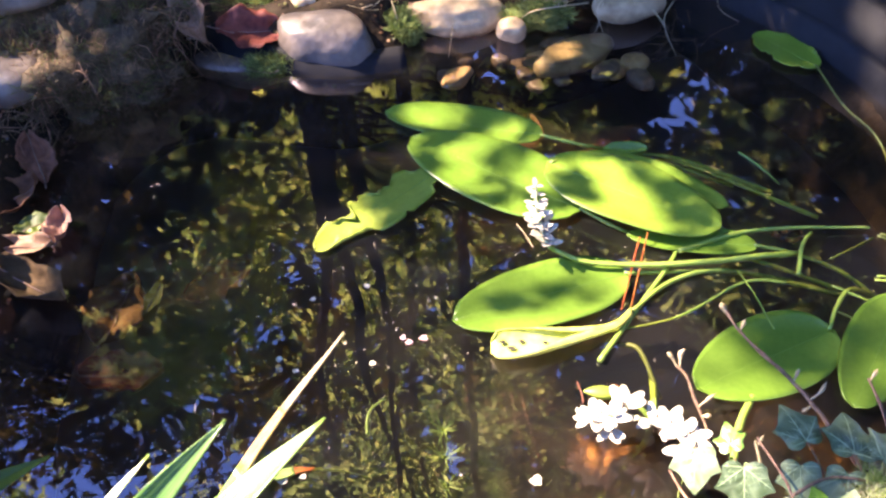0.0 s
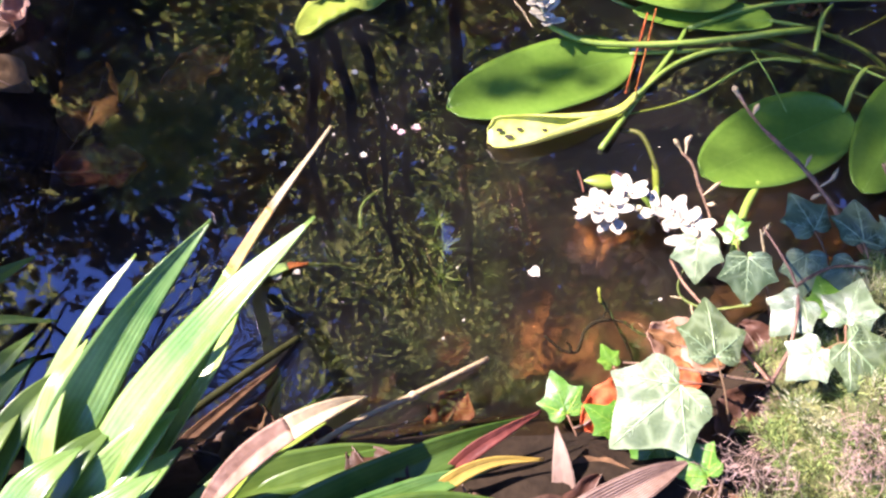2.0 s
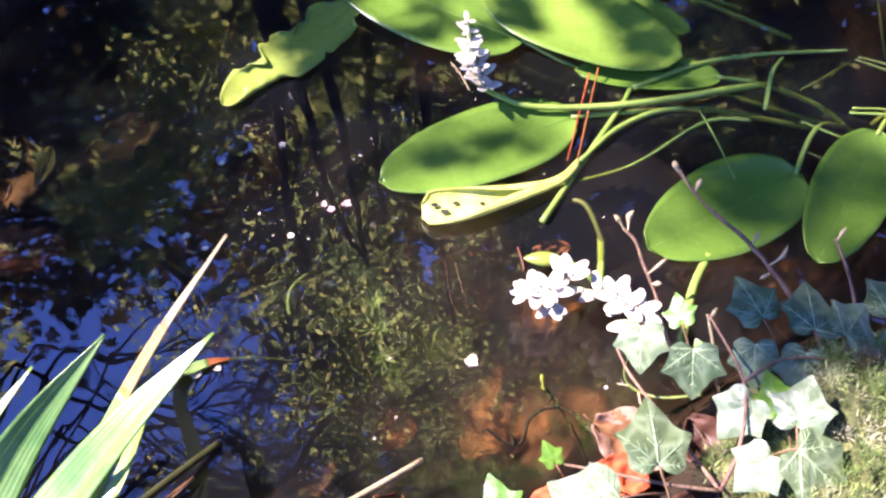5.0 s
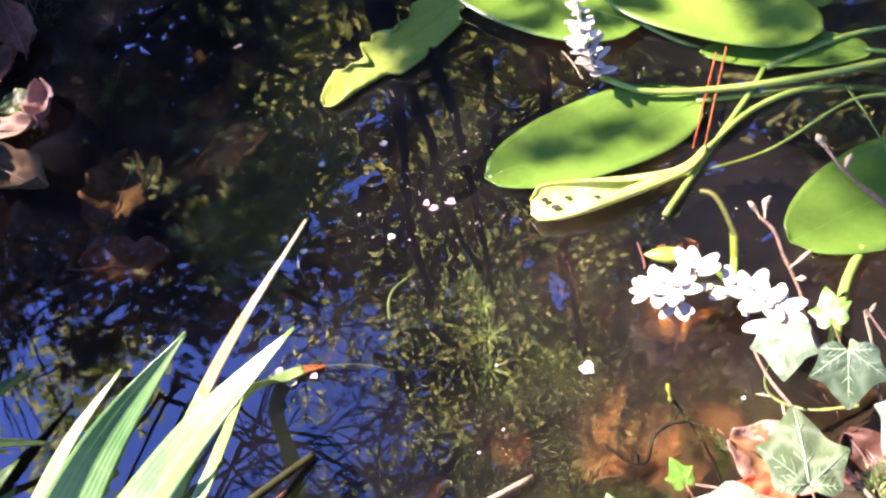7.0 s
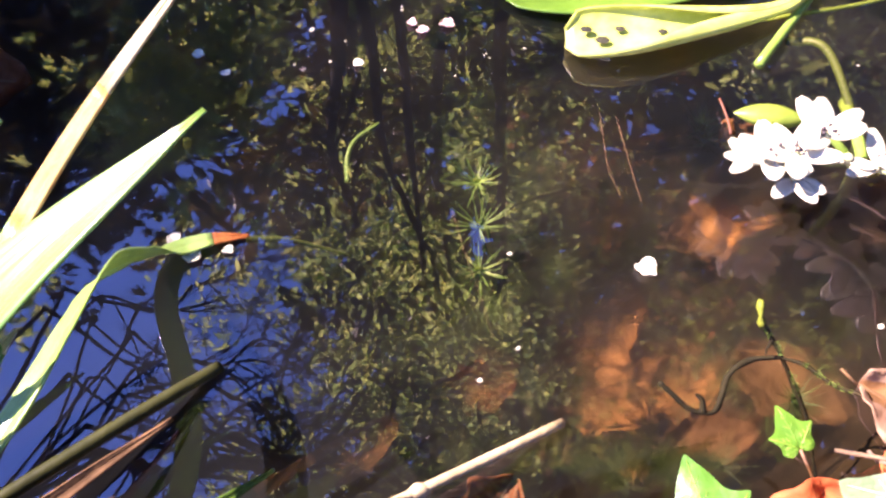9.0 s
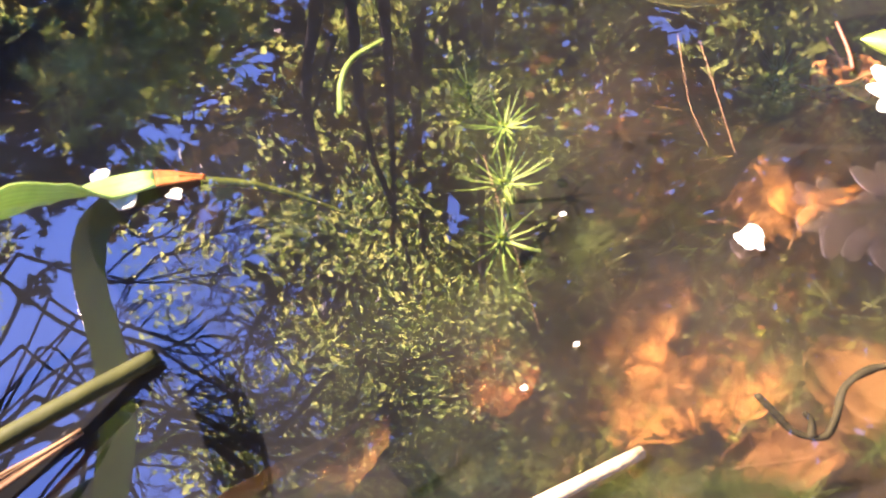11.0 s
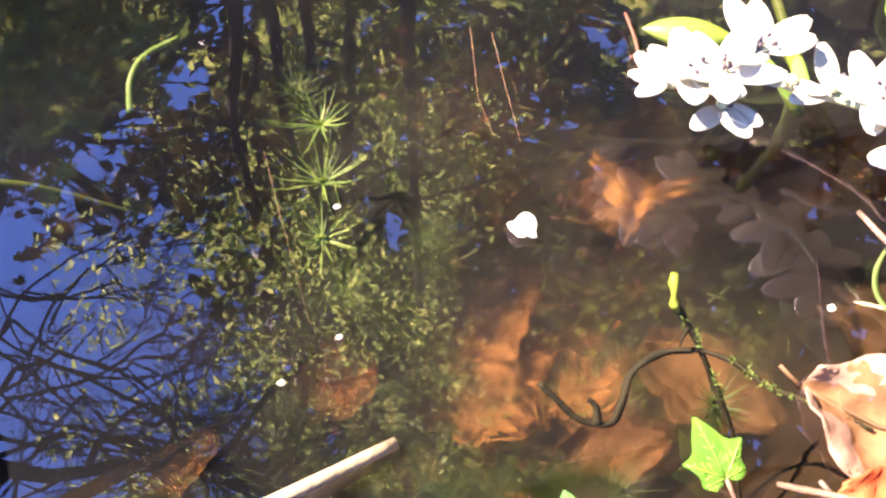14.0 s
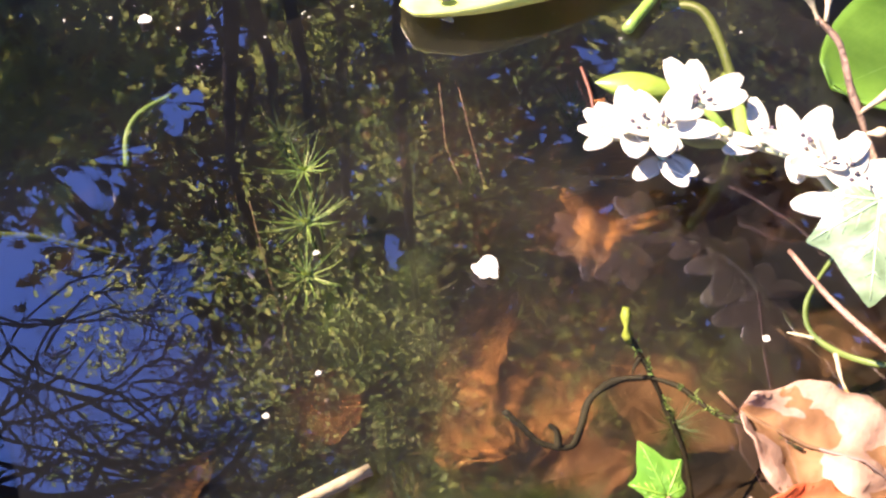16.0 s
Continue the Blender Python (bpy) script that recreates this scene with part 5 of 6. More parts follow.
mound("moss_tuft", "small green moss tuft between far stones", (0.035, 1.100, 0.010), (0.026, 0.018, 0.024), [(M["moss_dark"], 0.5), (M["moss"], 0.5)], 60, 40, 0.008, 8, M["moss_dark"])
mound("moss_tuft", "low green moss tuft by a red leaf", (-0.125, 1.035, 0.000), (0.030, 0.014, 0.014), [(M["moss_dark"], 0.5), (M["moss"], 0.5)], 50, 36, 0.008, 9, M["moss_dark"])
mound("moss_tuft", "green moss tuft on the far bank", (-0.165, 1.135, 0.030), (0.045, 0.03, 0.025), [(M["moss_dark"], 0.6), (M["moss"], 0.4)], 90, 36, 0.009, 10, M["moss_dark"])
mound("moss_tuft", "green moss tuft by the cream stone", (0.215, 1.130, 0.012), (0.04, 0.02, 0.02), [(M["moss_dark"], 0.6), (M["moss"], 0.4)], 70, 36, 0.008, 11, M["moss_dark"])


def fibres(name, label, spots, count, length, r, mat, seed, sag=0.5, kind="stuff"):
    random.seed(seed)
    ob = thing(name, label, "roots", spots[0], kind=kind)
    o = Vector(spots[0])
    v, f = [], []
    for _ in range(count):
        a = Vector(random.choice(spots)) - o + Vector((rnd(-1, 1), rnd(-1, 1), rnd(-0.3, 0.6))) * length * 0.8
        d = Vector((rnd(-1, 1), rnd(-1, 1), rnd(-0.4, 0.5))).normalized() * length * rnd(0.4, 1.2)
        k = Vector((rnd(-1, 1), rnd(-1, 1), rnd(-1, 1))) * length * 0.3
        tube([a, a + d * 0.5 + k, a + d + Vector((0, 0, -sag * length * 0.5))], (r * rnd(0.6, 1.4), r * 0.4), 4, v, f, 7)
    mesh_ob("fibre", v, f, mat, ob)
    return ob


fibres("root_tangle", "tangle of pale pinkish roots on moss", [(0.305, 0.300, 0.068), (0.320, 0.292, 0.075), (0.372, 0.300, 0.100), (0.365, 0.285, 0.098), (0.290, 0.290, 0.055), (0.355, 0.300, 0.100), (0.368, 0.305, 0.102)], 300, 0.017, 0.00022, M["pale_root"], 11)
fibres("root_fringe", "hanging fringe of brown root fibres at the bank", [(-0.330, 0.985, 0.045), (-0.300, 1.020, 0.045), (-0.360, 0.945, 0.045), (-0.375, 0.900, 0.035), (-0.255, 1.060, 0.045)], 460, 0.045, 0.0006, M["root"], 12, 1.6)
fibres("grass_litter", "dry grass and stalks at the far bank", [(0.40, 1.19, 0.05), (0.44, 1.20, 0.05), (0.05, 1.14, 0.03), (0.30, 1.14, 0.03)], 60, 0.08, 0.0008, M["straw"], 13, 0.3)


# ---- stones ----
def stone(label, loc, size, mat, seed, turn=0.0, tilt=0.0):
    bm = bmesh.new()
    bmesh.ops.create_icosphere(bm, subdivisions=4, radius=1)
    for v in bm.verts:
        n1 = noise.noise(v.co * 1.1 + Vector((seed * 3.1, 0, 0)))
        n2 = noise.noise(v.co * 3.5 + Vector((0, seed * 2.3, 0)))
        v.co *= 1 + 0.22 * n1 + 0.04 * n2
        v.co.z = v.co.z if v.co.z < 0.55 else 0.55 + (v.co.z - 0.55) * 0.5
        v.co = Vector((v.co.x * size[0], v.co.y * size[1], v.co.z * size[2]))
    me = bpy.data.meshes.new("stone")
    bm.to_mesh(me)
    bm.free()
    me.materials.append(mat)
    me.polygons.foreach_set("use_smooth", [True] * len(me.polygons))
    ob = new("stone", me)
    ob.matrix_basis = pose(*loc, tilt, 0, turn)
    return tagged(ob, label, "stone", "stones round the pond")


stone("smooth grey stone on the far bank, wet at its foot", (-0.055, 1.068, 0.010), (0.066, 0.042, 0.058), M["stone_grey"], 1, -12)
stone("smooth pinkish-grey stone on the muddy bank", (-0.392, 0.922, 0.066), (0.040, 0.042, 0.026), M["stone_grey"], 2, 20)
stone("large pale stone on the bank", (-0.415, 1.030, 0.122), (0.075, 0.056, 0.026), M["stone_grey"], 3, 30)
stone("large sunlit cream stone on the far bank", (0.102, 1.135, 0.012), (0.072, 0.030, 0.032), M["stone_warm"], 4, 4)
stone("round orange-brown pebble at the water", (0.178, 1.100, 0.014), (0.018, 0.016, 0.018), M["stone_warm"], 5)
stone("flat brown stone just under the shallow water", (0.262, 1.096, -0.022), (0.060, 0.024, 0.022), M["stone_warm"], 6, 26)
stone("yellowish pebble on the far bank", (0.222, 1.150, 0.022), (0.030, 0.018, 0.014), M["stone_warm"], 7)
stone("purple-grey pebble on the far bank", (0.000, 1.128, 0.030), (0.028, 0.018, 0.020), M["stone_grey"], 8)
stone("cream pebble on the far bank", (-0.088, 1.125, 0.040), (0.018, 0.024, 0.022), M["stone_warm"], 9)
stone("grey pebble on the far bank", (-0.195, 1.130, 0.030), (0.032, 0.024, 0.018), M["stone_grey"], 10)
stone("dark wet stone at the far edge", (-0.17, 1.055, -0.01), (0.075, 0.03, 0.024), M["stone_wet"], 11, -14)
stone("mottled stone on the far bank", (0.33, 1.15, 0.02), (0.05, 0.03, 0.022), M["stone_warm"], 12, 20)
random.seed(76)
for k in range(22):
    stone("small wet pebble in the shallows by the far bank", (rnd(0.06, 0.37), rnd(1.05, 1.15), -0.036 + rnd(-0.008, 0.014)), (rnd(0.010, 0.026), rnd(0.008, 0.018), rnd(0.007, 0.014)), random.choice((M["stone_wet"], M["stone_wet"], M["stone_grey"], M["stone_warm"])), 60 + k, rnd(0, 180))
random.seed(77)
for k in range(26):
    x = rnd(-0.42, 0.40)
    stone("small garden pebble on the far bank", (x, 1.19 + rnd(0, 0.25), 0.045 + rnd(0, 0.012)), (rnd(0.014, 0.034), rnd(0.012, 0.026), rnd(0.010, 0.018)), random.choice((M["stone_grey"], M["stone_warm"], M["stone_warm"])), 20 + k, rnd(0, 180))


# ---- fallen leaves ----
def dead_leaf(label, loc, length, width, mat, seed, turn, tilt=0.0, roll=0.0, curl=0.3, lobes=0.0, group="fallen leaves on the bank"):
    """A dry leaf with a wavy edge, curled along its length, and a midrib."""
    def at(u, v):
        t = 2 * v - 1
        s = math.sin(math.pi * min(1, u * 0.96 + 0.03)) ** 0.7
        w = width / 2 * s * (1 + 0.22 * noise.noise(Vector((u * 6, seed, t))) + lobes * math.sin(u * 22 + seed))
        z = curl * width * (t * t * 0.6 - 0.15) + length * curl * 0.6 * (u - 0.5) ** 2 + 0.20 * width * noise.noise(Vector((u * 4 + seed, v * 3, seed))) + 0.06 * width * noise.noise(Vector((u * 13, v * 11, seed)))
        return ((u - 0.5) * length, t * w, z)
    ob = thing("fallen_leaf", label, "dead leaf", loc, group)
    ob.matrix_basis = pose(*loc, roll, tilt, turn)
    v, f, uv = sheet(20, 12, at, 0.0005)
    mesh_ob("blade", v, f, mat, ob, uv)
    rod("midrib", [Vector(at(k / 8, 0.5)) + Vector((0, 0, 0.0006)) for k in range(9)], (0.0010, 0.0003), M["husk"], ob, 5)
    rod("stalk", [Vector(at(0, 0.5)), Vector(at(0, 0.5)) + Vector((-length * 0.14, 0.002, 0.002))], (0.0009, 0.0007), M["husk"], ob, 5)
    return ob


dead_leaf("brown curled leaf at the muddy bank", (-0.355, 0.775, 0.010), 0.075, 0.050, M["dead"], 1, 60, curl=0.5)
dead_leaf("pale orange-brown curled leaf by the water", (-0.290, 0.738, 0.008), 0.045, 0.028, M["dead_pale"], 2, 100, curl=0.7)
dead_leaf("olive dead leaf by the water", (-0.318, 0.745, 0.006), 0.040, 0.030, M["stalk_dark"], 3, 30, curl=0.3)
dead_leaf("pinkish-brown leaf on wet ground", (-0.330, 0.708, 0.008), 0.085, 0.035, M["dead_pale"], 4, 12, curl=0.3)
dead_leaf("long brown leaf curling over the water", (-0.285, 0.655, 0.012), 0.090, 0.040, M["dead"], 5, -25, curl=0.7)
dead_leaf("red leaf leaning on stones", (-0.150, 1.065, 0.036), 0.085, 0.060, M["dead_red"], 6, 22, 12, 28, curl=0.3)
dead_leaf("folded orange-brown leaf on the far bank", (-0.222, 1.075, 0.052), 0.100, 0.040, M["dead_pale"], 7, -58, 20, 30, curl=0.8)
dead_leaf("brown leaf at the far water's edge", (-0.130, 1.025, 0.003), 0.036, 0.012, M["dead_pale"], 8, -8)
dead_leaf("pale pinkish dead leaf at the edge, half wet", (0.297, 0.404, 0.000), 0.060, 0.046, M["dead_pale"], 9, -30, curl=0.12)
dead_leaf("vivid orange-red leaf behind ivy", (0.238, 0.352, 0.020), 0.055, 0.036, M["dead_orange"], 10, 35, curl=0.14)
dead_leaf("orange-red leaf among ivy", (0.284, 0.376, 0.014), 0.036, 0.028, M["dead_orange"], 11, -20, curl=0.14)
dead_leaf("brown leaf on the near bank", (-0.010, 0.322, 0.020), 0.05, 0.04, M["dead"], 12, 80, curl=0.5)
dead_leaf("dark brown leaf on the near bank", (0.215, 0.285, 0.035), 0.07, 0.05, M["dead"], 14, 10, curl=0.3)
dead_leaf("brown leaf on soil beside ivy", (0.320, 0.340, 0.035), 0.05, 0.036, M["dead_wet"], 15, 50, curl=0.3)
dead_leaf("brown leaf under ivy", (0.34, 0.385, 0.035), 0.05, 0.036, M["dead_wet"], 16, 120, curl=0.3)
random.seed(91)
for k in range(30):
    a = rnd(0, 2 * math.pi)
    x, y = rnd(-0.55, 0.55), rnd(1.14, 1.5)
    dead_leaf(random.choice(("brown fallen leaf on the far bank", "tan fallen leaf on the far bank")), (x, y, ground_height(x, y) + 0.012), rnd(0.05, 0.08), rnd(0.03, 0.05), random.choice((M["dead"], M["dead_red"], M["dead_pale"])), 30 + k, rnd(0, 360), rnd(-20, 20), rnd(-20, 20), 0.4)
for k in range(14):
    x, y = rnd(-0.55, -0.33), rnd(0.45, 0.85)
    dead_leaf("brown fallen leaf on the muddy bank", (x, y, ground_height(x, y) + 0.010), rnd(0.05, 0.08), rnd(0.03, 0.05), random.choice((M["dead"], M["dead"], M["dead_pale"])), 70 + k, rnd(0, 360), rnd(-20, 20), rnd(-20, 20), 0.4)

for k in range(30):
    x, y = (rnd(0.13, 0.32), rnd(0.18, 0.268)) if k < 20 else (rnd(-0.06, 0.16), rnd(0.24, 0.325))
    dead_leaf("brown fallen leaf on the near bank", (x, y, ground_height(x, y) + 0.006), rnd(0.045, 0.075), rnd(0.030, 0.046), random.choice((M["dead_wet"], M["dead_wet"], M["dead"])), 150 + k, rnd(0, 360), rnd(-6, 6), rnd(-6, 6), 0.10)

# leaves sunk in the pond
SUNK = "sunken leaves in the pond"
for lab, x, y, z, ln, w, mt, tn in (
        ("orange leaf folded on the pond bed, coloured bright as if sunlit", 0.268, 0.588, -0.100, 0.070, 0.058, "sunk_glow", 78), ("crumpled orange leaf under a brighter one", 0.258, 0.578, -0.125, 0.058, 0.040, "sunk_leaf", 20), ("orange leaf sunk near the stalks", 0.238, 0.668, -0.160, 0.050, 0.030, "sunk_leaf", 65),
        ("orange-brown leaf on the pond bed", 0.196, 0.522, -0.185, 0.056, 0.034, "sunk_leaf", 42), ("large tan leaf on the pond bed", 0.185, 0.480, -0.170, 0.080, 0.046, "sunk_leaf", -28),
        ("broad orange leaf on the pond bed", 0.232, 0.488, -0.170, 0.066, 0.042, "sunk_leaf", 8), ("reddish leaf on the pond bed", 0.114, 0.476, -0.150, 0.046, 0.034, "sunk_red", 15),
        ("narrow red leaf sunk by the bank", 0.053, 0.419, -0.120, 0.050, 0.016, "sunk_leaf", 52), ("orange leaf sunk by the dry stick", 0.122, 0.360, -0.050, 0.046, 0.034, "dead_red", 60), ("brown leaf sunk by the bank", 0.245, 0.440, -0.120, 0.050, 0.030, "dead", 10),
        ("brown leaf sunk by the ivy", 0.290, 0.470, -0.120, 0.070, 0.045, "dead", 140), ("grey stone-like sunken leaf", 0.355, 0.600, -0.140, 0.060, 0.045, "dead_pale", 30), ("orange leaf under the cut stalk", 0.258, 0.588, -0.030, 0.036, 0.026, "sunk_leaf", 25),
        ("brown leaf sunk in dark water", -0.232, 0.680, -0.055, 0.085, 0.060, "dead", 80), ("yellow leaf sunk in dark water", -0.186, 0.680, -0.030, 0.034, 0.016, "dead_yellow", 75),
        ("dim red leaf sunk in dark water", -0.205, 0.605, -0.060, 0.080, 0.050, "dead_red", 10), ("dim brown leaf in deep dark water", -0.150, 0.760, -0.10, 0.080, 0.050, "dead", 30),
        ("orange leaf sunk far from the bank", 0.49, 0.83, -0.06, 0.04, 0.03, "sunk_leaf", 15), ("tan leaf on the far shelf", 0.20, 1.03, -0.08, 0.07, 0.05, "dead", 80),
        ("brown leaf on the far shelf", 0.30, 1.02, -0.09, 0.08, 0.05, "dead", 20), ("brown leaf on the deep bed", 0.060, 0.560, -0.215, 0.08, 0.05, "dead", 45)):
    if x > 0:
        z = max(z - 0.03, ground_height(x, y) + 0.004)
    dead_leaf(lab, (x, y, z), ln, w, M[mt], int(x * 1000 + y * 700), tn, rnd(-14, 14), rnd(-14, 14), 0.35, 0.10, SUNK)
random.seed(15)
for k in range(8):
    x, y = rnd(0.0, 0.42), rnd(0.42, 0.85)
    dead_leaf("brown rotting leaf on the pond bed", (x, y, ground_height(x, y) + 0.010), rnd(0.04, 0.09), rnd(0.03, 0.05), random.choice((M["dead"], M["dead"], M["sunk_leaf"])), 120 + k, rnd(0, 360), rnd(-15, 15), rnd(-15, 15), 0.3, 0.05, SUNK)


FLAKE = [(0, 0, 0.1), (0.5, -0.2, 0), (0.3, 0.35, 0.15), (-0.1, 0.5, 0), (-0.5, 0.2, 0.12), (-0.35, -0.4, 0)]
FLAKE_F = [(0, 1, 2), (0, 2, 3), (0, 3, 4), (0, 4, 5), (0, 5, 1)]
litter = thing("bed_litter", "rotting leaf crumbs covering the pond bed", "leaf litter", (0.15, 0.6, -0.2), kind="stuff")
random.seed(41)
for mt, count in (("dead", 2600), ("sunk_leaf", 1100), ("stalk_dark", 3200)):
    places = []
    for _ in range(count):
        x, y = rnd(0.05, 0.58), rnd(0.36, 1.12)
        d = shore_distance(x, y)
        if d < 0.10 or noise.noise(Vector((x * 7, y * 7, len(mt)))) < -0.12:
            continue
        places.append(basis(Vector((x, y, ground_height(x, y) + 0.004)) - litter.location, (rnd(-1, 1), rnd(-1, 1), rnd(-0.4, 0.4)), (rnd(-0.5, 0.5), rnd(-0.5, 0.5), 1), rnd(0.002, 0.007)))
    many("crumb", FLAKE, FLAKE_F, places, M[mt], litter)


over = thing("bed_litter", "dark crumbs, needles and weed scraps lying over sunken leaves", "leaf litter", (0.2, 0.5, -0.18), kind="stuff")
for mt, shape, faces, count, lo, hi, thin in (("dead_wet", FLAKE, FLAKE_F, 420, 0.004, 0.012, 0.6), ("stalk_dark", FLAKE, FLAKE_F, 420, 0.003, 0.010, 0.5), ("weed", STRAND, STRAND_F, 1500, 0.006, 0.018, 0.10), ("stalk_dark", STRAND, STRAND_F, 900, 0.006, 0.020, 0.07), ("straw", STRAND, STRAND_F, 240, 0.008, 0.024, 0.04)):
    places = []
    for _ in range(count):
        x, y = rnd(0.08, 0.34), rnd(0.39, 0.70)
        if shore_distance(x, y) < 0.085 or noise.noise(Vector((x * 16, y * 16, hi * 900))) < -0.05 or math.hypot(x - 0.268, y - 0.588) < 0.035:
            continue
        ln = rnd(lo, hi)
        places.append(basis(Vector((x, y, ground_height(x, y) + rnd(0.026, 0.060))) - over.location, (rnd(-1, 1), rnd(-1, 1), rnd(-0.3, 0.3)), (rnd(-0.4, 0.4), rnd(-0.4, 0.4), 1), (ln * thin, ln, ln * 0.4)))
    many("scrap", shape, faces, places, M[mt], over)

bank = thing("bank_litter", "crumbled dry leaves and bark on the banks", "leaf litter", (0.1, 0.3, 0.04), kind="stuff")
for mt, count in (("dead", 1700), ("root", 1300), ("stone_wet", 260), ("moss_dark", 1300)):
    places = []
    for _ in range(count):
        x, y = (rnd(-0.32, 0.36), rnd(0.10, 0.22)) if random.random() < 0.25 else ((rnd(-0.60, 0.45), rnd(1.02, 1.40)) if random.random() < 0.6 else (rnd(-0.60, -0.28), rnd(0.40, 0.95)))
        if shore_distance(x, y) > 0.02:
            continue
        places.append(basis(Vector((x, y, ground_height(x, y) + 0.002)) - bank.location, (rnd(-1, 1), rnd(-1, 1), rnd(-0.4, 0.4)), (rnd(-0.5, 0.5), rnd(-0.5, 0.5), 1), rnd(0.002, 0.006)))
    many("crumb", FLAKE, FLAKE_F, places, M[mt], bank)


# ---- water weed ----
def whorl_stem(label, top, bottom, whorls, length, count, seed, mat="weed", wide=0.024):
    random.seed(seed)
    base = Vector(bottom)
    ob = thing("waterweed", label, "water plant", base, "underwater weed")
    top = Vector(top) - base
    rod("stem", [(0, 0, 0), top * 0.5 + Vector((0.006, 0.004, 0)), top], (0.0012, 0.0008), M["weed"], ob, 6, 10)
    places, tips = [], []
    for k in range(whorls):
        u = 1 - k / max(1, whorls) * 0.9
        p = top * u + Vector((0.006, 0.004, 0)) * math.sin(math.pi * u)
        for j in range(count):
            a = 2 * math.pi * j / count + k * 0.3 + rnd(-0.15, 0.15)
            d = Vector((math.cos(a), math.sin(a), rnd(0.1, 0.6))).normalized()
            places.append(basis(p, d, (rnd(-0.4, 0.4), rnd(-0.4, 0.4), 1), (length * wide, length * rnd(0.45, 1.15), length * 0.6)))
        for j in range(7):
            a = 2 * math.pi * j / 7
            tips.append(basis(p, (math.cos(a), math.sin(a), 1.2), (math.cos(a), 0, 1), (0.0016, length * 0.16, length * 0.2)))
    many("needles", STRAND, STRAND_F, places, M[mat], ob)
    many("growing_tip", STRAND, STRAND_F, tips, M["weed_tip" if mat == "weed_bright" else "weed"], ob)
    return ob


whorl_stem("bright green star of waterweed just under the surface", (0.109, 0.551, -0.062), (0.116, 0.500, -0.16), 1, 0.024, 26, 1, "weed_bright", 0.030)
whorl_stem("bright green whorl of waterweed under the surface", (0.111, 0.531, -0.076), (0.116, 0.500, -0.17), 1, 0.026, 28, 2, "weed_bright", 0.030)
whorl_stem("green whorl of waterweed deeper in the water", (0.112, 0.510, -0.088), (0.116, 0.490, -0.18), 2, 0.024, 26, 12, "weed_bright", 0.030)
whorl_stem("feathery green waterweed under the surface", (0.240, 0.612, -0.085), (0.25, 0.60, -0.17), 10, 0.022, 40, 3)
whorl_stem("feathery green waterweed near the bank", (0.215, 0.405, -0.108), (0.185, 0.43, -0.17), 9, 0.020, 22, 4)
whorl_stem("feathery dark waterweed near the bank", (0.190, 0.402, -0.112), (0.160, 0.425, -0.17), 9, 0.020, 22, 5)
whorl_stem("feathery green waterweed below floating petals", (0.092, 0.585, -0.080), (0.09, 0.57, -0.17), 9, 0.020, 36, 6)
whorl_stem("feathery waterweed in the middle of the pond", (0.135, 0.590, -0.130), (0.13, 0.58, -0.20), 8, 0.022, 36, 7)
whorl_stem("sunken feathery green waterweed stem", (0.155, 0.545, -0.150), (0.15, 0.54, -0.21), 7, 0.022, 36, 8)
whorl_stem("sunken feathery waterweed by the ivy", (0.275, 0.445, -0.09), (0.28, 0.44, -0.15), 9, 0.017, 20, 9)
whorl_stem("feathery green waterweed near the dry stick", (0.240, 0.412, -0.106), (0.205, 0.428, -0.17), 10, 0.019, 22, 10)
stalk([(0.059, 0.552, -0.014), (0.049, 0.540, -0.012), (0.046, 0.529, -0.013), (0.047, 0.518, -0.018)], (0.0012, 0.0019), "weed_bright", "yellow-green curl of weed under the water", "water plant")
stalk([(0.169, 0.553, -0.001), (0.171, 0.537, -0.003), (0.173, 0.522, -0.004), (0.179, 0.507, -0.006)], (0.00009, 0.00007), "pale_root", "fine pale thread on the water")
stalk([(0.177, 0.551, -0.001), (0.183, 0.524, -0.003), (0.188, 0.505, -0.006)], (0.00009, 0.00007), "pale_root", "fine pale thread trailing in the water")
stalk([(0.101, 0.493, -0.002), (0.109, 0.470, -0.003), (0.115, 0.454, -0.004), (0.123, 0.432, -0.008)], (0.00009, 0.00007), "pale_root", "long fine pale thread under the water")
stalk([(0.298, 0.728, 0.012), (0.285, 0.685, 0.009), (0.272, 0.641, 0.004)], (0.0009, 0.0008), "dead_orange", "orange pine needle lying across stalks", "pine needle")
stalk([(0.307, 0.736, 0.012), (0.294, 0.690, 0.009), (0.280, 0.640, 0.004)], (0.0009, 0.0008), "dead_orange", "orange pine needle lying on the water", "pine needle")
stalk([(0.226, 0.560, 0.004), (0.229, 0.548, 0.003), (0.230, 0.540, 0.002)], (0.0007, 0.0009), "dead_red", "small red bud scale on the water", "bud scale")
stalk([(0.178, 0.756, 0.0015), (0.186, 0.742, 0.0015), (0.194, 0.722, 0.0015)], (0.0005, 0.0005), "straw", "pale thin straw floating on the water", "straw")


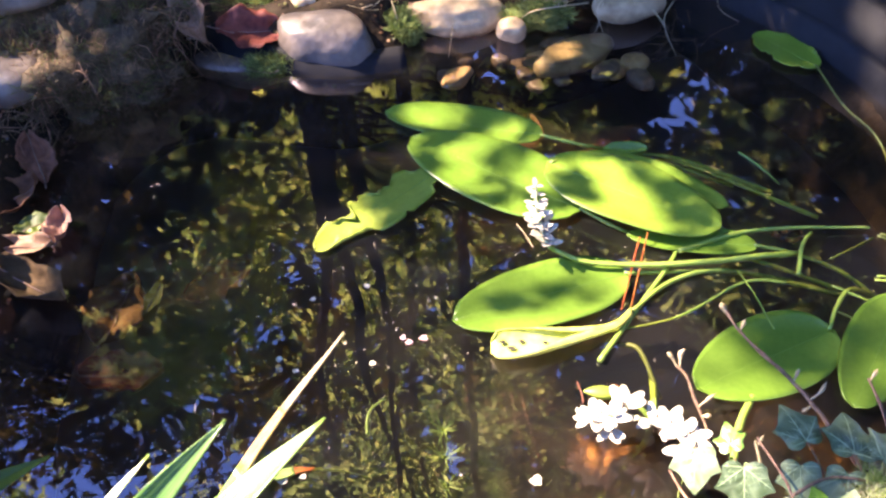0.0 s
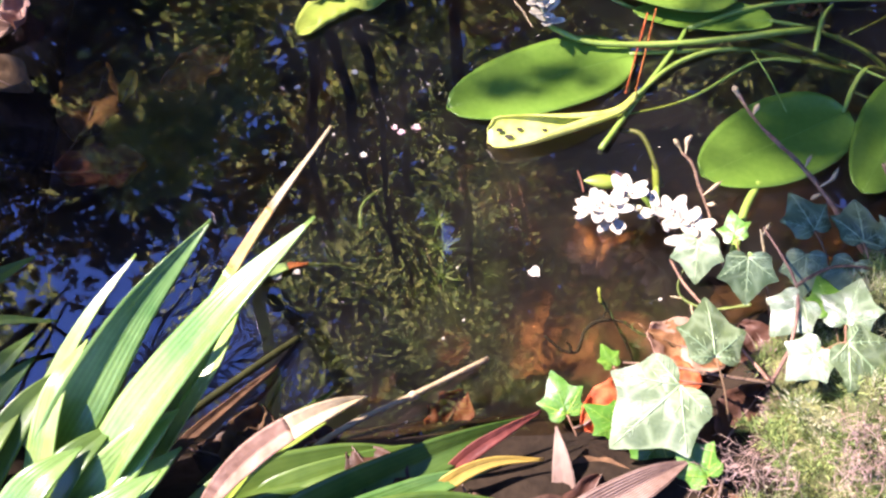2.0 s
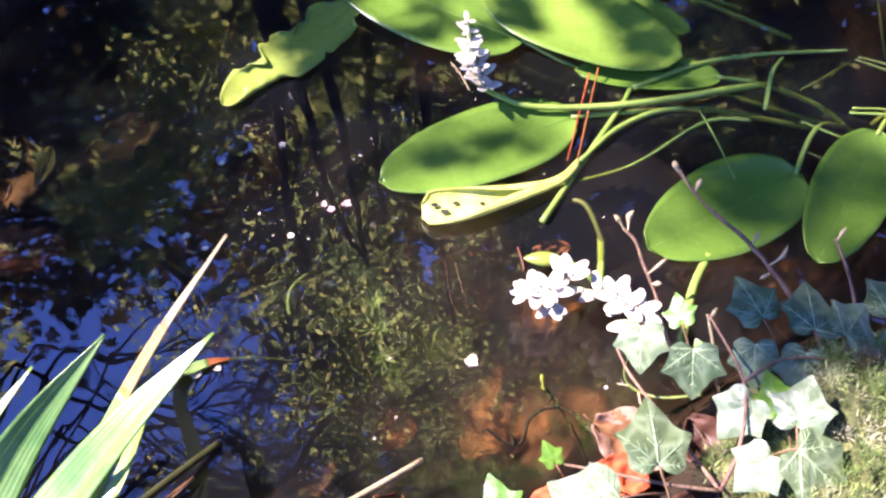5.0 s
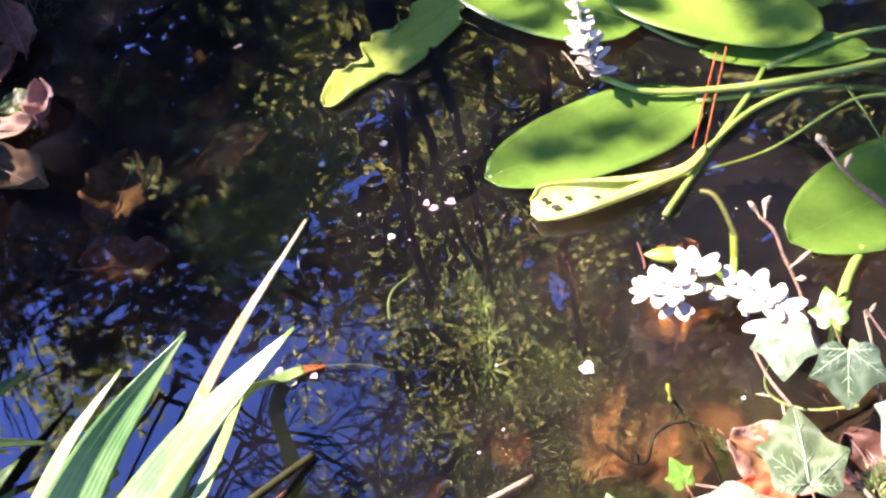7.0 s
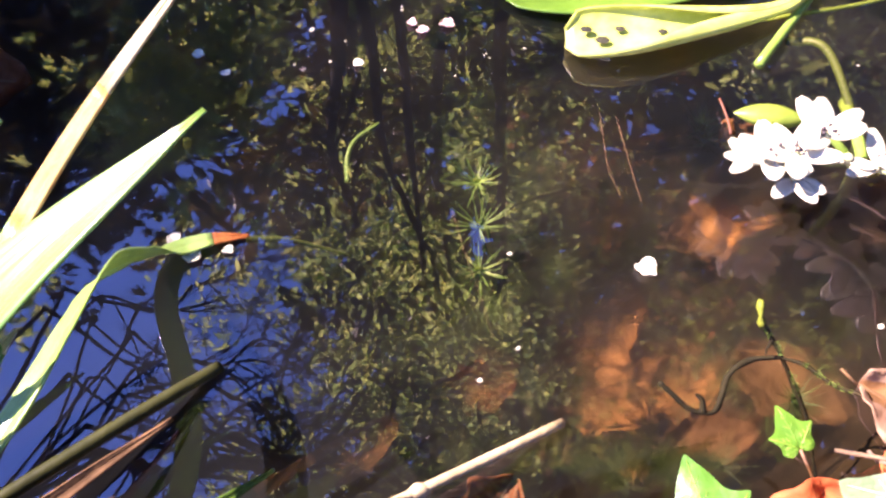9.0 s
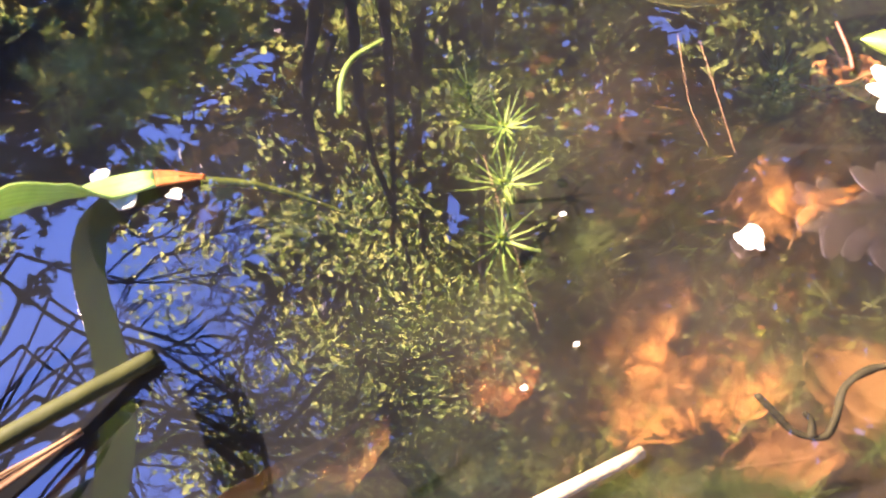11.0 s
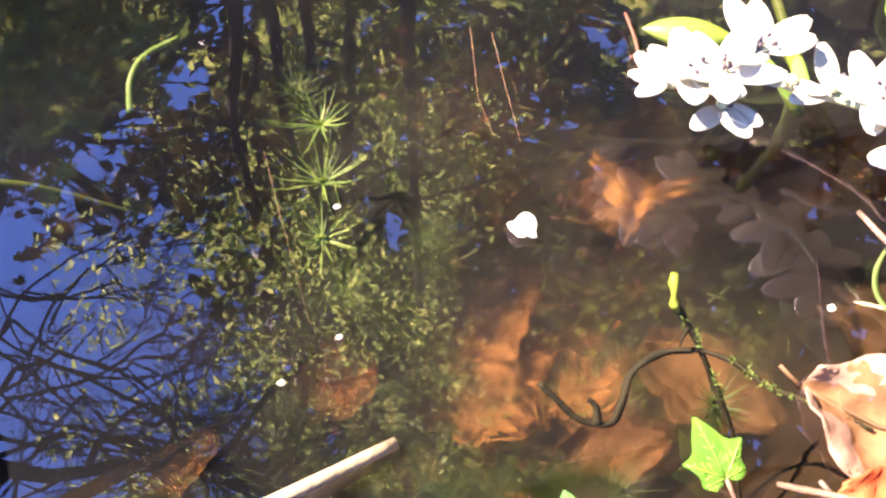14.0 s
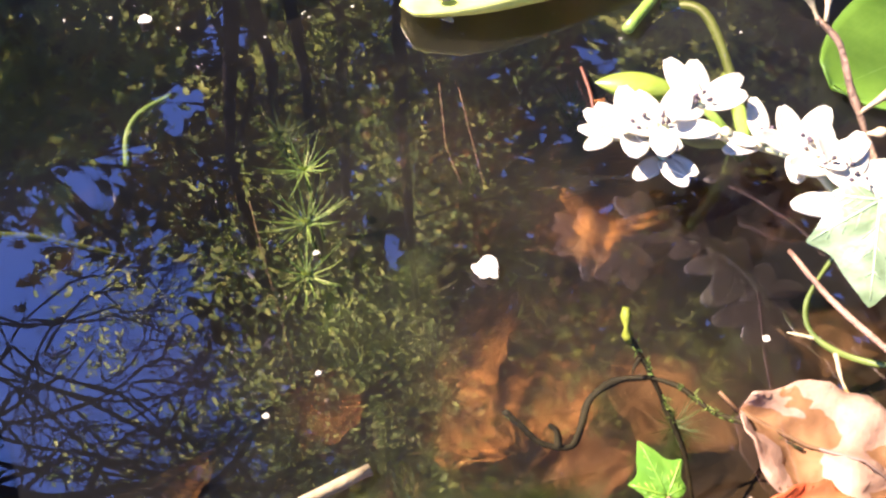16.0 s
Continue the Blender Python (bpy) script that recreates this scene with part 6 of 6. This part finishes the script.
# ---- fallen petals on the surface ----
def floating_petal(x, y, s, seed, label="small white petal floating on the water", mat="petal"):
    v, f, u = sheet(6, 22, lambda u, v: (s * u * (1 + 0.5 * noise.noise(Vector((math.cos(v * 6.283) * 1.6, math.sin(v * 6.283) * 1.6, seed)))) * math.cos(v * 2 * math.pi),
                                       s * u * 0.8 * (1 + 0.5 * noise.noise(Vector((math.cos(v * 6.283) * 1.6, math.sin(v * 6.283) * 1.6, seed)))) * math.sin(v * 2 * math.pi), 0.0012 + s * 0.35 * u * u * (0.6 + 0.4 * math.sin(v * 12))), 0.0004)
    ob = mesh_ob("floating_petal", v, f, M[mat])
    ob.location = (x, y, 0.0006)
    return tagged(ob, label, "petal", "petals on the water")


for k, (x, y, s) in enumerate(((0.188, 0.466, 0.0050), (0.033, 0.669, 0.0042), (-0.017, 0.652, 0.0040), (-0.037, 0.581, 0.0045), (-0.020, 0.569, 0.0036), (0.047, 0.578, 0.0036), (-0.024, 0.470, 0.0050), (-0.014, 0.462, 0.0055), (0.002, 0.466, 0.0034),
                               (0.078, 0.602, 0.0042), (0.091, 0.607, 0.0050), (0.072, 0.607, 0.0036), (0.172, 0.586, 0.0040), (0.282, 0.443, 0.0018), (0.128, 0.470, 0.0014), (0.118, 0.410, 0.0014), (0.02, 0.60, 0.0016), (0.10, 0.655, 0.0018), (0.133, 0.425, 0.0012))):
    s = s if k == 0 else s * 0.72
    if y > 0.60 and 0.07 < x < 0.095:
        floating_petal(x, y, s, k * 1.7, "small pinkish withered petal floating on the water", "petal_pink")
    else:
        floating_petal(x, y, s, k * 1.7)


specks = thing("surface_specks", "tiny pale specks of pollen and petal dust on the water", "specks", (0.1, 0.55, 0.0), kind="stuff")
random.seed(53)
dots = []
for _ in range(130):
    x, y = (random.gauss(0.09, 0.09), random.gauss(0.66, 0.06)) if random.random() < 0.7 else (rnd(-0.25, 0.5), rnd(0.58, 0.95))
    if shore_distance(x, y) < 0.03 or y < 0.57:
        continue
    dots.append(basis(Vector((x, y, 0.0008)) - specks.location, (rnd(-1, 1), rnd(-1, 1), 0), (0, 0, 1), (rnd(0.0005, 0.0013), rnd(0.0006, 0.0018), 0.0005)))
many("speck", FLAKE, FLAKE_F, dots, M["petal"], specks)


# ---- trees round the pond, mirrored in the water ----
def lobed_leaf(lobes=7):
    pts, n = [], lobes
    for i in range(n):
        a = math.radians(-125 + 250 * i / (n - 1))
        r = 1.0 - 0.42 * abs(i - (n - 1) / 2) / ((n - 1) / 2)
        pts.append((r * math.sin(a) * 0.95, r * math.cos(a), -0.12 * r * r))
        if i < n - 1:
            b = math.radians(-125 + 250 * (i + 0.5) / (n - 1))
            pts.append((0.30 * math.sin(b), 0.30 * math.cos(b), 0.02))
    pts.append((0.0, -0.12, 0))
    return [(0, 0.05, 0.02)] + pts, [(0, k + 1, k) for k in range(1, len(pts))] + [(0, 1, len(pts))]


PALM, PALM_F = lobed_leaf()
OVAL = [(0, 0, 0), (0.32, 0.35, 0.05), (0.24, 0.75, 0.02), (0, 1, -0.06), (-0.24, 0.75, 0.02), (-0.32, 0.35, 0.05)]
SLIM = [(x * 0.62, y, z) for x, y, z in OVAL]
OVAL_F = [(0, 1, 2, 3), (0, 3, 4, 5)]


def toward(az, el, dist, start=(0.1, 0.55, 0.0)):
    a, e = radians(az), radians(el)
    return Vector(start) + Vector((math.sin(a) * math.cos(e), math.cos(a) * math.cos(e), math.sin(e))) * dist


def branch(v, f, a, b, r0, r1, wig, seed, n=7, steps=12):
    a, b = Vector(a), Vector(b)
    ln = (b - a).length
    p1 = a.lerp(b, 0.35) + Vector((noise.noise(Vector((seed, 1, 0))), noise.noise(Vector((seed, 2, 0))), noise.noise(Vector((seed, 3, 0))))) * wig * ln
    p2 = a.lerp(b, 0.7) + Vector((noise.noise(Vector((seed, 4, 0))), noise.noise(Vector((seed, 5, 0))), noise.noise(Vector((seed, 6, 0))))) * wig * ln
    tube([a, p1, p2, b], (r0, r1), n, v, f, steps, 0.15)
    return spline([a, p1, p2, b], steps)


def ramify(v, f, a, d, length, r, depth, ends):
    """A limb that forks again and again; its twigs' ends are kept."""
    b = Vector(a) + Vector(d).normalized() * length
    line = branch(v, f, a, b, r, r * 0.55, 0.45, rnd(0, 99), 6 if depth > 1 else 4, 8 if depth > 1 else 5)
    if depth == 0:
        ends.append((b, Vector(d).normalized()))
        return
    for k in range(3):
        p = line[int((0.35 + 0.65 * (k + 1) / 4) * (len(line) - 1))]
        nd = (Vector(d).normalized() + Vector((rnd(-1, 1), rnd(-1, 1), rnd(-0.8, 0.8))) * 0.95).normalized()
        ramify(v, f, p, nd, length * rnd(0.55, 0.8), max(r * 0.58, 0.0016), depth - 1, ends)


GAPS = [(-20, 44, 3.2, 2.6), (-25, 48, 2.8, 2.3), (-32, 50, 3.6, 1.5), (-38.5, 51, 3.6, 1.8), (-3, 59.5, 2.8, 2.2), (19, 30, 5, 2.6), (14, 34, 4.5, 2.4), (17, 45, 3, 2), (14, 42, 1.6, 1.6), (-27, 31, 1.8, 1.6), (-55, 51, 9, 4.6), (-50, 62, 17, 6.5)]


def open_sky(az, el):
    """How far a direction lies in one of the crown's gaps."""
    return noise.noise(Vector((az * 3.1, el * 3.1, 8))) > -0.38 and any(((az - a) / w) ** 2 + ((el - e) / h) ** 2 < 1 + 0.5 * noise.noise(Vector((az * 0.4, el * 0.4, 3))) for a, e, w, h in GAPS)


def in_gap(p):
    """True for a leaf at p that would close one of the gaps through which the sky shows."""
    q = Vector(p) - Vector((0.1, 0.55, 0.0))
    return open_sky(math.degrees(math.atan2(q.x, q.y)), math.degrees(math.asin(max(-1.0, min(1.0, q.z / q.length)))))


def clump_leaves(centres, per, spread, size, normal_up=0.6, keep=None):
    out = []
    for c in centres:
        for _ in range(per):
            p = c + Vector((random.gauss(0, 1), random.gauss(0, 1), random.gauss(0, 0.55))) * spread
            if keep and not keep(p):
                continue
            d = Vector((rnd(-1, 1), rnd(-1, 1), rnd(-0.7, 0.2)))
            out.append(basis(p, d, Vector((rnd(-1, 1), rnd(-1, 1), normal_up + rnd(0, 0.8))), size * rnd(0.6, 1.25)))
    return out


def keep_sun(c, clear):
    """False where foliage at c would take the sun from the open near side of the pond."""
    s = Vector(c) - SUN * (c[2] / SUN.z)
    bank = -0.60 < s.x < -0.18 and 0.90 < s.y < 1.25
    return not bank and not (clear[0] < s.x < clear[1] and clear[2] < s.y < clear[3])


NEAR_SUN = (-0.25, 0.45, 0.10, 0.74)


def spares_pads(p):
    """True for foliage whose shade falls clear of the broad floating leaves."""
    s = Vector(p) - SUN * (p[2] / SUN.z)
    return lights_the_open(p) and not (0.0 < s.x < 0.56 and 0.50 < s.y < 0.97)


def lights_the_open(p):
    """True for foliage whose shade falls clear of the sunny flowers, blades and ivy."""
    s = Vector(p) - SUN * ((p[2] - 0.03) / SUN.z)
    for x0, x1, y0, y1 in ((-0.03, 0.375, 0.46, 0.565), (-0.03, 0.29, 0.585, 0.64), (-0.03, 0.19, 0.56, 0.59), (0.165, 0.375, 0.24, 0.46), (-0.40, -0.28, 0.66, 0.78), (0.02, 0.24, 1.05, 1.20), (-0.12, 0.22, 0.29, 0.45), (-0.16, 0.04, 0.20, 0.29), (0.02, 0.19, 0.235, 0.30), (0.13, 0.31, 0.61, 0.785), (0.26, 0.70, 0.08, 0.385), (-0.75, -0.255, 0.88, 1.24), (-0.15, 0.06, 1.00, 1.14)):
        if x0 < s.x < x1 and y0 < s.y < y1:
            return False
    return True


def lights_the_maple(p):
    """True for foliage whose shade falls clear of the maple's outermost spray."""
    s = Vector(p) - SUN * ((p[2] - 1.05) / SUN.z)
    return not (-0.98 < s.x < -0.34 and 1.15 < s.y < 1.68)


BANDS = ((0.234, 0.656, 0.020), (0.203, 0.652, 0.018), (0.172, 0.648, 0.014), (0.404, 0.600, 0.028), (0.430, 0.620, 0.024))
FLECKS = ((0.107, 0.927, 0.014), (0.071, 0.932, 0.010), (0.169, 0.896, 0.011), (0.068, 0.870, 0.012), (0.131, 0.858, 0.015), (0.123, 0.816, 0.011), (0.204, 0.831, 0.017), (0.292, 0.813, 0.013), (0.309, 0.787, 0.008), (0.006, 0.731, 0.034), (0.355, 0.822, 0.008))


def dapples(p, reach=0.016):
    """True for foliage that may cast shade: bands across two pads, flecks of sun on the others."""
    q = Vector(p) - SUN * (p[2] / SUN.z)
    if any(math.hypot(q.x - x, q.y - y) < w for x, y, w in BANDS):
        return True
    return lights_the_open(p) and not any(math.hypot(q.x - x, q.y - y) < w + reach for x, y, w in FLECKS)


# Japanese maple behind the far bank
random.seed(101)
maple = thing("maple_tree", "slender Japanese maple with yellow-green palmate leaves", "tree", (-0.27, 1.80, 0.05))
o = Vector(maple.location)
for pts, r in (([(-0.265, 1.80, 0.0), (-0.27, 1.80, 0.6), (-0.272, 1.80, 1.02)], (0.042, 0.032)), ([(-0.272, 1.80, 0.98), (-0.33, 1.83, 1.35), (-0.42, 1.86, 1.9), (-0.40, 1.90, 2.8), (-0.48, 1.92, 3.6)], (0.020, 0.007)), ([(-0.270, 1.80, 0.98), (-0.235, 1.79, 1.3), (-0.245, 1.82, 1.8), (-0.14, 1.86, 2.7), (-0.18, 1.90, 3.5)], (0.017, 0.006)), ([(-0.190, 1.80, 0.0), (-0.185, 1.80, 0.8), (-0.155, 1.80, 1.4), (-0.19, 1.82, 2.6)], (0.024, 0.007)),
               ([(0.10, 1.82, 0.0), (0.09, 1.80, 1.2), (0.11, 1.80, 2.0), (0.16, 1.84, 3.4)], (0.020, 0.010)), ([(-0.08, 2.20, 0.0), (-0.10, 2.20, 1.4), (-0.14, 2.18, 2.4), (-0.12, 2.2, 3.6)], (0.024, 0.012))):
    rod("trunk", [Vector(q) - o for q in pts], r, M["bark"], maple, 10, 30, 0.2)
lv_, lf_ = [], []
centres = []
for k in range(400):
    az, el = (rnd(-50, 18), rnd(31, 60)) if k < 130 else (rnd(-32, -6), rnd(29, 47)) if k < 260 else (rnd(-10, 34), rnd(27, 42))
    if (az > -8 and el > 48) or (az < -29 and (el > 51 or random.random() < 0.6)) or (el > 46 and random.random() < 0.75):
        continue
    c = toward(az, el, rnd(1.9, 2.3))
    if keep_sun(c, NEAR_SUN):
        centres.append(c)
for c in centres[::9]:
    s = Vector((-0.28, 1.80, max(0.6, c.z - 0.5))) - o
    branch(lv_, lf_, s, c - o, 0.006, 0.0015, 0.3, c.x * 31)
for k in range(46):
    centres.append(toward(rnd(-47, -29), rnd(39, 47), rnd(1.35, 1.7)))
mesh_ob("branches", lv_, lf_, M["bark"], maple)
many("crown", PALM, PALM_F, [m for m in clump_leaves([c - o for c in centres], 8, 0.085, 0.044, 0.7, lambda p: lights_the_open(p + o) and not in_gap(p + o))], M["maple"], maple)

# second green maple farther left, its leaf colour darkened to look dim and shaded
random.seed(103)
red = thing("dark_maple", "small green maple, its leaves coloured dark as if in shade", "tree", (-1.35, 1.75, 0.05))
o = Vector(red.location)
rv_, rf_ = [], []
rod("trunk", [(0, 0, 0), (0.05, 0.03, 0.7), (0.2, 0.1, 1.5), (0.5, 0.05, 2.2)], (0.035, 0.015), M["bark"], red, 9, 20, 0.2)
centres = [c for c in (toward(rnd(-46, -10), rnd(40, 56), rnd(2.3, 3.0)) if k < 80 else toward(rnd(-64, -38), rnd(34, 45.5), rnd(2.6, 3.2)) for k in range(240)) if keep_sun(c, NEAR_SUN)]
centres += [c for c in (toward(rnd(-68, -45), rnd(33, 45), rnd(3.4, 4.3)) for _ in range(150)) if keep_sun(c, NEAR_SUN)]
for c in centres[::6]:
    branch(rv_, rf_, (0.3, 0.07, 1.8), c - o, 0.008, 0.002, 0.3, c.x * 17)
mesh_ob("branches", rv_, rf_, M["bark"], red)
many("crown", PALM, PALM_F, clump_leaves([c - o for c in centres], 15, 0.12, 0.050, 0.6, lambda p: spares_pads(p + o) and lights_the_maple(p + o) and not in_gap(p + o)), M["maple_dim"], red)
# unseen boughs added sunward of the pads to cast bands and flecks
over_pads = [Vector((rnd(-0.02, 0.44), rnd(0.71, 0.99), 0)) + SUN * rnd(1.5, 2.0) for _ in range(130)]
lb_v, lb_f = [], []
for c in over_pads[::12]:
    branch(lb_v, lb_f, (0.2, 0.1, 1.5), c - o, 0.006, 0.0012, 0.25, c.y * 23)
mesh_ob("low_branches", lb_v, lb_f, M["bark"], red)
low = clump_leaves([c - o for c in over_pads], 9, 0.03, 0.028, 0.9, lambda p: dapples(p + o))
for x, y, w in BANDS:
    low += clump_leaves([Vector((x, y, 0)) + SUN * 1.7 - o], 9, w * 0.5, 0.022, 0.9, lambda p: dapples(p + o))
many("low_leaves", PALM, PALM_F, low, M["maple_dim"], red)

# small-leaved tree whose crown hangs high over the pond
random.seed(107)
tall = thing("shade_tree", "tall small-leaved tree with an olive green crown", "tree", (1.70, 2.90, 0.1))
o = Vector(tall.location)
rod("trunk", [(0, 0, -0.05), (0.02, -0.05, 1.6), (-0.15, -0.2, 3.2), (-0.3, -0.5, 5.0)], (0.09, 0.04), M["bark"], tall, 12, 30, 0.2)
tv_, tf_ = [], []
centres = []
for k in range(330):
    az, el = rnd(-30, 40), rnd(40, 86)
    if az < -33 + (el - 40) * 0.15 or (az > 10 and el > 47):
        continue
    centres.append(toward(az, el, rnd(2.6, 4.2)))
centres += [toward(rnd(-58, -28), rnd(69, 80), rnd(3.0, 4.2)) for _ in range(40)]
centres = [c for c in centres if keep_sun(c, NEAR_SUN)]
for c in centres[::13]:
    branch(tv_, tf_, Vector((-0.12, -0.15, max(1.4, min(4.5, c.z - 0.6)))), c - o, 0.012, 0.002, 0.3, c.x * 13 + c.z)
mesh_ob("branches", tv_, tf_, M["bark"], tall)
many("crown", SLIM, OVAL_F, clump_leaves([c - o for c in centres], 150, 0.085, 0.046, 0.4, lambda p: noise.noise(p * 3.1) + 0.6 * noise.noise(p * 8.3) > 0.0 and not in_gap(p + o)), M["small_leaf"], tall)

# nearly bare tree to the left, its twigs against the sky
random.seed(109)
bare = thing("bare_tree", "autumn tree with dark forking twigs and few leaves", "tree", (-3.6, 0.2, 0.05))
o = Vector(bare.location)
bv_, bf_, ends = [], [], []
tube([(0, 0, -0.05), (0.05, 0.0, 1.3), (0.1, -0.1, 2.6), (0.2, -0.1, 5.6)], (0.08, 0.04), 10, bv_, bf_, 20, 0.15)
for k, (az, el, turn, reach, thick) in enumerate(((-69, 60, 0.10, 1.5, 0.030), (-68, 66, -0.1, 1.5, 0.010), (-66, 62, 0.1, 1.6, 0.011), (-64, 71, 0.4, 1.3, 0.012), (-62, 56, 0.0, 1.2, 0.008), (-58, 64, -0.2, 1.1, 0.009), (-60, 75, 0.3, 1.4, 0.012), (-55, 52, 0.2, 1.1, 0.008), (-57, 59, 0.0, 1.2, 0.009), (-66, 63, -0.2, 1.4, 0.010), (-53, 57, -0.1, 0.9, 0.007), (-58, 52, -0.3, 1.2, 0.009), (-66, 59, 0.25, 1.3, 0.010), (-60, 60, 0.5, 1.2, 0.008), (-58, 54, 0.45, 1.1, 0.008), (-64, 66, 0.1, 1.3, 0.009), (-52, 60, 0.2, 1.0, 0.007), (-56, 55, 0.0, 1.0, 0.006), (-50, 56, 0.3, 0.9, 0.006), (-61, 57, -0.1, 1.1, 0.007), (-54, 63, -0.2, 1.0, 0.006))):
    s = toward(az, el, 3.3) - o
    trunk_at = Vector((0.12 + 0.004 * k, -0.1, 3.6 + 0.11 * k))
    branch(bv_, bf_, trunk_at, s, thick * 1.3, thick, 0.15, k * 5.3, 8, 16)
    d = Vector((1.0, -0.25 + turn, 0.25 - turn))
    ramify(bv_, bf_, s, d, reach * 0.60, thick, 5 if k % 5 == 0 else 4, ends)
mesh_ob("branches", bv_, bf_, M["bark"], bare)
leaf_spots = [e[0] for e in random.sample(ends, min(120, len(ends))) if keep_sun(e[0] + o, NEAR_SUN)]
for az, el in ((-44, 57), (-42, 59), (-40, 56), (-43, 55.5), (-50, 60), (-47, 61), (-38, 61), (-36, 64), (-34, 60), (-45, 67), (-41, 68), (-51, 68), (-56, 66), (-37, 58), (-33, 64)):
    leaf_spots += [toward(az + rnd(-2, 2), el + rnd(-1, 1), rnd(3.3, 3.9)) - o for _ in range(4)]
many("leaves", SLIM, OVAL_F, clump_leaves(leaf_spots, 8, 0.06, 0.036), M["small_leaf"], bare)

# dense dark tree standing behind, on the shaded side
random.seed(111)
dark = thing("dark_tree", "broad dark tree with dense heavy foliage", "tree", (2.6, 3.6, 0.1))
o = Vector(dark.location)
rod("trunk", [(0, 0, -0.1), (-0.1, -0.1, 2.0), (-0.5, -0.5, 4.0), (-1.2, -1.0, 6.0)], (0.16, 0.05), M["bark"], dark, 12, 24, 0.2)
dv0, df0 = [], []
centres = []
for k in range(860):
    az, el = rnd(-54, 66), rnd(32, 88)
    if (az < -20 and el > 54) or (az < -8 and el > 68) or (az < -44 and el > 41) or (az < -38 and el > 46):
        continue
    c = toward(az, el, rnd(5.0, 6.4))
    if keep_sun(c, (-0.6, 0.9, 0.0, 1.5)):
        centres.append(c)
for c in centres[::9]:
    branch(dv0, df0, Vector((-0.4, -0.4, max(2.0, min(5.5, c.z - 1.0)))), c - o, 0.02, 0.004, 0.3, c.x * 7 + c.z)
mesh_ob("branches", dv0, df0, M["bark"], dark)
many("crown", OVAL, OVAL_F, clump_leaves([c - o for c in centres], 34, 0.26, 0.16, keep=lambda p: not in_gap(p + o)), M["evergreen"], dark)

# evergreens that close the garden all round
random.seed(113)


def evergreen(x, y, height, radius, seed):
    random.seed(seed)
    ob = thing("evergreen_tree", "dark dense evergreen at the garden's edge", "tree", (x, y, 0.05), "evergreens round the garden")
    rod("trunk", [(0, 0, -0.1), (0.03, 0, height * 0.5), (0, 0.02, height * 0.95)], (radius * 0.09, 0.02), M["bark"], ob, 9, 12, 0.1)
    cs = []
    for _ in range(150):
        z = rnd(0.06, 1.0) ** 0.9
        r = radius * (1.02 - z) ** 0.6 * rnd(0.55, 1.05)
        a = rnd(0, 2 * math.pi)
        cs.append(Vector((math.cos(a) * r, math.sin(a) * r, z * height)))
    many("crown", OVAL, OVAL_F, clump_leaves(cs, 34, radius * 0.16, 0.15), M["evergreen"], ob)
    return ob


for k, (x, y, h, r) in enumerate(((-3.7, 4.4, 4.4, 1.3), (-2.0, 5.2, 4.6, 1.3), (-0.6, 5.0, 3.9, 1.2), (0.9, 5.2, 3.2, 1.2), (2.4, 4.8, 3.2, 1.3), (3.6, 3.2, 4.6, 1.3), (4.2, 1.4, 4.4, 1.3), (4.0, -0.6, 4.0, 1.3), (-5.2, 2.6, 2.6, 1.2), (3.0, -2.6, 3.6, 1.3), (1.0, -3.6, 3.4, 1.3), (-1.2, -3.8, 3.2, 1.3))):
    evergreen(x, y, h, r, 200 + k)

# unseen leafy tree added to the left to dapple the pond with shade
random.seed(127)
dapple = thing("unseen_dapple_tree", "unseen leafy tree added to dapple the pond with shade", "tree", (-3.6, 3.4, 0.05))
o = Vector(dapple.location)
dv_, df_ = [], []
tube([(0, 0, -0.05), (0.05, 0, 1.2), (0.1, -0.1, 2.4), (0.3, -0.5, 3.3)], (0.05, 0.02), 9, dv_, df_, 18, 0.15)
centres = [Vector((rnd(0.36, 0.80), rnd(0.92, 1.34), 0)) + SUN * rnd(4.0, 4.8) for _ in range(26)]
# clumps added sunward of the near blades to half-shade them
centres += [Vector((rnd(-0.36, 0.20), rnd(0.10, 0.36), 0)) + SUN * rnd(3.8, 4.6) for _ in range(26)]
for k in range(250):
    sx, sy = (rnd(0.0, 0.80), rnd(0.68, 1.25)) if k < 62 else (rnd(0.46, 0.90), rnd(0.70, 1.10)) if k < 78 else ((rnd(0.42, 0.72), rnd(0.38, 0.52)) if k < 112 else (rnd(-0.50, 0.02), rnd(0.41, 0.98)))
    c = Vector((sx, sy, 0)) + SUN * rnd(4.0, 4.8)
    centres.append(c)
for c in centres[::7]:
    branch(dv_, df_, (0.1, -0.1, 2.4), c - o, 0.007, 0.0015, 0.25, c.y * 41)
mesh_ob("branches", dv_, df_, M["bark"], dapple)
shade = clump_leaves([c - o for c in centres], 9, 0.09, 0.050, 0.6, lambda p: dapples(p + o, 0.040))
many("leaves", PALM, PALM_F, shade, M["maple"], dapple)
